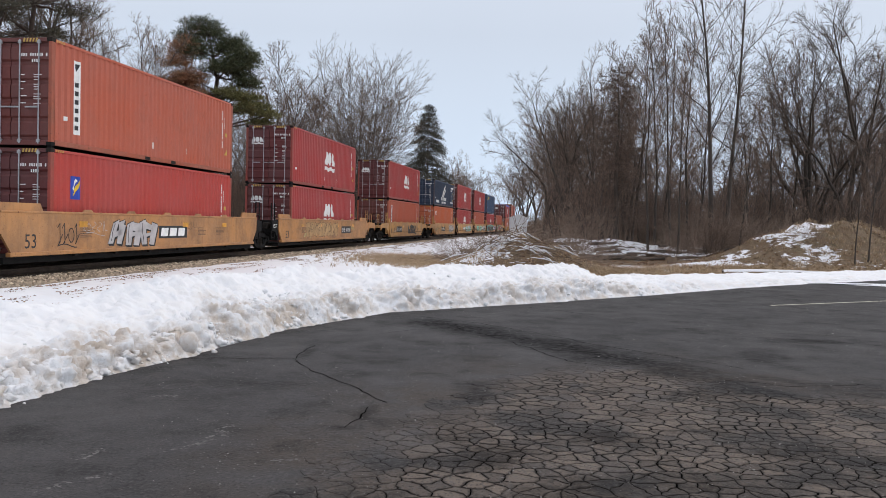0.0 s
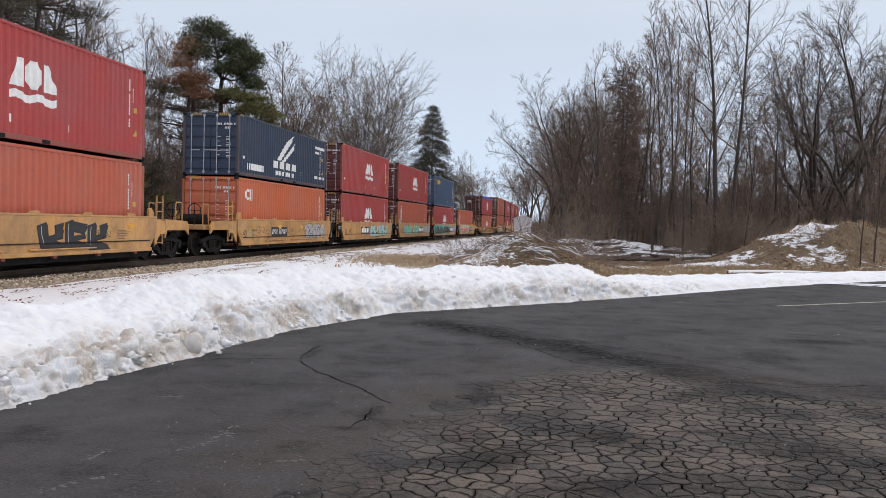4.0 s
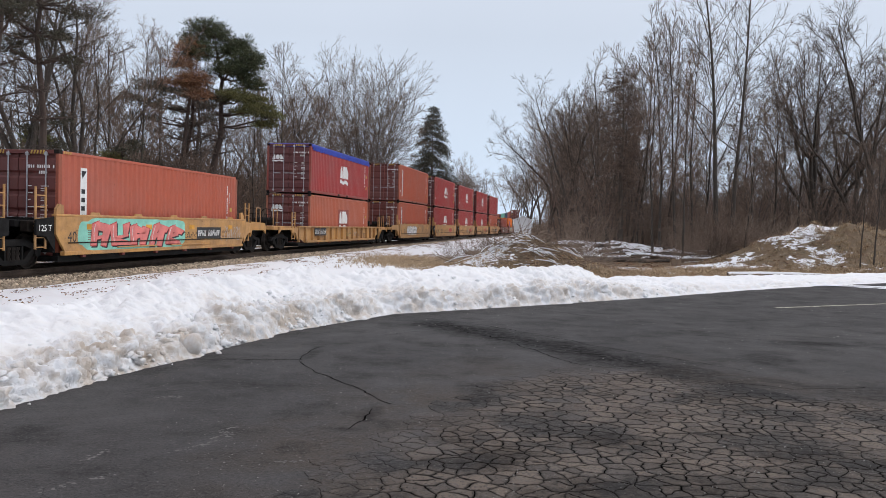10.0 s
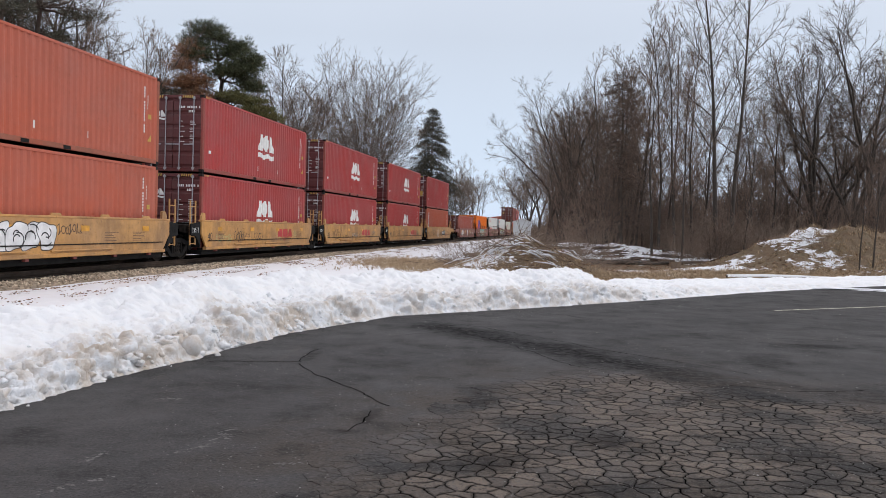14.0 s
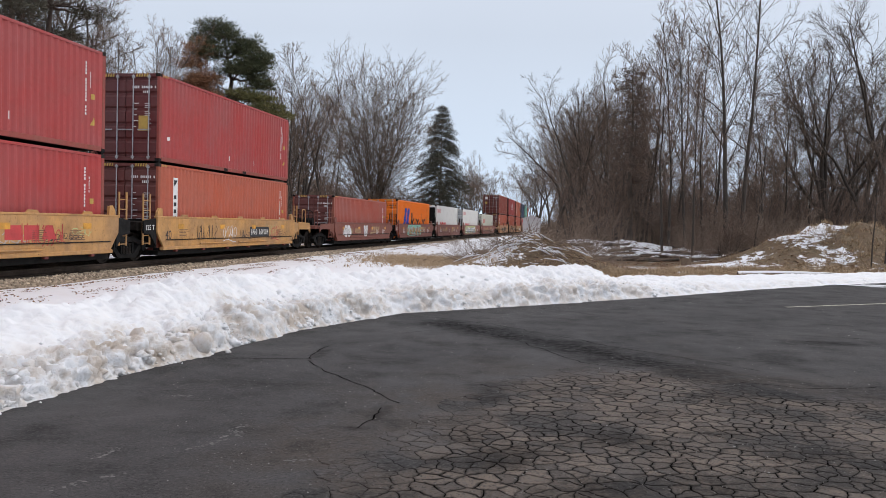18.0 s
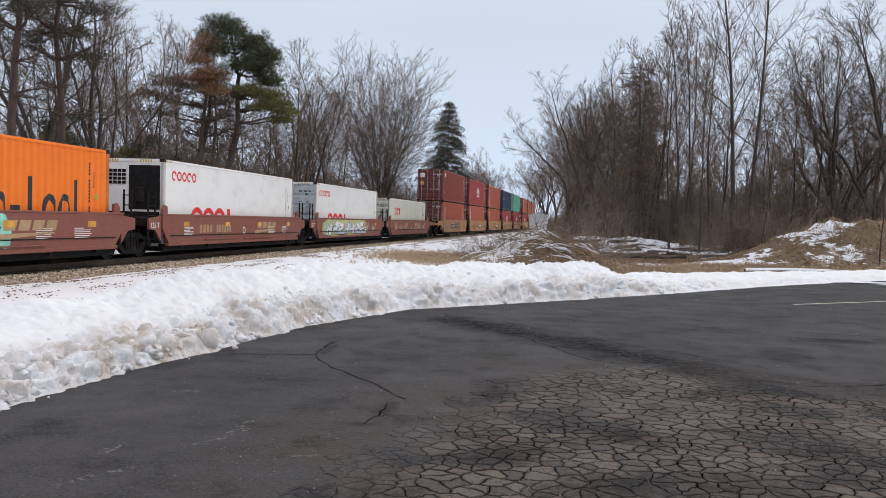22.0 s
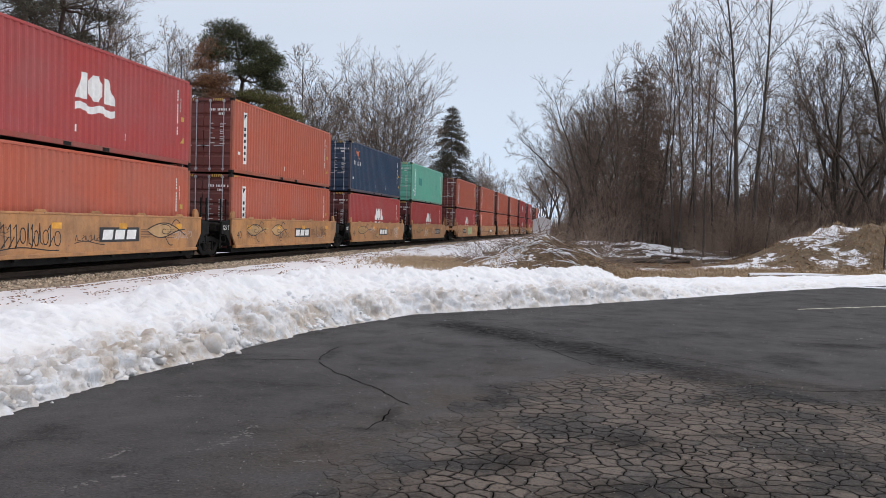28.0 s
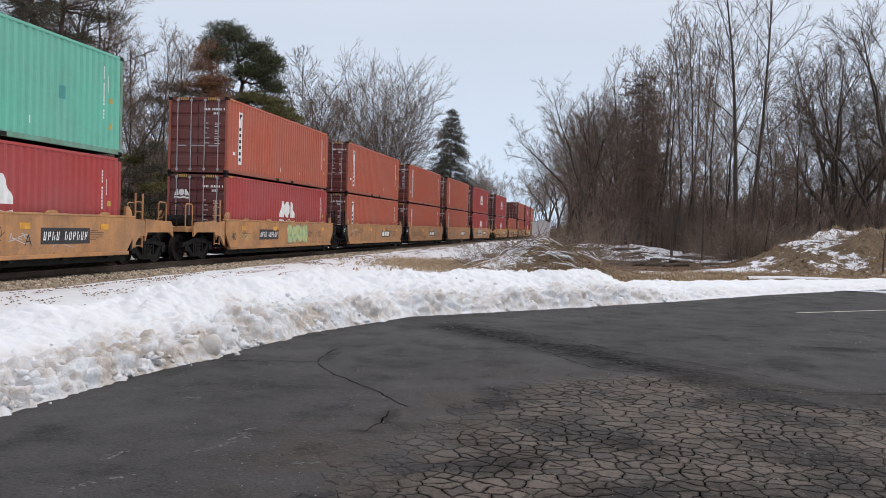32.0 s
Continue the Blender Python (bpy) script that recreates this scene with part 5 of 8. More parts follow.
def build_car(style, near, far, joint_near, joint_far, tags, seed, over=0.42):
    """One well-car unit, from `near` metres before the container to `far` metres past it."""
    rng = random.Random(seed)
    body = {"yellow": YELLOW, "tan": TAN, "oxide": OXIDE, "ribbed": YELLOW}[style]
    names = {"yellow": "yellow steel well car with spray-painted side sill", "tan": "faded tan steel well car with spray-painted side sill",
             "oxide": "oxide-brown steel well car with scuffed side sill", "ribbed": "yellow steel well car with ribbed side sill"}
    root = thing("well_car", names[style], "railway car", "cars of the train")
    top = {"yellow": 1.42, "tan": 1.46, "oxide": 1.36, "ribbed": 1.16}[style]
    y0, y1 = -over, LEN + over
    fx = 1.44                                     # outer face of the side sill
    for s in (1, -1):
        if style == "ribbed":
            g = Geo().prism([(y0 - 0.2, top), (y1 + 0.2, top), (y1 + 0.2, 0.78), (y1 - 1.3, 0.36), (y0 + 1.3, 0.36), (y0 - 0.2, 0.78)], "x", *sorted((s * (fx - 0.12), s * (fx - 0.16))))
        else:
            g = Geo().prism([(y0, top), (y1, top), (y1, 0.95), (y1 - 0.45, SILL_LOW), (y0 + 0.45, SILL_LOW), (y0, 0.95)], "x", *sorted((s * fx, s * (fx - 0.06))))
        side = part("side_sill", g, body, root)
        g = Geo().box(*sorted((s * (fx + 0.035), s * (fx - 0.12))), y0 + (0.35 if style != "ribbed" else 1.25), y1 - (0.35 if style != "ribbed" else 1.25), SILL_LOW - 0.06, SILL_LOW + 0.05, 0.015)
        part("bottom_chord", g, body, root)
        g = Geo().box(*sorted((s * (fx + 0.02), s * (fx - 0.14))), y0, y1, top - 0.005, top + 0.055, 0.012)
        part("top_chord", g, body, root)
    if style == "ribbed":
        k = 0
        y = y0
        while y < y1 + 0.1:
            part("rib", Geo().prism([(y, 0.40), (y + 0.09, 0.40), (y + 0.09, top), (y, top)], "x", fx - 0.12, fx + 0.005), body, root)
            y += 1.12
    for y in np.linspace(1.2, LEN - 1.4, 5) if style in ("yellow", "tan") else []:
        part("pull_tab", Geo().prism([(y, top + 0.05), (y + 0.55, top + 0.05), (y + 0.45, top + 0.13), (y + 0.1, top + 0.13)], "x", fx - 0.05, fx - 0.02), body, root)
    if style in ("yellow", "oxide"):
        for y in ((2.6, 5.0), (6.0, 9.0)):
            part("ledge", Geo().box(fx - 0.01, fx + 0.06, y[0], y[1], 0.52, 0.56, 0.01), body, root)
    for y in np.linspace(0.8, LEN - 1.0, 6):
        part("jacking_pad", Geo().box(fx - 0.08, fx + 0.02, y, y + 0.16, SILL_LOW - 0.13, SILL_LOW - 0.05, 0.01), RED_PAD if style in ("yellow", "ribbed") else BLACK, root)
    if over < 1:
        for s in (1, -1):
            for ya, yb in ((-0.34, 0.0), (LEN + 0.34, LEN)):
                k = 1 if yb > ya else -1
                part("corner_guide", Geo().prism([(ya, top + 0.05), (yb, top + 0.05), (yb - 0.02 * k, top + 0.30), (ya + 0.16 * k, top + 0.33), (ya + 0.03 * k, top + 0.2)], "x", *sorted((s * (fx - 0.05), s * (fx - 0.13)))), body, root)
    part("well_floor", Geo().box(-1.3, 1.3, y0 + 0.3, y1 - 0.3, 0.185, 0.34), BLACK, root)
    if style in ("yellow", "oxide"):
        part("brake_pipe", Geo().rod((fx + 0.035, y0 + 0.5, 0.70), (fx + 0.035, y1 - 0.5, 0.70), 0.016, 6), GRIME, root)
    if over > 1 and style == "tan":
        for ya, yb in ((y0, y0 + 1.7), (y1 - 1.7, y1)):
            part("raised_lip", Geo().prism([(ya, top + 0.05), (yb, top + 0.05), (yb - (0.12 if yb < 3 else 0.0), top + 0.25), (ya + (0.12 if yb > 3 else 0.0), top + 0.25)], "x", fx - 0.07, fx - 0.02), body, root)
    # reflectors
    for y in (1.0, 4.3, 7.4, 10.8) if style != "ribbed" else ():
        part("reflector", Geo().box(fx + 0.001, fx + 0.006, y, y + 0.40, top - 0.36, top - 0.20), REFLECT, root)
    # ends
    for end, dist, joint in ((0, near, joint_near), (1, far, joint_far)):
        def Y(d):
            return -d if end == 0 else LEN + d
        sgn = -1 if end == 0 else 1
        o = over
        # bulkhead and black bolster plates at the well's end
        part("bulkhead", Geo().box(-1.36, 1.36, *sorted((Y(o - 0.1), Y(o + 0.02))), 0.45, top - 0.05, 0.01), BLACK, root)
        for s in (1, -1):
            g = Geo().prism([(Y(o - 0.02), top - 0.02), (Y(o + 0.75), top - 0.10), (Y(o + 0.75), 0.92), (Y(o + 0.35), 0.88), (Y(o - 0.02), 0.50)], "x", *sorted((s * (fx - 0.05), s * (fx - 0.12))))
            part("end_plate", g, BLACK if joint and style != "oxide" else body, root)
        deck_top = top - 0.12 if joint else 1.20
        reach = min(dist - 0.25, 1.35) if joint else dist - 0.55
        if reach > o:
            part("end_deck", Geo().box(-1.2 if not joint else -0.9, 1.2 if not joint else 0.9, *sorted((Y(o), Y(reach))), deck_top - 0.18, deck_top, 0.02), BLACK if joint else body, root)
        part("centre_sill", Geo().box(-0.33, 0.33, *sorted((Y(o), Y(dist - 0.15))), 0.72, 0.98, 0.02), BLACK, root)
        # grab irons and ladder on the camera side
        for k in range(2):
            yy = Y(o + 0.25 + 0.42 * k)
            part("ladder_stile", Geo().rod((1.30, yy, 0.55), (1.30, yy, top + 0.75), 0.032, 6), body if not joint or style == "yellow" else BLACK, root)
        for z in (0.6, 0.85, 1.1, 1.35, 1.65, 1.95):
            if z < top + 0.7:
                part("rung", Geo().rod((1.30, Y(o + 0.25), z), (1.30, Y(o + 0.67), z), 0.016, 5), body if not joint or style == "yellow" else BLACK, root)
        if not joint:
            for s in (1, -1):
                g = Geo().prism([(Y(o + 0.7), top - 0.03), (Y(dist - 0.9), top - 0.08), (Y(dist - 0.75), 1.15), (Y(dist - 0.75), 0.86), (Y(dist - 1.0), 1.02), (Y(dist - 2.4), 1.02), (Y(max(o + 0.72, dist - 2.7)), 0.75), (Y(o + 0.7), 0.75)], "x", *sorted((s * 1.40, s * 1.34)))
                part("platform_side", g, body, root)
            part("coupler", Geo().box(-0.13, 0.13, *sorted((Y(dist - 0.3), Y(dist + 0.03))), 0.70, 0.94, 0.04), GRIME, root)
            part("brake_reservoir", Geo().rod((-0.5, Y(o + 1.0), deck_top + 0.22), (0.5, Y(o + 1.0), deck_top + 0.22), 0.2, 12), BLACK, root)
            g = Geo()
            hub = Vector((0.75, Y(dist - 0.72), deck_top + 0.55))
            rim = [hub + Vector((0.26 * math.cos(math.tau * i / 16), 0, 0.26 * math.sin(math.tau * i / 16))) for i in range(17)]
            tube_path(g, rim, [0.018] * 17, 5)
            for i in range(0, 16, 4):
                g.rod(hub, rim[i], 0.012, 5)
            g.rod(hub, hub - Vector((0, 0, 0.6)), 0.03, 6)
            part("brake_wheel", g, GRIME, root)
            for x in (-1.1, 1.1):
                g = Geo()
                tube_path(g, [Vector((x, Y(dist - a), deck_top + h)) for a, h in ((0.7, -0.1), (0.7, 0.74), (0.76, 0.8), (1.14, 0.8), (1.2, 0.74), (1.2, -0.1))], [0.022] * 6, 6)
                part("handrail", g, body, root)
            add_truck(root, Y(dist - 1.75))
        else:
            part("hose_bracket", Geo().box(0.9, 1.15, *sorted((Y(o + 0.3), Y(o + 0.75))), 1.0, 1.3, 0.03), GRIME, root)
            if end == 0:
                add_truck(root, Y(dist))
        if end == 0 and joint and style != "ribbed":
            ob = bits("capacity_mark", text_mesh("125 T", 0.24, WHITE), None, root, "white painted capacity mark")
            ob.matrix_basis = pose(fx - 0.046, -o - 0.68, top - 0.40, 90, 0, 90)
    # plates and painted marks on the camera side
    if style in ("yellow", "tan"):
        ob = part("bay_number", text_mesh("53" if over > 1 else "40", 0.52 if over > 1 else 0.42, DARKMARK), None, root, "dark stencilled bay number")
        ob.matrix_basis = pose(fx + 0.004, 0.1 if over < 1 else -1.4, 0.72 if over < 1 else 0.56, 90, 0, 90)
    py = rng.choice((3.6, 5.0, 7.2))
    if "plate" in tags or "panel" in tags:
        if "plate" in tags:
            py = tags["plate"]
        else:
            py = tags["panel"]
        part("number_panel", wall_marks([rect(py, py + 2.1, 0.72, 1.14)], fx, True, 0.004), DARKMARK, root, "black panel with white bars")
        ps = [r for i in range(11) if i != 4 for r in (rect(py + 0.10 + i * 0.175, py + 0.135 + i * 0.175, 0.82, 1.04, 0.03), rect(py + 0.175 + i * 0.175, py + 0.205 + i * 0.175, 0.82 + 0.08 * (i % 3 == 1), 1.04 - 0.08 * (i % 3 == 2), 0.03), rect(py + 0.13 + i * 0.175, py + 0.18 + i * 0.175, 0.82 + 0.095 * (i % 3), 0.85 + 0.095 * (i % 3), 0.005))] if "plate" in tags else \
             [rect(py + 0.14 + i * 0.62, py + 0.64 + i * 0.62, 0.79, 1.07, 0.06) for i in range(3)]
        bits("panel_lettering", wall_marks(ps, fx, True, 0.007), WHITE, root)
    if "letter" in tags:
        ch, ly = tags["letter"]
        ob = bits("car_letter", text_mesh(ch, 0.40, WHITE if style == "oxide" else DARKMARK), None, root, "stencilled car letter")
        ob.matrix_basis = pose(fx + 0.004, ly, 0.70, 90, 0, 90)
    if style == "oxide":
        p = [rect(2.2 + i * 0.27, 2.38 + i * 0.27, 0.78, 1.06) for i in range(4)] + [rect(3.55 + i * 0.22, 3.69 + i * 0.22, 0.78, 1.06) for i in range(6)]
        p += [rect(7.4 + i * 0.52, 7.82 + i * 0.52, 0.92, 1.18, 0.1) for i in range(4)] + [[(7.1, 0.70), (9.4, 0.84), (9.3, 0.88), (7.2, 0.84)]]
        bits("tan_lettering", wall_marks(p, fx, True, 0.004), TAN_MARK, root, "faded tan lettering bars and stroke")
    if style == "yellow" and "mark" in tags:
        bits("side_emblem", wall_marks([rect(7.6, 8.2, 0.80, 1.16), rect(8.3, 8.9, 0.80, 1.16), [(9.0, 0.80), (9.6, 0.80), (9.45, 1.16), (9.15, 1.16)]], fx, True, 0.004), TAGS["red"], root, "faded red block emblem")
    small = []
    for c in (1.05, 8.6, 10.2):
        small += [rect(c, c + rng.uniform(0.4, 0.8), top - 0.40 - i * 0.05, top - 0.382 - i * 0.05) for i in range(6)]
    bits("stencilled_data", wall_marks(small, fx, True, 0.004), WHITE if style == "oxide" else TAGS["brown"], root)
    for i, (kind, ya, yb, c1, c2) in enumerate(tags.get("paint", ())):
        z0, z1 = SILL_LOW + 0.06, top - 0.08
        if kind == "wild":
            fill, inner = wild(rng, ya, yb, z0 + 0.04, z1 - 0.02)
            if tags.get("back"):
                part("graffiti_background", wall_marks(cloud(rng, ya - 0.5, yb + 0.5, z0 - 0.02, z1 + 0.05), fx, True, 0.003), TAGS[tags["back"]], root, "sprayed background patch")
            bits("graffiti_shadow", wall_marks([[(y + 0.06, z - 0.05) for y, z in p] for p in grown(fill, 0.02)], fx, True, 0.005), TAGS["black"], root)
            bits("graffiti_shadow", wall_marks(grown(fill, 0.030), fx, True, 0.0075), TAGS[c2], root)
            bits("graffiti_piece", wall_marks(fill[::2], fx, True, 0.010), TAGS[c1], root, "sprayed angular shapes")
            bits("graffiti_piece", wall_marks(fill[1::2], fx, True, 0.0125), TAGS[tags.get("tint", c1)], root, "sprayed angular shapes")
            bits("graffiti_linework", wall_marks(inner, fx, True, 0.015), TAGS[tags.get("shine", "white")], root)
        elif kind == "doodle":
            fill, inner = doodle(ya, yb, z0 + 0.04, z1 + 0.02)
            bits("graffiti_piece", wall_marks(fill, fx, True, 0.004), TAGS[c1], root, "pale sprayed shape")
            bits("graffiti_linework", wall_marks(inner, fx, True, 0.007), TAGS[c2], root)
        elif kind == "outline":
            fill, inner = bubbles(rng, ya, yb, z0 + 0.10, z1 - 0.04, max(2, int((yb - ya) / 0.62)))
            for lift, odd in ((0.0045, 0), (0.0095, 1)):
                bits("graffiti_shadow", wall_marks(grown(fill[odd::2], 0.026), fx, True, lift), TAGS[c2], root)
                bits("graffiti_piece", wall_marks(fill[odd::2], fx, True, lift + 0.0025), TAGS[c1], root, "sprayed outlined shapes")
            bits("graffiti_linework", wall_marks(inner, fx, True, 0.0145), TAGS[c2], root)
        else:
            bits("graffiti_scrawl", wall_marks(scrawl(rng, ya, yb, z0 + 0.15, z1 - 0.15, 1, 0.014), fx, True, 0.0045), TAGS[c1], root, "thin hand-drawn scrawl")
    if style != "oxide":            # small faded tags along the sill
        for i in range(5):
            ya = rng.uniform(0.3, LEN - 1.6)
            zz = rng.uniform(0.62, top - 0.42)
            bits("graffiti_scrawl", wall_marks(scrawl(rng, ya, ya + rng.uniform(0.5, 1.5), zz, zz + rng.uniform(0.15, 0.34), 1, rng.uniform(0.006, 0.012)), fx, True, 0.0022), TAGS[rng.choice(("brown", "silver", "brown", "black", "lime"))], root, "faded thin scrawl")
    return root


# consist: place of the container's near end at the start, lower and upper container, car
END, JNT, J53, END53 = 3.65, 1.58, 3.66, 5.7
UNITS = [
    (22.50, "F", "G", "tan", J53, J53, True, True, 2.3, {"panel": 5.6, "shine": "black", "paint": [("wild", 2.4, 5.4, "silver", "black"), ("scrawl", 0.0, 0.9, "black", "")]}),
    (42.03, "C", "C", "tan", J53, END53, True, False, 2.3, {"plate": 8.4, "paint": [("outline", 1.8, 7.6, "buff", "brown")]}),
    (63.68, "G", "C", "yellow", END, END, False, False, 0.42, {"plate": 2.0, "shine": "silver", "paint": [("wild", 6.4, 9.6, "black", "black")]}),
    (83.37, "O", "N", "yellow", END, JNT, False, True, 0.42, {"plate": 3.4, "paint": [("outline", 8.2, 11.4, "silver", "black")]}),
    (98.69, "C", "C", "yellow", JNT, JNT, True, True, 0.42, {"panel": 3.8, "tint": "mint", "shine": "teal", "paint": [("wild", 6.0, 11.0, "sky", "sky")]}),
    (114.07, "G", "C", "yellow", JNT, JNT, True, True, 0.42, {"panel": 7.2, "paint": [("outline", 1.6, 4.2, "mint", "black"), ("outline", 5.0, 7.2, "mint", "black"), ("outline", 9.2, 12.0, "silver", "black")]}),
    (129.42, "C", "B", "yellow", JNT, JNT, True, True, 0.42, {"panel": 8.3, "back": "teal", "shine": "pink", "paint": [("wild", -0.2, 8.6, "black", "mint"), ("outline", 10.0, 12.2, "lilac", "black")]}),
    (144.94, "G", "", "yellow", JNT, END, True, False, 0.42, {"plate": 8.0, "back": "mint", "shine": "white", "paint": [("wild", 1.1, 6.6, "pink", "red"), ("scrawl", 10.4, 12.0, "silver", "")]}),
    (166.59, "A", "T", "ribbed", END53, END53, False, False, 2.3, {"plate": 0.2, "paint": []}),
    (187.95, "G", "G", "yellow", END, JNT, False, True, 0.42, {"plate": 3.2, "paint": [("outline", 2.4, 6.2, "white", "black")]}),
    (203.42, "C", "C", "yellow", JNT, JNT, True, True, 0.42, {"mark": 1, "letter": ("C", 5.2), "paint": [("scrawl", 2.6, 3.8, "black", ""), ("scrawl", 8.0, 9.4, "red", "")]}),
    (218.70, "C", "C", "yellow", JNT, JNT, True, True, 0.42, {"mark": 1, "letter": ("D", 5.2), "paint": [("scrawl", 1.6, 2.8, "black", ""), ("scrawl", 8.4, 9.8, "red", "")]}),
    (234.11, "C", "C", "yellow", JNT, JNT, True, True, 0.42, {"mark": 1, "letter": ("E", 5.2), "paint": [("scrawl", 2.2, 3.4, "black", ""), ("scrawl", 8.2, 9.9, "red", "")]}),
    (249.39, "G", "M", "yellow", JNT, END, True, False, 0.42, {"plate": 7.2, "letter": ("A", 6.4), "paint": [("scrawl", 2.4, 4.0, "black", ""), ("scrawl", 4.6, 5.8, "white", ""), ("scrawl", 9.6, 10.6, "red", "")]}),
    (268.81, "R", "", "oxide", END, JNT, False, True, 0.42, {"letter": ("B", 5.9), "paint": [("outline", 1.3, 2.6, "white", "silver"), ("outline", 5.6, 6.4, "white", "silver")]}),
    (284.28, "H", "", "oxide", JNT, JNT, True, True, 0.42, {"tint": "buff", "shine": "black", "back": "mint", "paint": [("wild", 3.0, 7.2, "silver", "black")]}),
    (299.56, "W", "", "oxide", JNT, JNT, True, True, 0.42, {"letter": ("D", 5.9), "paint": []}),
    (314.90, "w", "", "oxide", JNT, JNT, True, True, 0.42, {"letter": ("E", 5.9), "tint": "white", "back": "lime", "shine": "black", "paint": [("wild", 1.0, 8.4, "sky", "buff")]}),
    (330.10, "S", "", "oxide", JNT, END, True, False, 0.42, {"letter": ("A", 5.9), "paint": []}),
    (349.79, "G", "f", "tan", END, JNT, False, True, 0.42, {"plate": 3.3, "paint": [("outline", 5.6, 8.4, "brown", "silver")]}),
    (365.03, "G", "C", "tan", JNT, JNT, True, True, 0.42, {"panel": 6.4, "letter": ("C", 1.6), "paint": [("scrawl", 2.4, 4.6, "black", ""), ("doodle", 9.0, 11.4, "buff", "black")]}),
    (380.51, "G", "G", "tan", JNT, JNT, True, True, 0.42, {"panel": 6.4, "letter": ("D", 4.6), "paint": [("doodle", 1.0, 3.0, "buff", "black"), ("doodle", 3.6, 5.4, "buff", "black"), ("scrawl", 9.4, 11.0, "brown", "")]}),
    (396.15, "C", "X", "tan", JNT, JNT, True, True, 0.42, {"panel": 5.8, "letter": ("E", 4.5), "paint": [("doodle", 1.0, 3.8, "buff", "black"), ("scrawl", 4.9, 5.6, "black", ""), ("scrawl", 9.8, 10.8, "white", "")]}),
    (411.74, "C", "D", "tan", JNT, END, True, False, 0.42, {"plate": 8.2, "letter": ("A", 7.6), "paint": [("doodle", 1.2, 3.4, "buff", "black"), ("scrawl", 4.0, 5.2, "white", ""), ("scrawl", 5.6, 6.4, "brown", "")]}),
    (431.08, "C", "G", "tan", END, JNT, False, True, 0.42, {"plate": 2.8, "paint": [("outline", 6.0, 8.6, "lime", "teal")]}),
    (446.75, "G", "G", "tan", JNT, JNT, True, True, 0.42, {"panel": 7.0, "paint": []}),
    (462.04, "G", "G", "tan", JNT, JNT, True, True, 0.42, {"panel": 7.0, "paint": [("scrawl", 2.0, 4.0, "brown", "")]}),
    (477.34, "G", "G", "tan", JNT, JNT, True, True, 0.42, {"panel": 7.0, "paint": []}),
    (492.70, "C", "C", "tan", JNT, END, True, False, 0.42, {"panel": 7.0, "paint": [("outline", 3.0, 6.0, "silver", "black")]}),
    (512.10, "C", "C", "yellow", END, JNT, False, True, 0.42, {"panel": 7.0, "paint": []}),
    (527.50, "G", "", "yellow", JNT, JNT, True, True, 0.42, {"panel": 7.0, "paint": []}),
    (542.80, "G", "G", "yellow", JNT, JNT, True, True, 0.42, {"panel": 7.0, "paint": []}),
    (558.10, "C", "C", "yellow", JNT, JNT, True, True, 0.42, {"panel": 7.0, "paint": []}),
    (573.40, "G", "G", "yellow", JNT, END, True, False, 0.42, {"panel": 7.0, "paint": []}),
]
templates = {}
TRAIN = []      # (thing, place along the line, height above the rail)
for i, (s, low, upp, style, near, far, jn, jf, over, tags) in enumerate(UNITS):
    TRAIN.append((build_car(style, near, far, jn, jf, tags, 100 + i, over), s, 0.0))
    z = 0.32
    for code in (low, upp):
        if code:
            if code not in templates:
                templates[code] = build_container(code)
                ob = templates[code]
            else:
                ob = copy_thing(templates[code], Matrix())
            TRAIN.append((ob, s, z))
            z += LABELS[code][1] + 0.05

# ---- trees ----
def spike_path(g, pts, r):
    """A thin shoot: three sides that run together at the tip."""
    n0, last = len(g.v), len(pts) - 1
    for i, p in enumerate(pts[:-1]):
        d = (pts[i + 1] - p).normalized()
        u = d.cross(Vector((0.31, 0.95, 0.05))).normalized() * r * (1 - 0.45 * i / last)
        w = d.cross(u)
        g.v += [tuple(p + u), tuple(p - u * 0.5 + w * 0.87), tuple(p - u * 0.5 - w * 0.87)]
    g.v.append(tuple(pts[-1]))
    for i in range(last - 1):
        for j in range(3):
            a, b = n0 + i * 3 + j, n0 + i * 3 + (j + 1) % 3
            g.f.append((a, b, b + 3, a + 3))
    a = n0 + (last - 1) * 3
    g.f += [(a, a + 1, n0 + last * 3), (a + 1, a + 2, n0 + last * 3), (a + 2, a, n0 + last * 3)]


def clump(g, rng, p, size, n, blade):
    """A loose tuft of needles: thin triangles that point out from p."""
    for i in range(n):
        d = Vector((rng.gauss(0, 1), rng.gauss(0, 1), rng.gauss(0.25, 0.55))).normalized()
        c = p + Vector((d.x, d.y, d.z * 0.5)) * size * rng.uniform(0.05, 1.0)
        e = c + (d + Vector((0, 0, rng.uniform(-0.2, 0.5)))) * blade * rng.uniform(0.6, 1.2)
        s = d.orthogonal().normalized() * blade * 0.09
        s = Matrix.Rotation(rng.uniform(0, 6.28), 3, d) @ s
        g.face([c - s, c + s, e])


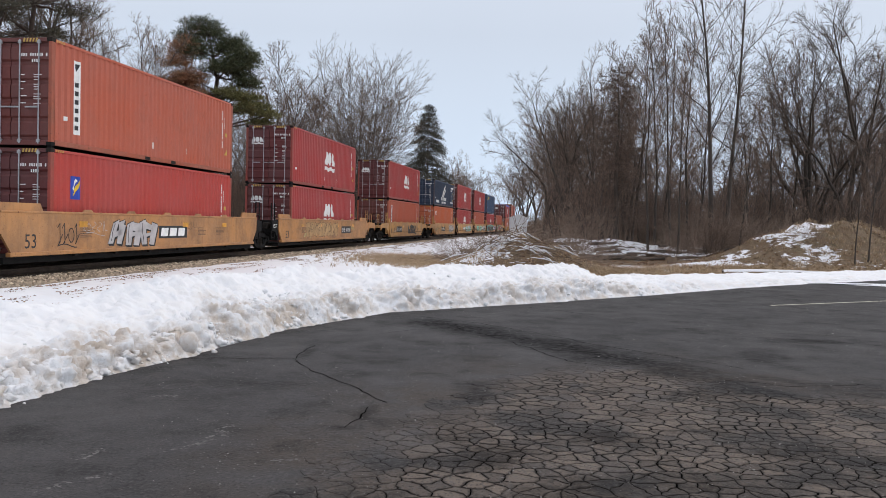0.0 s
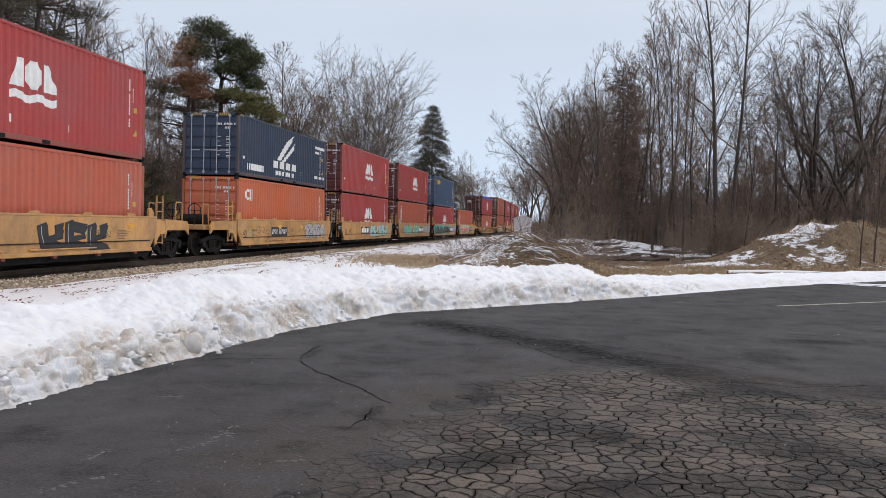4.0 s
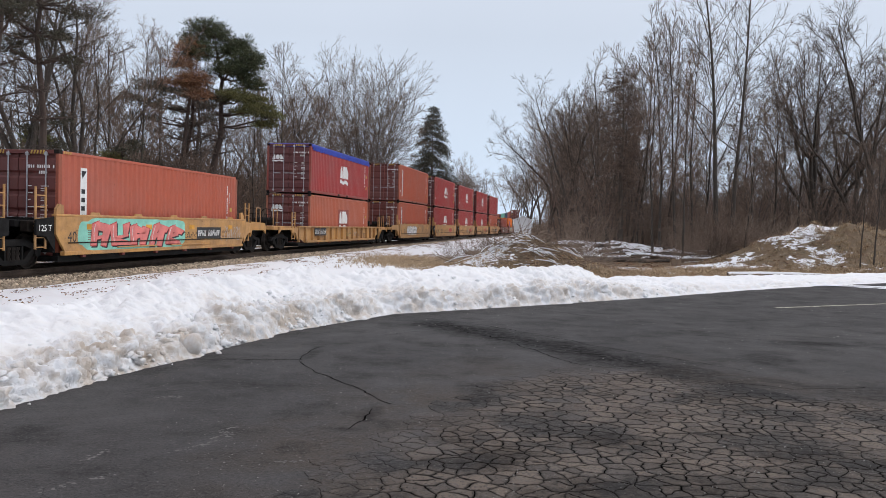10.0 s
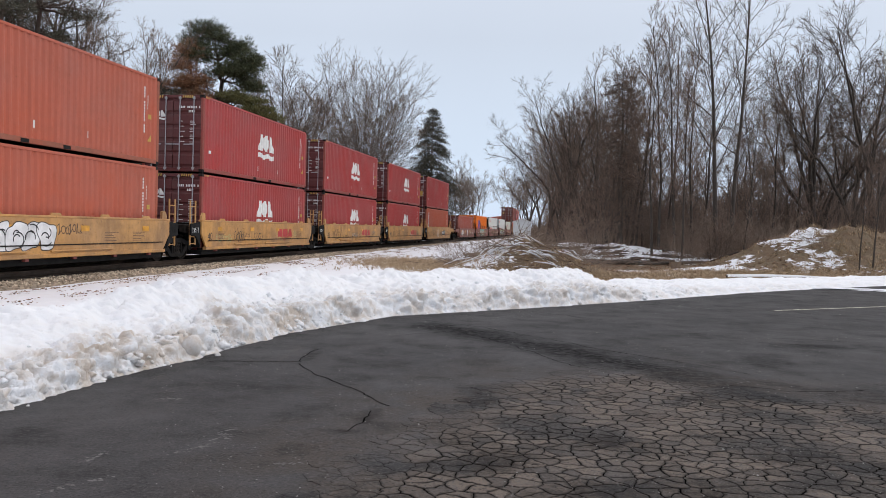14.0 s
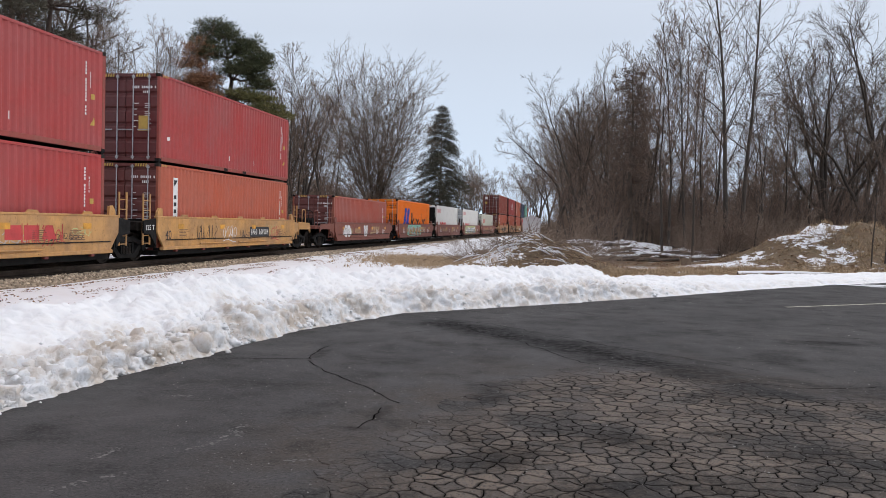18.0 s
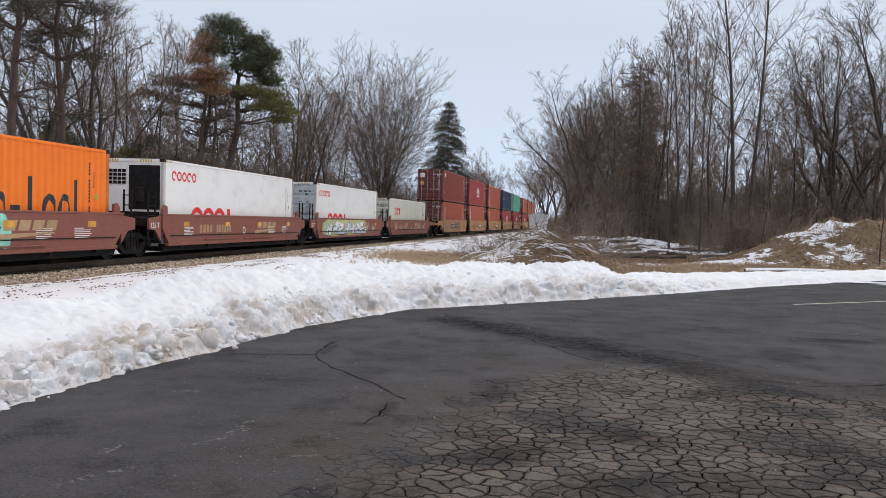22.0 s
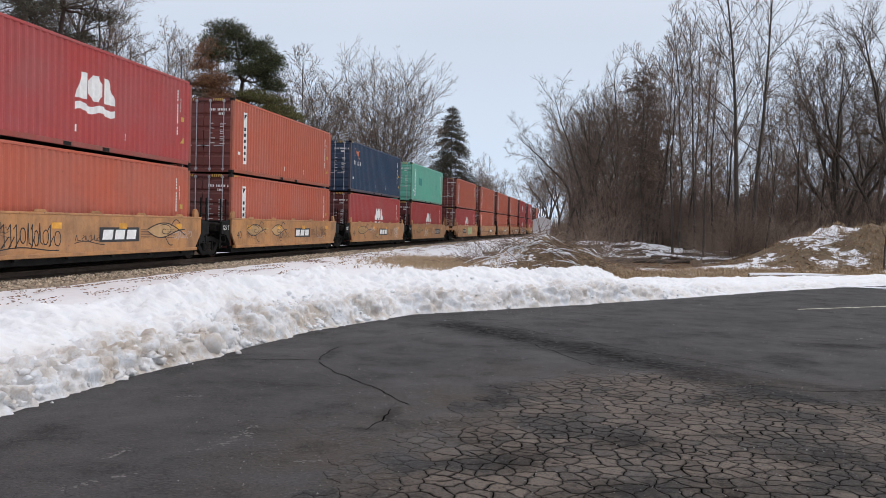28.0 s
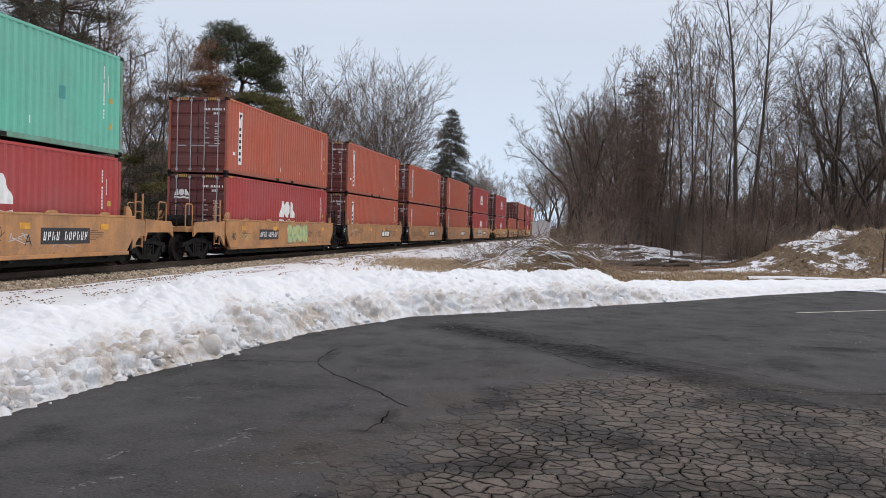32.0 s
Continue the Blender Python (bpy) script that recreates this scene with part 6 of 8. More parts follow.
def spruce_meshes(seed, height, spread, needle):
    rng = random.Random(seed)
    tr, cr = Geo(), Geo()
    tube_path(tr, [Vector((0, 0, z)) for z in np.linspace(-0.3, height, 8)], list(np.linspace(0.24, 0.02, 8)), 7)
    z = 1.2
    while z < height - 0.2:
        k = 1 - z / height
        ln = spread * (k ** 0.68) * rng.uniform(0.85, 1.12) + 0.12
        for i in range(10):
            a = rng.uniform(0, math.tau)
            l2 = ln * rng.uniform(0.65, 1.1)
            p0 = Vector((0, 0, z + rng.uniform(-0.15, 0.15)))
            pts = [p0 + Vector((math.cos(a) * l2 * t, math.sin(a) * l2 * t, l2 * (0.22 * t - 0.55 * t * t))) for t in (0, 0.35, 0.7, 1.0)]
            tube_path(tr, pts, [0.03, 0.022, 0.016, 0.008], 3)
            m = max(3, int(l2 * 5))
            for j in range(m):
                t = 0.2 + 0.8 * (j + rng.random()) / m
                f = min(2.999, t * 3)
                q = pts[int(f)].lerp(pts[int(f) + 1], f - int(f))
                clump(cr, rng, q, 0.42, 9 if spread > 3 else 2, 0.30)
        z += height * 0.022
    return tr.mesh("trunk", BARK_BROWN), cr.mesh("needles", needle)


def plant(kind, x, y, scale=1.0, turn=0.0, sink=0.0, wide=None):
    """Set a tree of a kind at a place; the meshes are shared among alike trees."""
    name, label, cat, meshes = kind
    root = thing(name, label, cat)
    w = wide or scale
    root.matrix_basis = pose(x, y, ground_height(x, y) - sink, 0, 0, turn)
    root.scale = (w, w, scale)
    for n, me in meshes:
        ob = part(n, me, None, root)
        if n == "branchwork":
            tagged(ob, kind="stuff")
    return root


def winter_tree(seed, H, r, bark, twig, stems=1, splay=0.0, fork=0.0, levels=5, segs=(10, 6, 3, 2, 1), wander=(0.05, 0.10, 0.13, 0.15, 0.2), lift=(0.02, 0.07, 0.07, 0.06, 0.05),
                kids=(20, 7, 6, 4), bare=(0.3, 0.2, 0.12, 0.1), angle=(42, 40, 40, 38), reach=0.3, ratio=(0.5, 0.5, 0.55), thin=(0.42, 0.5, 0.55, 0.6), least=(0.03, 0.016, 0.0115, 0.0085, 0.006), top=0.45, dome=0.20):
    """A leafless tree: one or more leaders, limbs on the leaders, boughs on the limbs, twigs on the boughs, all curving up to the light."""
    rng = random.Random(seed)
    wood, fine = Geo(), Geo()

    def shoot(p, d, ln, r, lv):
        n = segs[lv]
        pts, dirs, rads = [p], [d], [r]
        for i in range(n):
            w = wander[lv]
            d = (d + Vector((rng.gauss(0, w), rng.gauss(0, w), rng.gauss(0, w) + lift[lv]))).normalized()
            p = p + d * (ln / n)
            pts.append(p)
            dirs.append(d)
            rads.append(max(least[lv] * 0.7, r * (1 - 0.86 * ((i + 1) / n) ** 0.85)))
        if lv == levels - 1:
            side = d.cross(Vector((rng.uniform(-1, 1), rng.uniform(-1, 1), rng.uniform(-1, 1)))).normalized() * r
            fine.face([pts[0] - side, pts[0] + side, pts[-1]])
            return
        if lv < 2:
            tube_path(wood, pts, rads, (8, 5)[lv])
        else:
            spike_path(fine, pts, r)
        count = max(1, int(kids[lv] * rng.uniform(0.8, 1.2) + 0.5))
        roll = rng.uniform(0, 360)
        for i in range(count):
            t = bare[lv] + (1 - bare[lv]) * (i + rng.random()) / count
            f = min(n - 1e-3, t * n)
            a = int(f)
            q, rr, base = pts[a].lerp(pts[a + 1], f - a), rads[a] + (rads[a + 1] - rads[a]) * (f - a), dirs[a]
            roll += 137.5 + rng.uniform(-40, 40)
            ang = radians(rng.gauss(angle[lv] * (1.15 - 0.3 * t), 8))
            side = Matrix.Rotation(radians(roll), 3, base) @ base.orthogonal().normalized()
            nd = (base * math.cos(ang) + side * math.sin(ang)).normalized()
            if lv == 0:
                k = (t - bare[0]) / (1 - bare[0])
                l2 = H * reach * (1 - (1 - top) * k) * rng.uniform(0.65, 1.2) * min(1.0, 0.55 + 2.5 * k)
            else:
                l2 = ln * ratio[lv - 1] * (1.15 - 0.6 * t) * rng.uniform(0.6, 1.25)
            shoot(q, nd, l2, max(least[lv + 1], rr * thin[lv]), lv + 1)

    foot = Vector((0, 0, -0.3))
    if fork:
        crotch = Vector((rng.gauss(0, 0.15), rng.gauss(0, 0.15), H * fork))
        tube_path(wood, [foot, foot.lerp(crotch, 0.08), foot.lerp(crotch, 0.5) + Vector((rng.gauss(0, 0.08), rng.gauss(0, 0.08), 0)), crotch], [r * 1.35, r * 1.08, r * 0.98, r * 0.92], 9)
    for i in range(stems):
        a = math.tau * (i + rng.uniform(-0.3, 0.3)) / stems + seed
        lean = splay * (rng.uniform(0.25, 1.15) if stems > 1 else 1)
        d = Vector((math.cos(a) * lean, math.sin(a) * lean, 1)).normalized()
        p = crotch if fork else foot + Vector((math.cos(a), math.sin(a), 0)) * (min(0.6, 0.09 * stems) if stems > 1 else 0)
        shoot(p, d, H * (1 - fork) * rng.uniform(0.82, 1.02) * (1 - dome * lean / max(splay, 0.01)) if stems > 1 else H * (1 - fork) + 0.3, r * (0.68 if stems > 1 else 1), 0)
    return [("trunk", wood.mesh("trunk", bark, True)), ("crown", fine.mesh("crown", twig))]


K = {}
for i in range(4):
    K["slender%d" % i] = ("bare_tree", "slender leafless tree with straight dark trunk and fine twigs", "tree",
                          winter_tree(20 + i, 13.5, 0.10, BARK_DARK, TWIG_RED if i % 2 else TWIG, kids=(20, 6, 5, 5), bare=(0.28, 0.2, 0.12, 0.1), angle=(36, 32, 30, 28), reach=0.25, ratio=(0.56, 0.62, 0.72), wander=(0.035, 0.09, 0.12, 0.15, 0.2), lift=(0.015, 0.09, 0.08, 0.06, 0.05)))
for i in range(2):
    K["tall%d" % i] = ("bare_tree", "tall leafless tree with dark trunk and long ascending limbs", "tree",
                       winter_tree(34 + i, 16.5, 0.165, BARK_DARK, TWIG_DARK, kids=(19, 7, 5, 4), bare=(0.30, 0.18, 0.12, 0.1), angle=(46, 34, 30, 28), reach=0.38, ratio=(0.52, 0.6, 0.7), top=0.38, wander=(0.02, 0.06, 0.10, 0.13, 0.2), lift=(0.03, 0.07, 0.06, 0.05, 0.04), thin=(0.42, 0.5, 0.55, 0.6), least=(0.03, 0.020, 0.012, 0.009, 0.0065)))
for i in range(4):
    K["oak%d" % i] = ("bare_tree", "old leafless tree with forked crooked trunk and dense twigs", "tree",
                      winter_tree(40 + i, 16.0, 0.24, BARK_DARK, TWIG_DARK if i % 2 else TWIG, stems=4, splay=0.40, fork=0.10 + 0.08 * (i % 2), kids=(12, 6, 6, 5), bare=(0.28, 0.2, 0.12, 0.1), angle=(40, 40, 36, 34), reach=0.26, ratio=(0.55, 0.62, 0.7), top=0.6, wander=(0.11, 0.16, 0.18, 0.2, 0.2), lift=(0.03, 0.06, 0.08, 0.08, 0.05), thin=(0.42, 0.5, 0.55, 0.6), least=(0.03, 0.020, 0.012, 0.009, 0.006)))
K["vase"] = ("bare_tree", "large leafless tree with dense rounded fan of branches", "tree",
             winter_tree(60, 22.0, 0.135, BARK_BROWN, TWIG, stems=17, splay=0.50, dome=0.36, fork=0.10, segs=(10, 6, 3, 2, 1), kids=(22, 6, 4, 4), bare=(0.06, 0.12, 0.12, 0.1), angle=(40, 34, 30, 28), reach=0.27, top=0.62, ratio=(0.55, 0.6, 0.7), wander=(0.035, 0.06, 0.08, 0.12, 0.2), lift=(0.012, 0.045, 0.04, 0.04, 0.03), thin=(0.42, 0.5, 0.6, 0.6), least=(0.03, 0.020, 0.014, 0.011, 0.0085)))
for i in range(3):
    K["shrub%d" % i] = ("bare_shrub", "leafless bushy young growth with brown twigs", "shrub",
                        winter_tree(70 + i, 6.0, 0.045, BARK_BROWN, TWIG_RED, stems=9, splay=0.36, levels=4, segs=(7, 4, 2, 1), kids=(10, 6, 6), bare=(0.12, 0.1, 0.1), angle=(34, 32, 30), reach=0.34, ratio=(0.55, 0.65), wander=(0.06, 0.12, 0.15, 0.2), lift=(0.02, 0.05, 0.05, 0.04), least=(0.018, 0.012, 0.009, 0.0065)))
for i in range(3):
    K["thicket%d" % i] = ("bramble_shrub", "tangled leafless thicket with arching brown stems", "shrub",
                          winter_tree(80 + i, 3.8, 0.03, TWIG_PALE, TWIG_PALE, stems=14, splay=0.95, levels=4, segs=(8, 4, 2, 1), kids=(8, 5, 5), bare=(0.05, 0.1, 0.1), angle=(45, 45, 42), reach=0.36, ratio=(0.45, 0.5), wander=(0.12, 0.16, 0.18, 0.2), lift=(-0.05, 0.0, 0.02, 0.02), least=(0.014, 0.010, 0.008, 0.006)))
for i in range(3):
    K["far%d" % i] = ("bare_tree", "leafless woodland tree with grey-brown branches", "tree",
                      winter_tree(90 + i, 14.5, 0.15, BARK_DARK, TWIG, stems=1 + i, splay=0.16 * i, fork=0.12 * (i > 0), kids=(18 if i == 0 else 12, 6, 5, 3), bare=(0.26, 0.2, 0.12, 0.1), angle=(40, 34, 32, 30), reach=0.30, ratio=(0.55, 0.62, 0.72), wander=(0.06, 0.11, 0.13, 0.15, 0.2), least=(0.03, 0.019, 0.013, 0.010, 0.008)))


def pine_meshes(seed, stems, puffs, dead):
    """A pine with bare leaning stems; limbs run from the stems to flat puffs of needles. puffs: x, y, z, width, height and stem."""
    rng = random.Random(seed)
    wood, fine, gathered = Geo(), Geo(), {}
    lines = []
    for path, r in stems:
        pts = []
        for (a, b) in zip(path, path[1:]):
            pts += [Vector(a).lerp(Vector(b), k / 4) + Vector((rng.gauss(0, 0.05), rng.gauss(0, 0.05), 0)) for k in range(4)]
        pts.append(Vector(path[-1]))
        tube_path(wood, pts, [max(0.03, r * (1 - 0.8 * k / (len(pts) - 1))) for k in range(len(pts))], 8)
        lines.append(pts)

    def limb(end, pts, r, sag):
        near = [p for p in pts if p.z < end.z + 0.3] or pts[:1]
        p = min(near[2:] or near, key=lambda q: (q - end).length + 0.6 * abs(end.z - q.z - 0.6))
        ln = (end - p).length
        mid = p.lerp(end, 0.5) + Vector((rng.gauss(0, 0.08), rng.gauss(0, 0.08), sag)) * ln
        path = [p * (1 - t) ** 2 + mid * 2 * t * (1 - t) + end * t * t + Vector((rng.gauss(0, 0.03), rng.gauss(0, 0.03), rng.gauss(0, 0.03))) * (0 < t < 1) for t in np.linspace(0, 1, 7)]
        tube_path(wood, path, [max(0.012, r * (1 - 0.8 * k / 6)) for k in range(7)], 5)
        return path

    for x, y, z, w, h, which, col in puffs:
        c = Vector((x, y, z))
        limb(c, lines[which], 0.075, -0.06)
        g = gathered.setdefault(col, Geo())
        for i in range(int((22 + 34 * w * (0.5 + h)) * (0.4 if col is NEEDLES_THIN else 1))):
            a, q = rng.uniform(0, math.tau), rng.random() ** 0.5
            e = c + Vector((math.cos(a) * w * q, math.sin(a) * w * q, h * rng.gauss(0.1, 0.42) * (1.25 - q * 0.6)))
            spike_path(fine, [c.lerp(e, 0.15), c.lerp(e, 0.6) - Vector((0, 0, 0.05)), e], 0.016)
            clump(g, rng, e, 0.46, 34, 0.22)
    for which, z0, z1, n in dead:          # bare dead limbs below the crown, with broken twigs
        for i in range(n):
            a, z, ln = rng.uniform(0, math.tau), rng.uniform(z0, z1), rng.uniform(0.8, 2.6)
            p = min(lines[which], key=lambda q: abs(q.z - z))
            path = limb(p + Vector((math.cos(a) * ln, math.sin(a) * ln, rng.uniform(-0.3, 0.7))), lines[which], 0.045, 0.03)
            for j in range(9):
                q = path[rng.randrange(2, 7)]
                d = Vector((math.cos(a) + rng.gauss(0, 0.7), math.sin(a) + rng.gauss(0, 0.7), rng.gauss(0.2, 0.5))).normalized() * rng.uniform(0.3, 0.9)
                spike_path(fine, [q, q + d * 0.5 + Vector((0, 0, 0.04)), q + d], 0.013)
    return [("trunk", wood.mesh("trunk", BARK_PINE, True)), ("branchwork", fine.mesh("branchwork", BARK_BROWN))] + [("needles", g.mesh("needles", m)) for m, g in gathered.items()]


G, V, R, T = NEEDLES, NEEDLES_OLIVE, NEEDLES_RUST, NEEDLES_THIN
K["pine"] = ("pine_tree", "leaning pine, dark green crown and drooping yellow-green limb", "tree", pine_meshes(101,
             [([(-0.9, 0, -0.3), (-0.5, 0, 4.0), (0.2, 0, 7.2), (0.1, 0, 10.0), (-0.3, 0, 12.6)], 0.27), ([(-2.6, 0.6, -0.3), (-2.3, 0.5, 4.5), (-1.6, 0.3, 8.2), (-1.5, 0.2, 10.4)], 0.22)],
             [(-0.9, 0.0, 13.0, 1.0, 0.65, 0, G), (-0.1, -0.4, 12.6, 0.8, 0.6, 0, G), (-1.6, 0.3, 12.3, 0.8, 0.6, 0, G), (0.6, 0.4, 11.8, 1.0, 0.6, 0, G), (1.5, -0.3, 11.2, 0.9, 0.75, 0, G), (-0.9, -0.6, 11.5, 1.0, 0.6, 0, G),
              (1.6, 0.3, 10.2, 0.8, 0.6, 0, G), (0.6, -0.8, 10.4, 0.9, 0.5, 0, G), (0.9, 0.5, 9.2, 1.0, 0.45, 0, T), (-0.1, -0.6, 8.8, 0.9, 0.4, 0, T), (1.9, 0.0, 9.7, 0.7, 0.4, 0, G),
              (0.9, -0.5, 9.0, 1.0, 0.4, 0, V), (1.8, -0.6, 8.8, 1.0, 0.35, 0, V), (2.6, -0.6, 8.3, 0.9, 0.35, 0, V), (3.2, -0.6, 7.8, 0.7, 0.3, 0, V), (1.9, -0.3, 8.1, 0.9, 0.3, 0, V), (2.7, 0.0, 7.4, 0.6, 0.25, 0, V),
              (1.0, 0.2, 12.1, 0.9, 0.6, 0, G), (2.0, -0.2, 11.0, 0.8, 0.7, 0, G), (1.2, -0.7, 10.6, 0.9, 0.6, 0, G),
              (-1.3, 0.4, 10.2, 0.7, 0.45, 1, T)],
             [(0, 5.0, 10.0, 22), (1, 4.0, 9.5, 20)]))
K["rust"] = ("pine_tree", "dying pine with rust-brown and dull green needles", "tree", pine_meshes(105,
             [([(0.3, 0, -0.3), (0.5, 0, 4.5), (1.0, 0, 8.0), (1.0, 0, 11.4)], 0.22)],
             [(0.9, 0.0, 11.5, 0.7, 0.7, 0, R), (0.5, -0.3, 10.7, 0.7, 0.7, 0, R), (1.3, -0.4, 9.8, 0.9, 0.6, 0, R), (0.4, 0.0, 9.6, 1.0, 0.5, 0, R), (1.6, -0.3, 8.9, 0.8, 0.4, 0, R), (0.7, -0.4, 8.9, 1.0, 0.4, 0, T), (-0.4, 0.2, 9.2, 1.0, 0.5, 0, T),
              (-1.4, 0.0, 9.4, 1.0, 0.5, 0, T), (-2.1, -0.3, 8.6, 1.0, 0.4, 0, T), (-0.8, -0.4, 8.2, 1.1, 0.4, 0, T), (-1.8, 0.3, 7.6, 0.7, 0.3, 0, T)],
             [(0, 4.0, 8.5, 26)]))
K["pine_thin"] = ("pine_tree", "tall brown-barked pine with thin olive needle tufts", "tree", pine_meshes(103,
                  [([(0, 0, -0.3), (0.25, 0, 5.0), (-0.15, 0, 10.0), (0.3, 0, 15.5)], 0.22)],
                  [(1.2 * math.cos(i * 2.4) * (1 + 0.3 * (i % 3)), 1.2 * math.sin(i * 2.4), 9.0 + i * 0.42, 0.6 + 0.25 * (i % 2), 0.6, 0, T) for i in range(9)],
                  [(0, 3.0, 13.0, 70)]))
K["pine_low"] = ("pine_tree", "small shaded pine with dull green needles", "tree", pine_meshes(107,
                 [([(0, 0, -0.3), (0.1, 0, 3.0), (-0.1, 0, 6.5)], 0.12)],
                 [(0.9 * math.cos(i * 2.4) * (1.25 - i * 0.07), 0.9 * math.sin(i * 2.4), 2.2 + i * 0.40, 0.8 - i * 0.03, 0.4, 0, V if i % 4 == 0 else T) for i in range(11)],
                 [(0, 1.0, 5.0, 10)]))


def dead_spruce():
    """A dying spruce: uneven tiers of bare brown sprays with gaps."""
    rng = random.Random(9)
    tr, cr = Geo(), Geo()
    H = 12.0
    tube_path(tr, [Vector((0.1 * math.sin(z), 0, z)) for z in np.linspace(-0.3, H, 9)], list(np.linspace(0.2, 0.02, 9)), 7)
    for i in range(120):
        z = 1.0 + (H - 1.2) * (i / 120) ** 0.9
        a, l2 = rng.uniform(0, math.tau), (2.5 * (1 - z / H) ** 0.55 + 0.3) * rng.uniform(0.5, 1.15)
        p0 = Vector((0, 0, z))
        pts = [p0 + Vector((math.cos(a) * l2 * t, math.sin(a) * l2 * t, l2 * (0.12 * t - 0.32 * t * t))) + Vector((rng.gauss(0, 0.05), rng.gauss(0, 0.05), rng.gauss(0, 0.05))) * t for t in (0, 0.35, 0.7, 1.0)]
        tube_path(tr, pts, [0.03, 0.024, 0.017, 0.010], 3)
        for j in range(int(l2 * 16)):
            t = 0.2 + 0.8 * rng.random()
            f = min(2.999, t * 3)
            q = pts[int(f)].lerp(pts[int(f) + 1], f - int(f))
            d = Vector((math.cos(a) * 0.6 + rng.gauss(0, 0.6), math.sin(a) * 0.6 + rng.gauss(0, 0.6), rng.gauss(-0.05, 0.4))).normalized() * rng.uniform(0.2, 0.6)
            side = d.cross(Vector((rng.uniform(-1, 1), rng.uniform(-1, 1), rng.uniform(-1, 1)))).normalized() * 0.011
            cr.face([q - side, q + side, q + d])
            clump(cr, rng, q + d * 0.6, 0.17, 7, 0.17)
    return [("trunk", tr.mesh("trunk", BARK_BROWN)), ("needles", cr.mesh("needles", NEEDLES_BROWN))]


K["spruce_brown"] = ("spruce_tree", "dying spruce with gaps and brown needles", "tree", dead_spruce())
t, c = spruce_meshes(7, 17.0, 5.8, NEEDLES_DARK)
K["spruce"] = ("spruce_tree", "dark dense spruce with drooping branches", "tree", [("trunk", t), ("needles", c)])


def along(px, depth):
    """Ground point in the direction of a bearing (tenths of a degree off the middle) at a depth."""
    return math.tan(radians(px / 10.0)) * depth, depth


# woods beyond the track: the outstanding trees first. bearing, depth, kind, scale
OVER_TRACK = [(-57, 103, "vase", 1.13), (-12, 116, "spruce", 1.07), (-155, 53, "pine", 1.06), (-184, 52, "rust", 1.06), (-268, 39, "oak3", 1.0), (-232, 45, "far2", 1.02), (-262, 36, "pine_thin", 0.95),
              (-205, 46, "slender3", 0.92), (-285, 34, "pine_thin", 1.05), (-222, 47, "slender1", 0.86), (-256, 44, "slender0", 0.85), (-240, 50, "slender2", 0.92), (-193, 54, "slender1", 0.95), (-270, 41, "slender3", 0.8), (-212, 52, "far1", 1.0), (-160, 58, "slender0", 1.0), (-150, 66, "far2", 0.95), (-118, 66, "slender0", 1.08), (-104, 74, "oak3", 0.9), (-92, 82, "far0", 1.1), (-84, 92, "slender2", 0.95), (-110, 70, "far1", 1.15), (-99, 80, "slender3", 1.08), (-124, 72, "far2", 1.12), (-90, 96, "far1", 1.0),
              (-168, 60, "pine_thin", 0.85), (-130, 58, "slender1", 0.8), (-102, 86, "far2", 1.0), (-113, 78, "oak1", 0.78), (-215, 58, "far1", 0.85), (-275, 48, "slender3", 0.9), (-192, 66, "oak0", 0.9), (-238, 43, "oak2", 0.98)]
for i, (b, dp, k, sc) in enumerate(OVER_TRACK):
    x, y = along(b, dp)
    plant(K[k], x, y, sc, 0 if k in ("pine", "rust") else i * 67 % 360)
rng = random.Random(12)
made = 0
while made < 62:      # the woods behind them
    y = rng.uniform(34, 130)
    back = rng.uniform(11, 42)
    x = side_line(y)[0] - back
    if y < 34 + back * 0.2 or x / y < -0.62:
        continue
    if any(math.hypot(x - along(b, d)[0], y - along(b, d)[1]) < 2.5 for b, d, *_ in OVER_TRACK):
        continue
    if abs(math.degrees(math.atan2(x, y)) * 10 + 49) < 32 and y < 101:
        continue
    k = rng.choice(("far0", "far1", "far2", "slender0", "slender2", "far1", "shrub0"))
    big = min(1.0, 0.55 + 0.45 * (back / 30)) * (0.8 if y > 60 else 1.0)
    plant(K[k], x, y, big * rng.uniform(0.75, 1.0), rng.uniform(0, 360))
    made += 1
for i in range(20):   # close-set young trees and tall brush between them
    b, dp = -300 + i * 10 + rng.uniform(-3, 3), rng.uniform(58, 76)
    x, y = along(b, dp)
    if rail_distance(x, y) > -7:
        continue
    plant(K[rng.choice(("far0", "far1", "slender0", "slender1", "slender3", "shrub1"))], x, y, rng.uniform(0.62, 0.95), rng.uniform(0, 360))
    plant(K["shrub%d" % (i % 3)], x + rng.uniform(-2, 2), y + rng.uniform(-3, 3), rng.uniform(0.8, 1.3), rng.uniform(0, 360))
for b, dp, sc in ((-214, 44, 0.9), (-196, 47, 0.75), (-262, 40, 1.0)):
    x, y = along(b, dp)
    plant(K["pine_low"], x, y, sc, b)
for i in range(54):   # undergrowth along the far side of the track
    y = 30 + i * 1.75 + rng.uniform(-1, 1)
    x = side_line(y)[0] - rng.uniform(8, 24)
    plant(K[rng.choice(("shrub0", "shrub1", "shrub2", "thicket1"))], x, y, rng.uniform(0.7, 1.35), rng.uniform(0, 360))

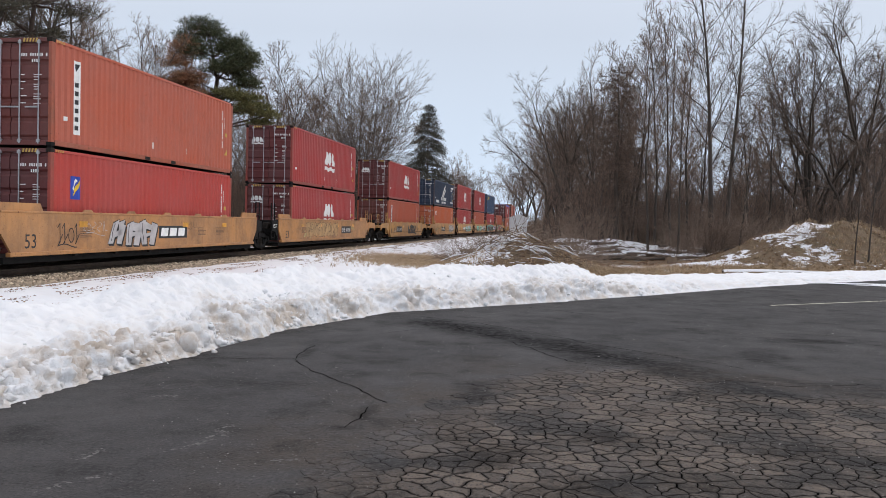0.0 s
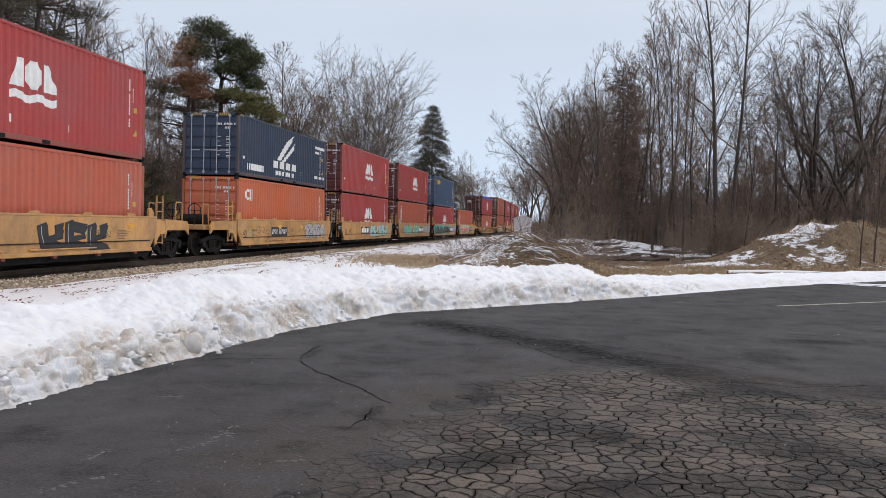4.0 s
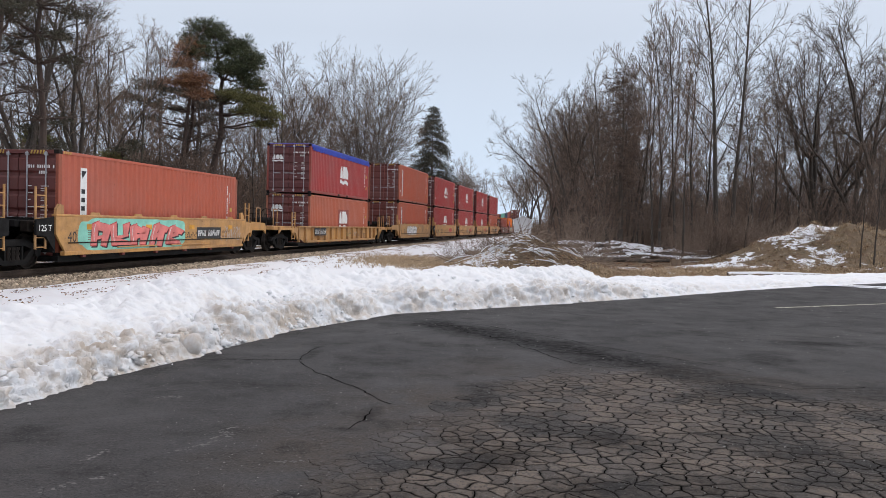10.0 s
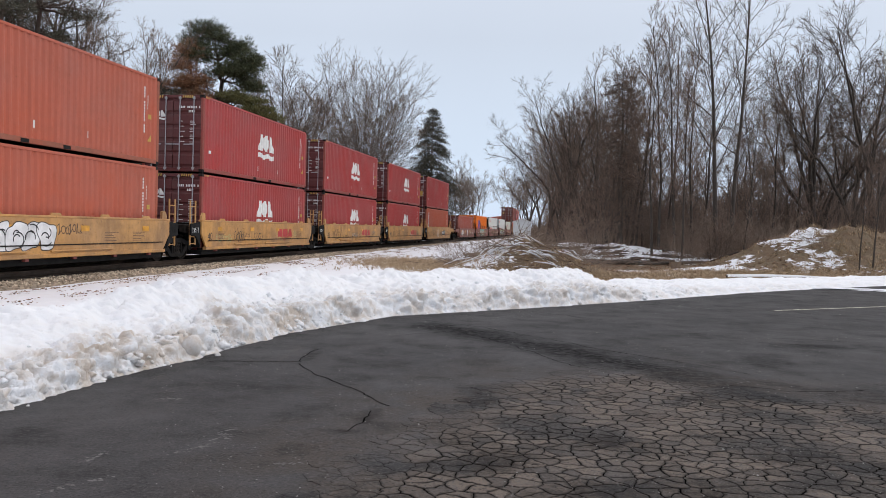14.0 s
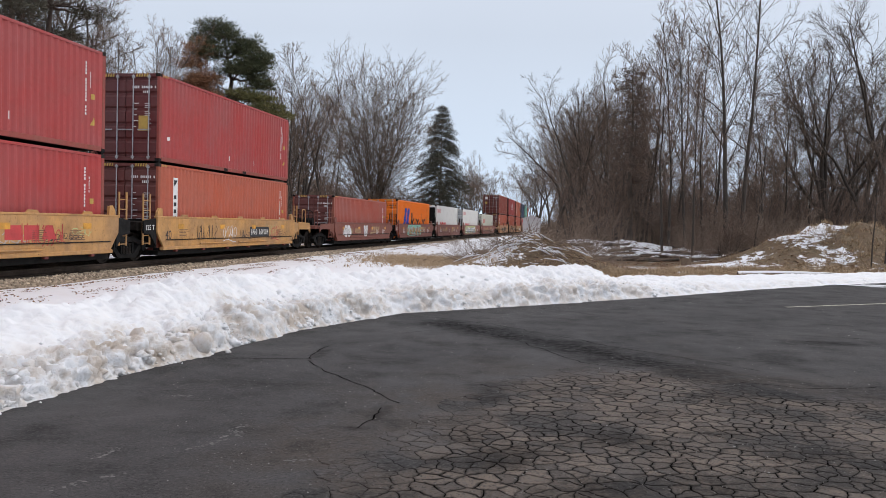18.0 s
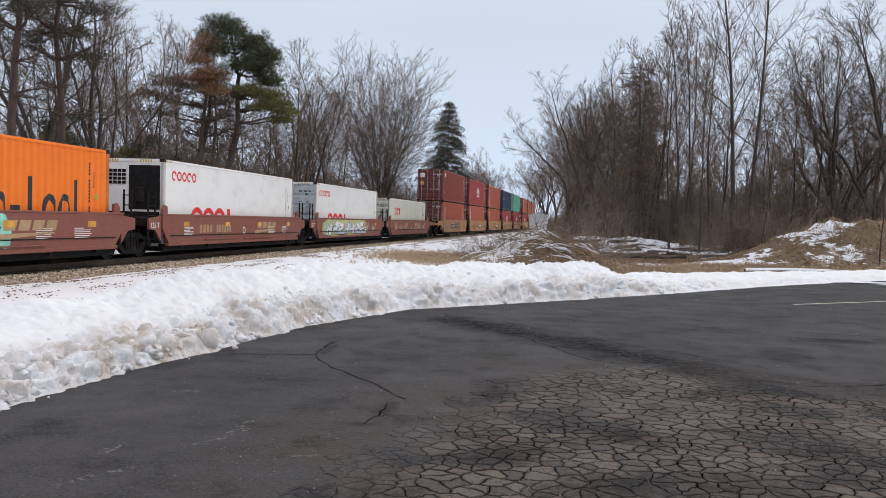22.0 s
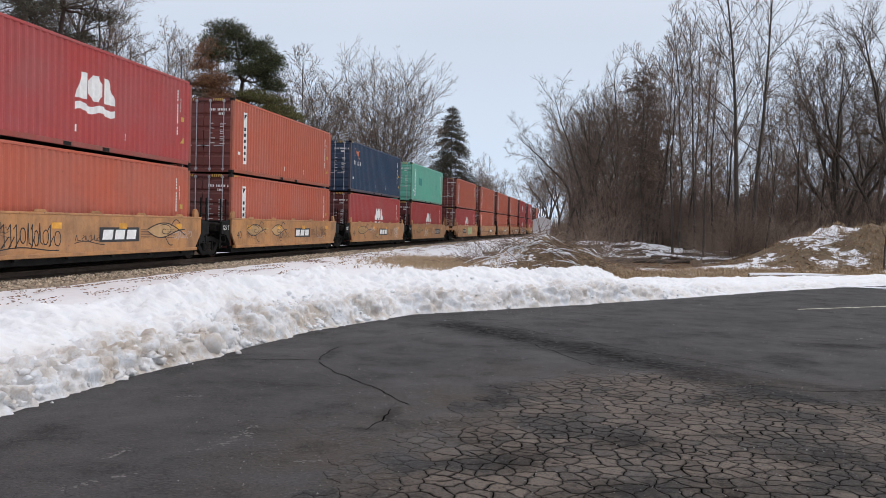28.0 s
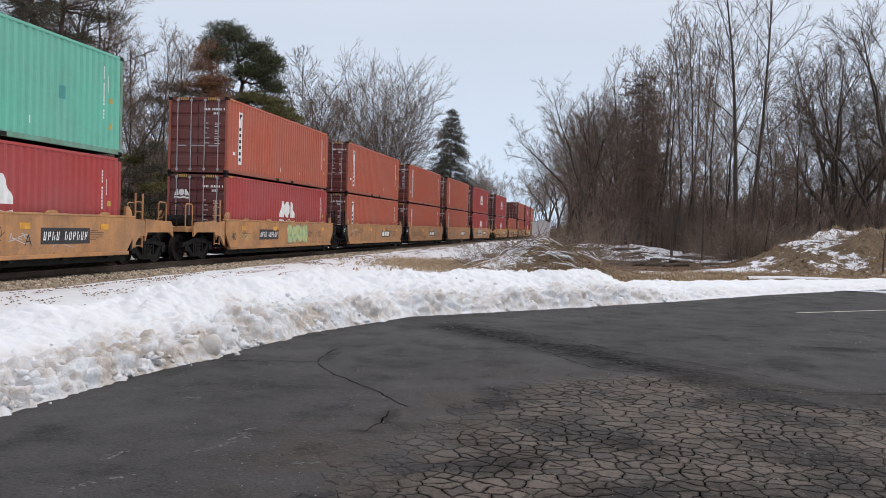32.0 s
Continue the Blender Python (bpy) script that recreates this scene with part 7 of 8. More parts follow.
# woods beside the lot. bearing, depth, kind, scale
RIGHT = [(178, 49, "tall0", 1.06), (187, 50, "tall1", 1.02), (142, 53, "slender2", 1.05), (152, 52, "slender3", 1.0), (163, 55, "slender1", 1.04), (127, 56, "slender0", 0.98),
         (132, 60, "slender3", 1.06), (170, 58, "slender2", 1.06), (138, 50, "slender1", 0.85), (147, 58, "slender0", 1.1), (200, 54, "slender3", 0.92), (212, 56, "slender2", 0.92), (234, 57, "oak3", 1.08), (243, 60, "oak0", 1.14), (258, 57, "oak2", 1.0), (249, 65, "far2", 1.1), (290, 58, "far1", 1.05), (275, 63, "slender2", 1.15), (226, 58, "slender1", 1.05), (70, 84, "oak1", 1.0), (76, 74, "far2", 1.0), (82, 66, "oak3", 0.92),
         (268, 56, "oak3", 1.12), (112, 60, "slender0", 0.95), (108, 57, "far1", 0.8), (118, 58, "slender3", 0.85), (124, 57, "far0", 0.85), (101, 66, "far0", 1.02), (92, 72, "far1", 1.08), (84, 80, "far2", 1.12),
         (80, 92, "far0", 1.1), (77, 110, "far1", 1.2), (90, 70, "oak0", 0.8), (84, 84, "oak2", 0.86), (295, 62, "oak0", 1.0), (157, 47, "slender1", 0.78), (195, 47, "slender0", 0.62),
         (120, 64, "far2", 0.9), (106, 72, "far0", 1.05), (62, 172, "oak3", 1.25), (74, 150, "oak1", 1.2), (80, 135, "oak0", 1.15), (79, 120, "oak2", 1.05), (57, 190, "oak0", 1.35), (70, 182, "far1", 1.5), (115, 68, "far1", 1.1), (96, 80, "far2", 1.2)]
for i, (b, dp, k, sc) in enumerate(RIGHT):
    x, y = along(b, dp)
    plant(K[k], x, y, sc, i * 83 % 360)
for b, dp, k, sc in ((160, 49, "thicket1", 0.7), (167, 48.5, "thicket0", 0.8), (175, 48.5, "thicket2", 0.95), (183, 48, "thicket1", 0.9), (191, 49, "thicket0", 0.95), (179, 47, "shrub1", 0.6)):
    x, y = along(b, dp)      # pale brambles at the foot of the tall trees
    plant(K[k], x, y, sc, b * 7)
x, y = along(116, 54)
plant(K["spruce_brown"], x, y, 0.95, 40)
made = 0
while made < 46:      # deeper woods
    b, dp = rng.uniform(82, 310), rng.uniform(62, 125)
    if b < 125 and rng.random() < 0.45:
        continue
    x, y = along(b, dp)
    if rail_distance(x, y) < 9:
        continue
    top = lerp_table([(48, 0.8), (80, 0.95), (120, 1.0), (180, 0.95), (310, 1.05)], b)
    plant(K[rng.choice(("far0", "far1", "far2", "slender0", "slender3", "far2", "oak3"))], x, y, top * rng.uniform(0.55, 0.9) * (0.8 + dp / 300), rng.uniform(0, 360))
    made += 1
made = 0
while made < 116:      # brush at the wood's edge and inside it
    b, dp = rng.uniform(84, 300), 47 + rng.random() ** 1.2 * 40
    if 95 < b < 160 and dp < 53.5:
        made += 0.5
        continue
    x, y = along(b, dp)
    if rail_distance(x, y) < 8 or (215 < b < 300 and dp < 50) or (92 < b < 168 and dp < 54 and made % 3):
        made += 92 < b < 168 and dp < 54
        continue
    plant(K[rng.choice(("shrub0", "shrub1", "shrub2", "thicket0", "thicket1", "thicket2") if dp > 56 else ("thicket0", "thicket1", "thicket2", "shrub1"))], x, y, rng.uniform(0.55, 1.2), rng.uniform(0, 360))
    made += 1
for i in range(16):   # brush behind the shed
    x, y = along(75 + i * 2.4, 132 + (i * 7) % 30)
    plant(K["shrub%d" % (i % 3)], x, y, 1.4 + 0.12 * (i % 5), i * 40)
# far trees closing the view along the line
for i, (b, dp, sc) in enumerate(((2, 250, 1.25), (8, 265, 1.4), (13, 240, 1.2), (18, 285, 1.55), (23, 250, 1.4), (28, 290, 1.6), (33, 245, 1.45), (38, 270, 1.6), (42, 345, 1.9), (46, 360, 2.0), (50, 345, 1.9), (54, 350, 2.1), (4, 300, 1.5), (11, 320, 1.7), (15, 310, 1.5), (20, 340, 1.8), (-3, 230, 1.1), (36, 350, 1.9))):
    x, y = along(b, dp)
    r = rail_distance(x, y)
    if abs(r) < 7:
        x += 9 if r > 0 else -9
    plant(K["far%d" % (i % 3)], x, y, sc, i * 77)

# ---- the far woods, too distant to tell apart ----
woods = Geo()
rng = random.Random(31)
made = 0
while made < 820:
    a = rng.uniform(-0.62, 0.62)
    dp = rng.uniform(90, 280)
    x, y = math.tan(a) * dp, dp
    r = rail_distance(x, y)
    if -(24 + dp * 0.02) < r < 14 + dp * 0.03 or -0.05 < x / y < (0.125 if dp < 158 else 0.08):
        continue
    made += 1
    h = rng.uniform(8, 14) * (0.85 if -0.12 < x / y < 0.2 else 0.9)
    z = ground_height(x, y)
    tube_path(woods, [Vector((x, y, z)), Vector((x + rng.uniform(-.5, .5), y, z + h * 0.5)), Vector((x + rng.uniform(-.8, .8), y, z + h))], [0.15, 0.1, 0.03], 3)
    for j in range(24):
        t = rng.uniform(0.08, 0.97)
        p = Vector((x, y, z + h * t))
        ang = rng.uniform(0, 6.28)
        ln = h * 0.30 * (1.15 - t) * rng.uniform(0.6, 1.3) + 0.8
        q = p + Vector((math.cos(ang) * ln * 0.8, math.sin(ang) * ln * 0.8, ln * rng.uniform(0.2, 0.9)))
        spike_path(woods, [p, q], 0.06)
        for m in range(8):
            c = p.lerp(q, rng.uniform(0.2, 1))
            d = Vector((rng.uniform(-1, 1), rng.uniform(-1, 1), rng.uniform(-0.2, 1.2)))
            side = Vector((rng.uniform(-1, 1), rng.uniform(-0.3, 0.3), rng.uniform(-1, 1))).normalized() * 0.035
            woods.face([c - side, c + side, c + d * ln * 0.5])
for i in range(960):      # low brush between the far trunks
    a = rng.uniform(0.085, 0.62) * (1 if i % 3 else -1) if i < 820 else rng.uniform(0.09, 0.17)
    dp = rng.uniform(84, 200) if i < 820 else rng.uniform(158, 330)
    x, y = math.tan(a) * dp, dp
    if abs(rail_distance(x, y)) < 6.5 or (0 < x / y < 0.125 and dp < 158):
        continue
    z = ground_height(x, y)
    for j in range(34):
        p = Vector((x + rng.gauss(0, 2.2), y + rng.gauss(0, 1.0), z - 0.1))
        side = Vector((rng.uniform(-1, 1), rng.uniform(-0.3, 0.3), rng.uniform(-0.3, 0.3))).normalized() * 0.05
        woods.face([p - side, p + side, p + Vector((rng.gauss(0, 0.8), rng.gauss(0, 0.8), rng.uniform(1.2, 4.8)))])
solid("far_woods", woods, TWIG, "distant leafless winter woods in grey-brown", "woods", kind="stuff")

# ---- the lot: painted line, sealed cracks, grit ----
LINE_PAINT = plain("worn_line_paint", (0.55, 0.52, 0.42), 0.8, 0, 0.4, 5, 30)
# sealer of the long cracks; also the painted shade between the plates
SEAL_AND_SHADE = plain("crack_sealer_and_shade", (0.0035, 0.0033, 0.0033), 1.0, 0, 0.3, 5, 40)
SEAL_AND_SHADE.node_tree.nodes["Principled BSDF"].inputs["Specular IOR Level"].default_value = 0.0
WOOD = plain("weathered_wood", (0.20, 0.14, 0.095), 0.85, 0, 0.4, 4, 40, 0.5)
SIDING = plain("white_siding", (0.74, 0.75, 0.76), 0.6, 0, 0.1, 1.5, 30)
ROOFING = plain("grey_roofing", (0.24, 0.24, 0.25), 0.8, 0, 0.3, 2, 20)
line = Geo()
a, b = Vector((7.13, 18.07, 0)), Vector((13.4, 21.6, 0))
d = (b - a).normalized()
nrm = Vector((-d.y, d.x, 0)) * 0.05
for i in range(24):
    p, q = a.lerp(b, i / 24), a.lerp(b, (i + 0.93) / 24)
    line.face([p - nrm + Vector((0, 0, 0.004)), q - nrm + Vector((0, 0, 0.004)), q + nrm + Vector((0, 0, 0.004)), p + nrm + Vector((0, 0, 0.004))])
solid("parking_line", line, LINE_PAINT, "worn pale painted parking line on asphalt", "road marking", kind="structure")

CRACKS = [[(-3.12, 9.43), (-2.81, 9.44), (-2.36, 9.48), (-1.69, 9.66), (-1.66, 10.3), (-1.60, 10.77)], [(-1.69, 9.6), (-1.36, 8.82), (-1.06, 8.38), (-0.72, 7.83), (-0.47, 7.32)],
          [(-0.47, 14.39), (0.57, 13.55), (1.38, 12.52), (2.04, 11.46), (2.53, 10.89), (3.6, 9.6)], [(0.11, 13.08), (0.89, 11.63), (1.51, 9.95), (2.2, 9.4), (3.16, 8.3), (3.25, 7.2)], [(-0.58, 7.15), (-0.66, 6.72), (-0.75, 6.42), (-0.95, 6.45)],
          [(4.0, 20.4), (4.76, 19.49), (5.6, 17.96), (6.5, 17.13), (7.4, 16.49), (9.5, 15.6)], [(3.77, 13.5), (4.76, 13.21), (6.5, 12.9)], [(7.6, 23.6), (8.0, 21.5), (8.47, 19.85), (9.31, 19.38), (12.0, 18.6)], [(3.9, 12.9), (4.79, 12.56), (5.88, 12.17), (7.2, 11.5)],
          [(-0.9, 12.0), (0.1, 12.9), (0.7, 13.0)], [(1.5, 16.6), (3.2, 14.8), (5.4, 13.9)], [(1.9, 9.4), (3.6, 8.6), (4.6, 8.9)]]
rng = random.Random(77)
for path in CRACKS:
    g = Geo()
    pts = []
    for (ax, ay), (bx, by) in zip(path, path[1:]):
        n = max(2, int(math.hypot(bx - ax, by - ay) / 0.07))
        pts += [(ax + (bx - ax) * i / n + 0.07 * noise.noise(Vector((ax * 3 + i * 0.22, ay, 0))) + 0.025 * noise.noise(Vector((i * 0.9, ax, ay))), ay + (by - ay) * i / n + 0.07 * noise.noise(Vector((by, i * 0.22, ax))) + 0.025 * noise.noise(Vector((ay, i * 0.9, bx)))) for i in range(n)]
    for i in range(len(pts) - 1):
        (ax, ay), (bx, by) = pts[i], pts[i + 1]
        ln = math.hypot(bx - ax, by - ay) or 1
        wd = [0.002 + 0.010 * (0.35 + 0.65 * noise.noise(Vector((j * 0.3, path[0][0], 4)))) for j in (i, i + 1)]
        nx, ny = -(by - ay) / ln, (bx - ax) / ln
        g.face([(ax - nx * wd[0], ay - ny * wd[0], 0.003), (bx - nx * wd[1], by - ny * wd[1], 0.003), (bx + nx * wd[1], by + ny * wd[1], 0.003), (ax + nx * wd[0], ay + ny * wd[0], 0.003)])
    solid("asphalt_crack", g, SEAL_AND_SHADE, "long dark crack across the asphalt", "crack", kind="structure")

def blot(g, x, y, ra, rb, z):
    """A ragged flat patch."""
    g.face([(x + ra * math.cos(a) * (1 + 0.6 * noise.noise(Vector((math.cos(a) * 1.6 + x * 5, math.sin(a) * 1.6, y)))), y + rb * math.sin(a) * (1 + 0.6 * noise.noise(Vector((math.cos(a) * 1.6, math.sin(a) * 1.6 + y * 3, x)))), z) for a in np.linspace(0, math.tau, 18)[:-1]])


tongue = Geo()
for i in range(14):
    blot(tongue, 12.9 + rng.gauss(0, 0.6), 26.4 + rng.gauss(0, 0.35), rng.uniform(0.25, 0.8), rng.uniform(0.12, 0.3), 0.006 + 0.0015 * i)
solid("snow_patch", tongue, SNOW, "thin melting snow patch on the asphalt", "snow", kind="stuff")
scuffs = Geo()
for x0, y0, x1, y1 in ((-2.38, 5.41, -2.27, 5.70), (-2.36, 4.73, -2.04, 5.13), (-1.83, 5.67, -1.67, 5.91), (-1.67, 5.91, -1.66, 6.33), (-1.57, 6.08, -1.61, 6.42), (-1.1, 5.5, -0.7, 5.6), (-2.6, 7.4, -2.35, 7.45)):
    for k in range(26):
        t = rng.random()
        x, y, r = x0 + (x1 - x0) * t + rng.gauss(0, 0.02), y0 + (y1 - y0) * t + rng.gauss(0, 0.02), rng.uniform(0.004, 0.016)
        blot(scuffs, x, y, r, r * 0.8, 0.0011 + k * 0.00002)
solid("asphalt_scuffs", scuffs, plain("pale_scuff", (0.15, 0.142, 0.135), 0.9, 0, 0.4, 9, 60), "pale scuff marks scraped into the asphalt", "scuff mark", kind="stuff")

# the broken zone: plates of asphalt with open cracks between them
def in_zone(x, y):
    left = lerp_table([(0, -1.0), (4.8, -0.72), (6.5, -0.42), (7.3, -0.12), (9.0, 0.7), (10, 2.0)], y)
    end = lerp_table([(-0.7, 5.5), (0.2, 8.1), (0.8, 9.1), (2.0, 9.5), (2.8, 9.1), (3.3, 8.3), (5.0, 7.9), (9.0, 7.5)], x)
    return 1 - min(x - left, end - y) / 1.5 + 0.30 * noise.noise(Vector((x * 0.75, y * 0.75, 40))) + 0.22 * noise.noise(Vector((x * 2.0, y * 2.0, 41)))


def half_plane(poly, px, py, nx, ny):
    out = []
    for p, q in zip(poly, poly[1:] + poly[:1]):
        a, b = (p[0] - px) * nx + (p[1] - py) * ny, (q[0] - px) * nx + (q[1] - py) * ny
        if a <= 0:
            out.append(p)
        if (a < 0) != (b < 0) and a != b:
            k = a / (a - b)
            out.append((p[0] + (q[0] - p[0]) * k, p[1] + (q[1] - p[1]) * k))
    return out


STEP = 0.125
cells = {}
for j in range(int((10.2 - 2.0) / STEP)):
    for i in range(int(8.0 / STEP)):
        px, py = -1.4 + STEP * (i + 0.5 * (j % 2) + rng.uniform(-0.45, 0.45)), 2.0 + STEP * (j + rng.uniform(-0.45, 0.45))
        if rng.random() < 0.20 + 0.22 * smooth(5.2, 7.5, py) + 0.40 * noise.noise(Vector((px * 0.9, py * 0.9, 3))):
            continue
        cells[i, j] = (px, py)
plates, crack_bed, plate_rims, plate_worn = Geo(), Geo(), [], []


def rim_level(ob, rim, worn):
    ob.data.attributes.new("rim", "FLOAT", "POINT").data.foreach_set("value", rim)
    ob.data.attributes.new("worn", "FLOAT", "POINT").data.foreach_set("value", worn)


singled = 0
for (i, j), (cx, cy) in cells.items():
    q = in_zone(cx, cy)
    if q > 1.0:
        continue
    poly = [(cx - 0.5, cy - 0.5), (cx + 0.5, cy - 0.5), (cx + 0.5, cy + 0.5), (cx - 0.5, cy + 0.5)]
    for dj in range(-6, 7):
        for di in range(-6, 7):
            o = cells.get((i + di, j + dj))
            if o and (di or dj) and (o[0] - cx) ** 2 + (o[1] - cy) ** 2 < 0.7:
                poly = half_plane(poly, (cx + o[0]) / 2, (cy + o[1]) / 2, o[0] - cx, o[1] - cy)
    if len(poly) < 3:
        continue
    cx, cy = sum(p[0] for p in poly) / len(poly), sum(p[1] for p in poly) / len(poly)
    ring = []
    for (ax, ay), (bx, by) in zip(poly, poly[1:] + poly[:1]):
        n = max(1, int(math.hypot(bx - ax, by - ay) / 0.026))
        for k in range(n):
            x, y = ax + (bx - ax) * k / n, ay + (by - ay) * k / n
            ring.append((x + 0.045 * noise.noise(Vector((x * 7, y * 7, 1))) + 0.018 * noise.noise(Vector((x * 27, y * 27, 1))), y + 0.045 * noise.noise(Vector((x * 7, y * 7, 8))) + 0.018 * noise.noise(Vector((x * 27, y * 27, 8)))))
    # near-black underlay: the depth shade of the shallow cracks, given as colour
    crack_bed.face([(x, y, 0.0015) for x, y in ring])
    top, foot, inner = [], [], []
    for x, y in ring:
        gap = max(0.0, 0.0026 + 0.0055 * (0.2 + noise.noise(Vector((x * 1.7, y * 1.7, 60)))) + 0.004 * noise.noise(Vector((x * 9, y * 9, 62)))) * smooth(1.0, 0.6, q) + 0.0003
        d = math.hypot(x - cx, y - cy) or 1
        k, k2 = max(0.5, 1 - gap / d), max(0.45, 1 - (gap + 0.003) / d)
        k3 = max(0.35, k2 - (0.020 + 0.012 * noise.noise(Vector((x * 6, y * 6, 61)))) / d)
        foot.append((cx + (x - cx) * k, cy + (y - cy) * k, 0.001))
        top.append((cx + (x - cx) * k2, cy + (y - cy) * k2, 0.005))
        inner.append((cx + (x - cx) * k3, cy + (y - cy) * k3, 0.0065))
    near = 4.6 < cy < 6.3 and 0.0 < cx < 3.4 and singled < 300
    singled += near
    g = Geo() if near else plates
    n0, m = len(g.v), len(ring)
    g.v += foot + top + inner
    g.f.append(tuple(range(n0 + 2 * m, n0 + 3 * m)))
    for lay in (0, m):
        g.f += [(n0 + lay + k, n0 + lay + (k + 1) % m, n0 + lay + m + (k + 1) % m, n0 + lay + m + k) for k in range(m)]
    rims = [smooth(1.0, 0.55, q)] * (2 * m) + [0.0] * m
    if near:
        rim_level(part("asphalt_plate", g, PLATES, parking_lot), rims, [smooth(1.0, 0.45, q)] * (3 * m))
    else:
        plate_rims += rims
        plate_worn += [smooth(1.0, 0.45, q)] * (3 * m)
rim_level(solid("asphalt_plates", plates, PLATES, "cracked plates of worn brownish asphalt", "asphalt", kind="stuff"), plate_rims, plate_worn)
solid("crack_bed", crack_bed, SEAL_AND_SHADE, "near-black sheet painting the shade in open cracks between plates", "asphalt", kind="stuff")

grit_g = Geo()
for i in range(14000):
    y = 3.5 + rng.random() ** 1.6 * 20
    x = rng.uniform(-3.2, 9) * min(1, y / 9)
    if (y > 9 and rng.random() < 0.6) or edge_offset(x, y) > -0.15 or noise.noise(Vector((x * 0.8, y * 0.8, 21))) < rng.uniform(-0.5, 0.4):
        continue
    r = rng.uniform(0.003, 0.009) * (0.6 + y / 16) * (1.6 if rng.random() < 0.06 else 1)
    n0 = len(grit_g.v)
    for dx, dy, dz in ((1, 0, 0), (-0.5, 0.87, 0), (-0.5, -0.87, 0), (0, 0, 1)):
        grit_g.v.append((x + r * dx * rng.uniform(.6, 1.4), y + r * dy * rng.uniform(.6, 1.4), 0.005 + r * dz * 0.7))
    grit_g.f += [(n0, n0 + 1, n0 + 3), (n0 + 1, n0 + 2, n0 + 3), (n0 + 2, n0, n0 + 3)]
solid("asphalt_grit", grit_g, needle_material("pale_grit", (0.05, 0.048, 0.045), (0.27, 0.26, 0.24)), "scattered pale grit on the asphalt", "grit", kind="stuff")

# clods of snow along the foot of the bank
ico = bmesh.new()
bmesh.ops.create_icosphere(ico, subdivisions=1, radius=1.0)
ball_v, ball_f = [v.co.copy() for v in ico.verts], [tuple(v.index for v in f.verts) for f in ico.faces]
ico.free()
hedge = {}
fine_v, fine_f = list(ball_v), []
for a, b, c in ball_f:          # one finer step for the crumbs
    mid = []
    for p, q in ((a, b), (b, c), (c, a)):
        k = (min(p, q), max(p, q))
        if k not in hedge:
            hedge[k] = len(fine_v)
            fine_v.append(((ball_v[p] + ball_v[q]) / 2).normalized())
        mid.append(hedge[k])
    fine_f += [(a, mid[0], mid[2]), (b, mid[1], mid[0]), (c, mid[2], mid[1]), tuple(mid)]
clods, clod_grit = Geo(), []
for i in range(1150):
    u = 12.5 + rng.random() ** 1.15 * (9.5 if i % 6 else 20)
    ex, ey, nx, ny = edge_at(u)
    low = rng.random() < 0.25
    o = rng.gauss(0.09, 0.06) if low else 0.05 + rng.random() ** 1.8 * 0.75
    h = lerp_table(CREST, u)
    base = h * (0.55 * smooth(-0.02, 0.34, o) + 0.45 * smooth(0.25, 1.7, o)) if o > 0 else 0
    r = 0.008 + 0.026 * rng.random() ** 2.4 if low else 0.012 + 0.055 * rng.random() ** 3.0
    c = Vector((ex + nx * o, ey + ny * o, base * 0.92 + r * (0.1 if not low else 0.35)))
    sq = Vector((rng.uniform(0.8, 1.3), rng.uniform(0.8, 1.3), rng.uniform(0.65, 0.95)))
    n0, sd = len(clods.v), rng.uniform(0, 90)
    dirty = rng.choice((0.5, 0.8, 0.9, 1.0)) if o < 0.5 else 0.2
    vs_c, fs_c = (fine_v, fine_f) if r > 0.028 else (ball_v, ball_f)
    for v in vs_c:
        k = r * (1 + 0.75 * noise.noise(v * 1.6 + Vector((sd, 0, 0))) + 0.45 * noise.noise(v * 4.1 + Vector((0, sd, 0))))
        clods.v.append((c.x + v.x * k * sq.x, c.y + v.y * k * sq.y, c.z + v.z * k * sq.z))
        clod_grit.append(dirty * (0.8 if u < 20 else 0.3))
    clods.f += [tuple(n0 + j for j in f) for f in fs_c]
for i in range(45):       # crumbs on the crest
    u = 13 + rng.random() * 18
    ex, ey, nx, ny = edge_at(u)
    o = rng.uniform(0.8, 1.9)
    base = lerp_table(CREST, u) * (0.55 + 0.45 * smooth(0.25, 1.7, o))
    r, n0, sd = 0.012 + 0.040 * rng.random() ** 2.2, len(clods.v), rng.uniform(0, 90)
    c = Vector((ex + nx * o, ey + ny * o, base * 0.97))
    for v in fine_v:
        k = r * (1 + 0.75 * noise.noise(v * 1.6 + Vector((sd, 0, 0))) + 0.45 * noise.noise(v * 4.1 + Vector((0, sd, 0))))
        clods.v.append((c.x + v.x * k, c.y + v.y * k, c.z + v.z * k * 0.8))
        clod_grit.append(0.05)
    clods.f += [tuple(n0 + j for j in f) for f in fine_f]
cme = clods.mesh("snow_clods", BANK, True)
cme.attributes.new("grit", "FLOAT", "POINT").data.foreach_set("value", clod_grit)
tagged(new("snow_clods", cme), "broken clods of dirty snow along the ploughed bank", "snow", kind="stuff")

# one large rounded lump that has rolled to the foot
lump = Geo()
for v in fine_v:
    k = 1 + 0.16 * noise.noise(v * 1.7) + 0.07 * noise.noise(v * 5.0)
    lump.v.append((-2.93 + v.x * k * 0.115, 9.68 + v.y * k * 0.115, 0.13 + v.z * k * 0.145))
lump.f = list(fine_f)
lme = lump.mesh("snow_lump", BANK, True)
lme.attributes.new("grit", "FLOAT", "POINT").data.foreach_set("value", [0.75] * len(lump.v))
tagged(new("snow_lump", lme), "rounded gritty snow lump at the bank's foot", "snow lump")

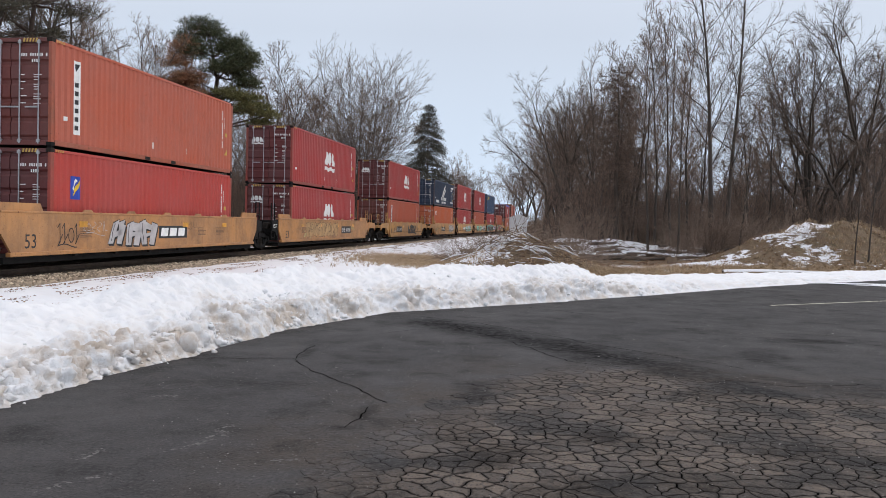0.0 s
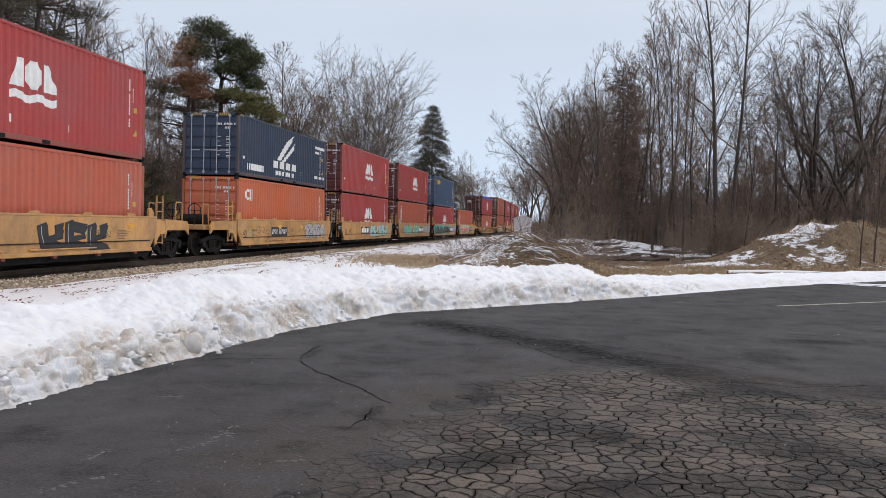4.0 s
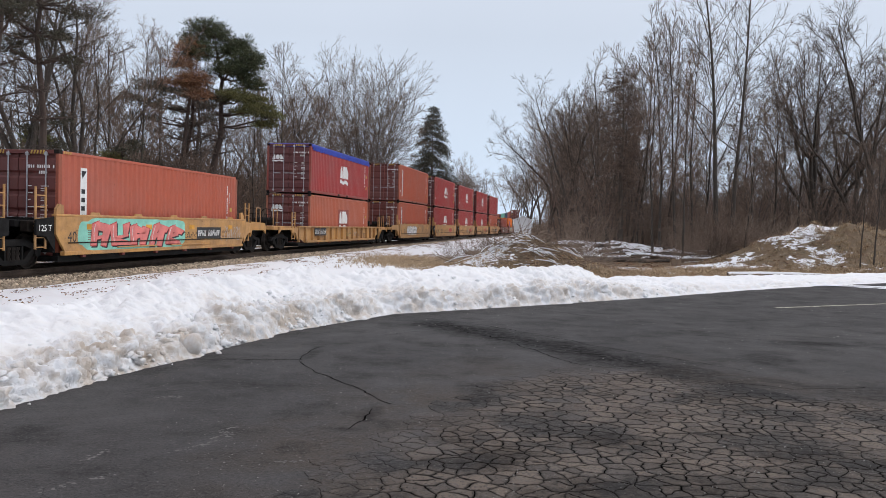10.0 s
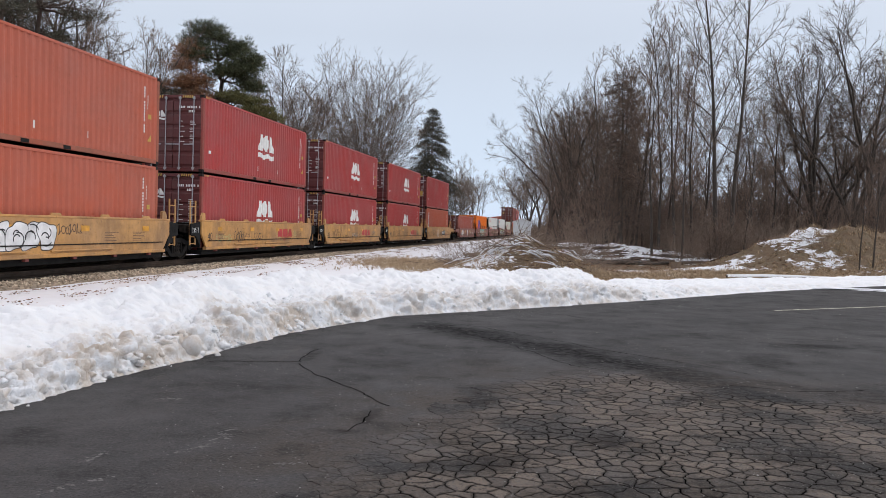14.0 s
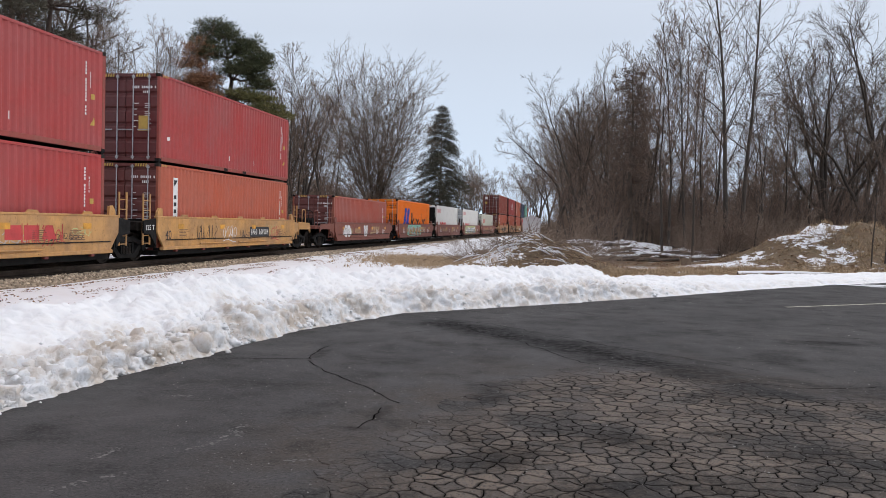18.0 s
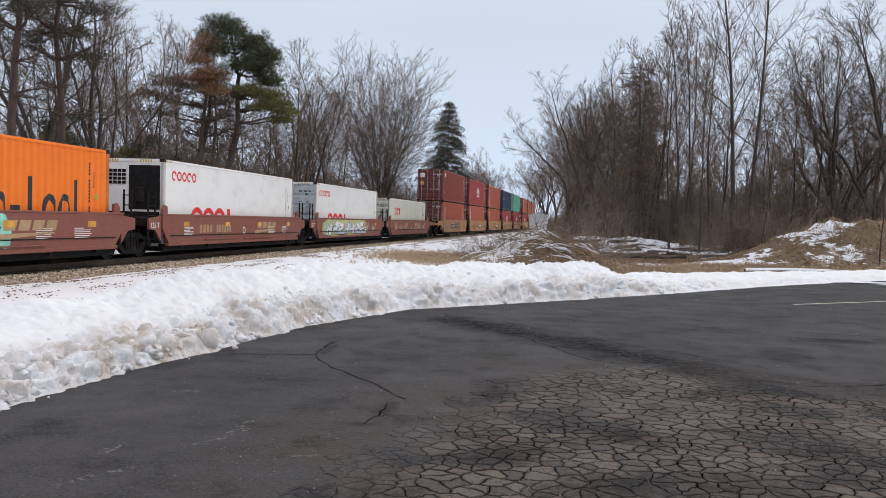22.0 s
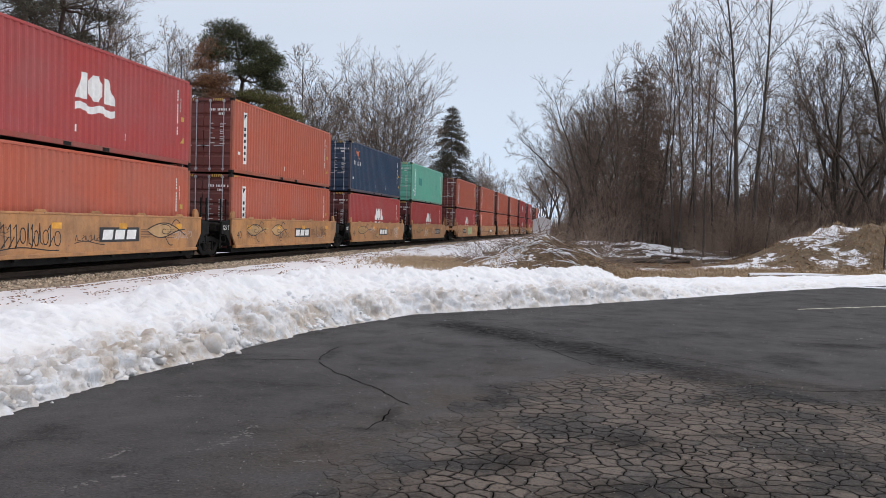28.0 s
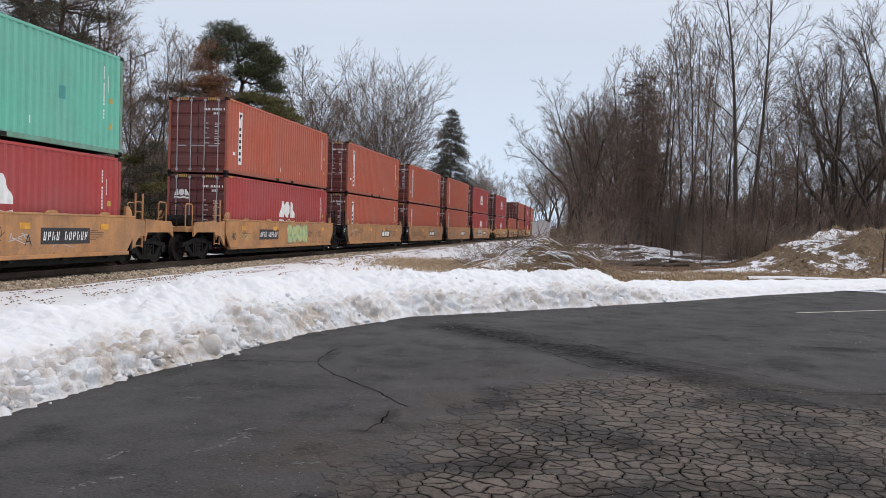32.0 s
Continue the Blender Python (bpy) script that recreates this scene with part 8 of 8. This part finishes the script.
# ---- dry grass, in drifts ----
def tufts(count, spot, seed, low, high):
    r = random.Random(seed)
    g = Geo()
    for i in range(count):
        x, y = spot(r)
        if edge_offset(x, y) < 1.2:
            continue
        z = ground_height(x, y)
        for j in range(10):
            a = r.uniform(0, math.tau)
            h = r.uniform(low, high)
            lean = r.uniform(0.3, 1.5) * h
            bx, by = x + r.gauss(0, 0.06), y + r.gauss(0, 0.06)
            wx, wy = -math.sin(a) * 0.0075, math.cos(a) * 0.0075
            mx, my = bx + math.cos(a) * lean * 0.35, by + math.sin(a) * lean * 0.35
            g.face([(bx - wx, by - wy, z - 0.02), (bx + wx, by + wy, z - 0.02), (mx + wx, my + wy, z + h * 0.6), (mx - wx, my - wy, z + h * 0.6)])
            g.face([(mx - wx, my - wy, z + h * 0.6), (mx + wx, my + wy, z + h * 0.6), (bx + math.cos(a) * lean, by + math.sin(a) * lean, z + h * 0.85)])
    return g


def drift(r):
    k = r.random()
    if k < 0.30:                                   # patch beside the snow field
        return r.gauss(-1.6, 1.5), r.gauss(40, 2.8)
    if k < 0.36:                                   # round the brush pile
        return r.gauss(3.4, 2.4), r.gauss(35.0, 2.0)
    if k < 0.90:                                   # strip behind the bank
        y = r.uniform(26, 41)
        return lerp_table([(26, 5.5), (32, 9), (41, 16)], y) + r.uniform(-4.5, 13), y
    return r.gauss(22, 4.0), r.gauss(43.4, 2.2)      # the earth mound


solid("dry_grass", tufts(7600, drift, 3, 0.05, 0.26), STRAW, "matted dry straw-coloured winter grass", "grass", kind="stuff")
leaves = Geo()
for i in range(15000):      # dirt and leaf bits in streaks on the snow by the ballast
    s_, o = rng.uniform(16, 80), 2.9 + rng.random() ** 1.5 * 2.3
    if noise.noise(Vector((s_ * 0.4, o * 3.2, 70))) + 0.5 * noise.noise(Vector((s_ * 2.0, o * 6, 71))) < 0.06 + 0.14 * (o - 2.9):
        continue
    p = track_point(s_, o, 0)
    z = ground_height(p.x, p.y) + 0.072
    a, r = rng.uniform(0, 6.28), rng.uniform(0.012, 0.045)
    c, d = math.cos(a) * r, math.sin(a) * r
    leaves.face([(p.x - c, p.y - d, z), (p.x + d * 0.6, p.y - c * 0.6, z + rng.uniform(0, .03)), (p.x + c, p.y + d, z + 0.01), (p.x - d * 0.6, p.y + c * 0.6, z + rng.uniform(0, .03))])
for i in range(24000):
    y = rng.uniform(26, 52)
    x = lerp_table([(26, 5.5), (32, 8), (41, 13), (52, 14)], y) + rng.uniform(-6, 15)
    if noise.noise(Vector((x * 0.5, y * 0.8, 41))) < rng.uniform(-0.35, 0.15):
        continue
    if edge_offset(x, y) < 1.5:
        continue
    z = ground_height(x, y) + 0.015
    a, r = rng.uniform(0, 6.28), rng.uniform(0.03, 0.08)
    c, s_ = math.cos(a) * r, math.sin(a) * r
    leaves.face([(x - c, y - s_, z), (x + s_ * 0.6, y - c * 0.6, z + rng.uniform(0, .05)), (x + c, y + s_, z + 0.01), (x - s_ * 0.6, y + c * 0.6, z + rng.uniform(0, .05))])
solid("leaf_litter", leaves, needle_material("fallen_leaves", (0.085, 0.040, 0.022), (0.34, 0.185, 0.095)), "brown fallen leaves on the verge", "leaves", kind="stuff")

# ---- brush pile, logs, board ----
for i, (x, y, sc, k) in enumerate(((1.2, 40.5, 0.42, "thicket0"), (0.6, 42.0, 0.5, "thicket1"), (1.9, 43.5, 0.5, "thicket2"), (2.2, 41.0, 0.33, "shrub1"), (0.2, 39.0, 0.3, "thicket1"), (5.4, 38.6, 0.3, "thicket2"),
                                (6.2, 40.5, 0.6, "thicket0"), (7.4, 42.5, 0.7, "thicket1"), (13.0, 45.5, 0.55, "thicket2"), (19.0, 43.0, 0.35, "thicket0"), (26.5, 42.0, 0.4, "thicket1"))):
    plant(K[k], x, y, sc, i * 51)
for i, (x, y, sc) in enumerate(((20.0, 40.5, 0.42), (20.9, 41.0, 0.5), (26.0, 40.8, 0.36))):
    plant(("sapling", "thin leafless sapling on the earth mound", "tree", K["slender%d" % (i % 4)][3]), x, y, sc, i * 120)


def log(x0, y0, x1, y1, r, snowy):
    z0, z1 = ground_height(x0, y0) + r * 0.7, ground_height(x1, y1) + r * 0.7
    root = thing("fallen_log", "fallen log with a cap of snow" if snowy else "dark fallen log lying on the ground", "log", "logs on the verge")
    g = Geo()
    pts = [Vector((x0 + (x1 - x0) * t, y0 + (y1 - y0) * t, z0 + (z1 - z0) * t + 0.04 * math.sin(t * 7))) for t in np.linspace(0, 1, 7)]
    tube_path(g, pts, [r * (1 - 0.3 * t) for t in np.linspace(0, 1, 7)], 8)
    n = len(g.v)
    g.f += [tuple(range(7, -1, -1)), tuple(range(n - 8, n))]
    part("trunk", g, BARK_BROWN if snowy else BARK_DARK, root)
    if snowy:
        c = Geo()
        for i, p in enumerate(pts):
            rr = r * (1 - 0.05 * i)
            c.v += [(p.x, p.y - rr * 0.95, p.z + rr * 0.35), (p.x, p.y - rr * 0.6, p.z + rr * 1.15), (p.x, p.y + rr * 0.6, p.z + rr * 1.25), (p.x, p.y + rr * 0.95, p.z + rr * 0.35)]
        for i in range(len(pts) - 1):
            c.f += [(4 * i + j, 4 * i + 4 + j, 4 * i + 5 + j, 4 * i + 1 + j) for j in range(3)]
        part("snow_cap", c, SNOW, root, "white snow cap", True)


for a in ((11.6, 34.5, 20.5, 35.8, 0.11, True), (14.0, 33.2, 19.6, 34.2, 0.13, False), (13.4, 33.8, 21.8, 34.9, 0.08, True), (7.2, 46.5, 10.4, 47.4, 0.16, True), (8.6, 45.4, 12.2, 45.9, 0.14, False), (10.2, 47.8, 14.0, 46.8, 0.15, True),
          (5.8, 46.8, 8.6, 45.2, 0.12, False), (12.6, 46.2, 15.4, 47.2, 0.14, True), (24.0, 42.6, 27.2, 41.4, 0.08, False)):
    log(*a)
for i in range(26):      # dark poles and logs lying about on the forest floor
    x, y, a = rng.uniform(5.6, 16.5), rng.uniform(46.5, 52.0), rng.gauss(0.0, 0.35)
    ln = rng.uniform(1.4, 4.2)
    log(x, y, x + math.cos(a) * ln, y + math.sin(a) * ln, rng.uniform(0.05, 0.12), i % 5 == 0)
z = ground_height(11.9, 43.0)
solid("wooden_board", Geo().box(11.55, 12.05, 42.98, 43.02, z - 0.02, z + 0.34, 0.008), WOOD, "weathered square board leaning in the brush", "board")
sticks = Geo()
for i in range(420):
    if rng.random() < 0.55:
        x, y = rng.gauss(3.6, 1.5), rng.gauss(35.8, 1.2)
    else:
        x, y = rng.gauss(10.0, 3.2), rng.gauss(46.5, 1.4)
    p = Vector((x, y, ground_height(x, y) + rng.uniform(0.0, 0.25)))
    d = Vector((rng.gauss(0, 1), rng.gauss(0, 0.6), rng.gauss(0.0, 0.22))).normalized()
    ln = rng.uniform(0.6, 2.2)
    tube_path(sticks, [p, p + d * ln * 0.5 + Vector((0, 0, ln * 0.12)), p + d * ln], [rng.uniform(0.008, 0.024), 0.010, 0.004], 3)
snowy = Geo()
for i in range(48):
    x, y = rng.gauss(2.9, 1.3), rng.gauss(35.1, 0.8)
    p = Vector((x, y, ground_height(x, y) + rng.uniform(0.06, 0.2)))
    q = p + Vector((rng.uniform(0.35, 1.15) * rng.choice((-1, 1)), rng.gauss(0, 0.3), 0))
    q.z = ground_height(q.x, q.y) + rng.uniform(0.02, 0.15)
    tube_path(snowy, [p, p.lerp(q, 0.5) + Vector((0, 0, rng.uniform(0.03, 0.14))), q], [0.012, rng.uniform(0.02, 0.042), 0.01], 5)
solid("snowy_branches", snowy, SNOW, "snow-covered branches heaped on the brush pile", "branches", kind="stuff", smooth=True)
solid("brushwood", sticks, TWIG, "heaped dead branches and sticks", "brushwood", kind="stuff")

# ---- sheds and houses in the distance ----
def shed(x, y, w, dp, h, roof, name, label, turn, openings):
    z = ground_height(x, y) - 0.1
    root = thing(name, label, "building", m=pose(x, y, z, 0, 0, turn))
    part("wall", Geo().prism([(-w / 2, 0), (w / 2, 0), (w / 2, h), (0, h + roof), (-w / 2, h)], "y", 0, dp), SIDING, root, "white painted wall")
    for s in (-1, 1):
        part("roof", Geo().prism([(s * 0.0, h + roof + 0.02), (s * (w / 2 + 0.25), h - 0.25 * roof / (w / 2) + 0.02), (s * (w / 2 + 0.25), h - 0.25 * roof / (w / 2) + 0.12), (0, h + roof + 0.12)], "y", -0.2, dp + 0.2), ROOFING if name != "shed" else SIDING, root)
    for k, x0, x1, z0, z1 in openings:
        ob = part(k, Geo().box(x0, x1, -0.03, 0.02, z0, z1, 0.01), SIDING if k == "door" else BLACK, root)
        part("frame", Geo().box(x0 - 0.08, x1 + 0.08, -0.045, -0.02, z1, z1 + 0.09), WHITE, ob)


shed(13.4, 150, 3.1, 4.0, 3.1, 0.6, "shed", "small white shed with a shallow gable beside the track", -4, [("door", -0.5, 0.5, 0.1, 2.05)])
shed(43.5, 112, 9.0, 8.0, 2.7, 1.0, "house", "low white house glimpsed through the bare woods", 4, [("window", -3.4, -2.2, 1.0, 2.1), ("window", 1.6, 2.8, 1.0, 2.1), ("door", -0.5, 0.45, 0.1, 2.1)])


# ---- movement ----
def advance(t):
    """How far the train has come down the line after t seconds; it gathers a little speed."""
    return 12.0975 * t + 0.0143 * t * t - 0.0000763 * t ** 3


def car_pose(s, z, t):
    """A car's place: its middle rides the line, its length along the heading there."""
    mid = s + LEN / 2 - advance(t)
    return track_pose(mid) @ pose(0, -LEN / 2, z)


def motions():
    for ob, s, z in TRAIN:
        walk(ob, [(t, car_pose(s, z, t)) for t in range(33)])
    spots = {ob.name: s for ob, s, z in TRAIN}
    for ws, car, c, along_car in WHEELS:
        # the wheels roll while they pass near by
        times = [k / FPS for k in range(0, 32 * FPS + 1) if -6 < spots[car.name] + along_car - advance(k / FPS) < 48]
        if len(times) < 2:
            continue
        turn = [math.degrees((advance(t) - advance(times[0])) / WHEEL_R) for t in times]
        rows = [(t, pose(0, c, WHEEL_R, a)) for t, a in zip(times, turn)]
        if times[0] > 0:
            rows.insert(0, (0, rows[0][1]))
        if times[-1] < 32:
            rows.append((32, rows[-1][1]))
        walk(ws, rows)


motions()
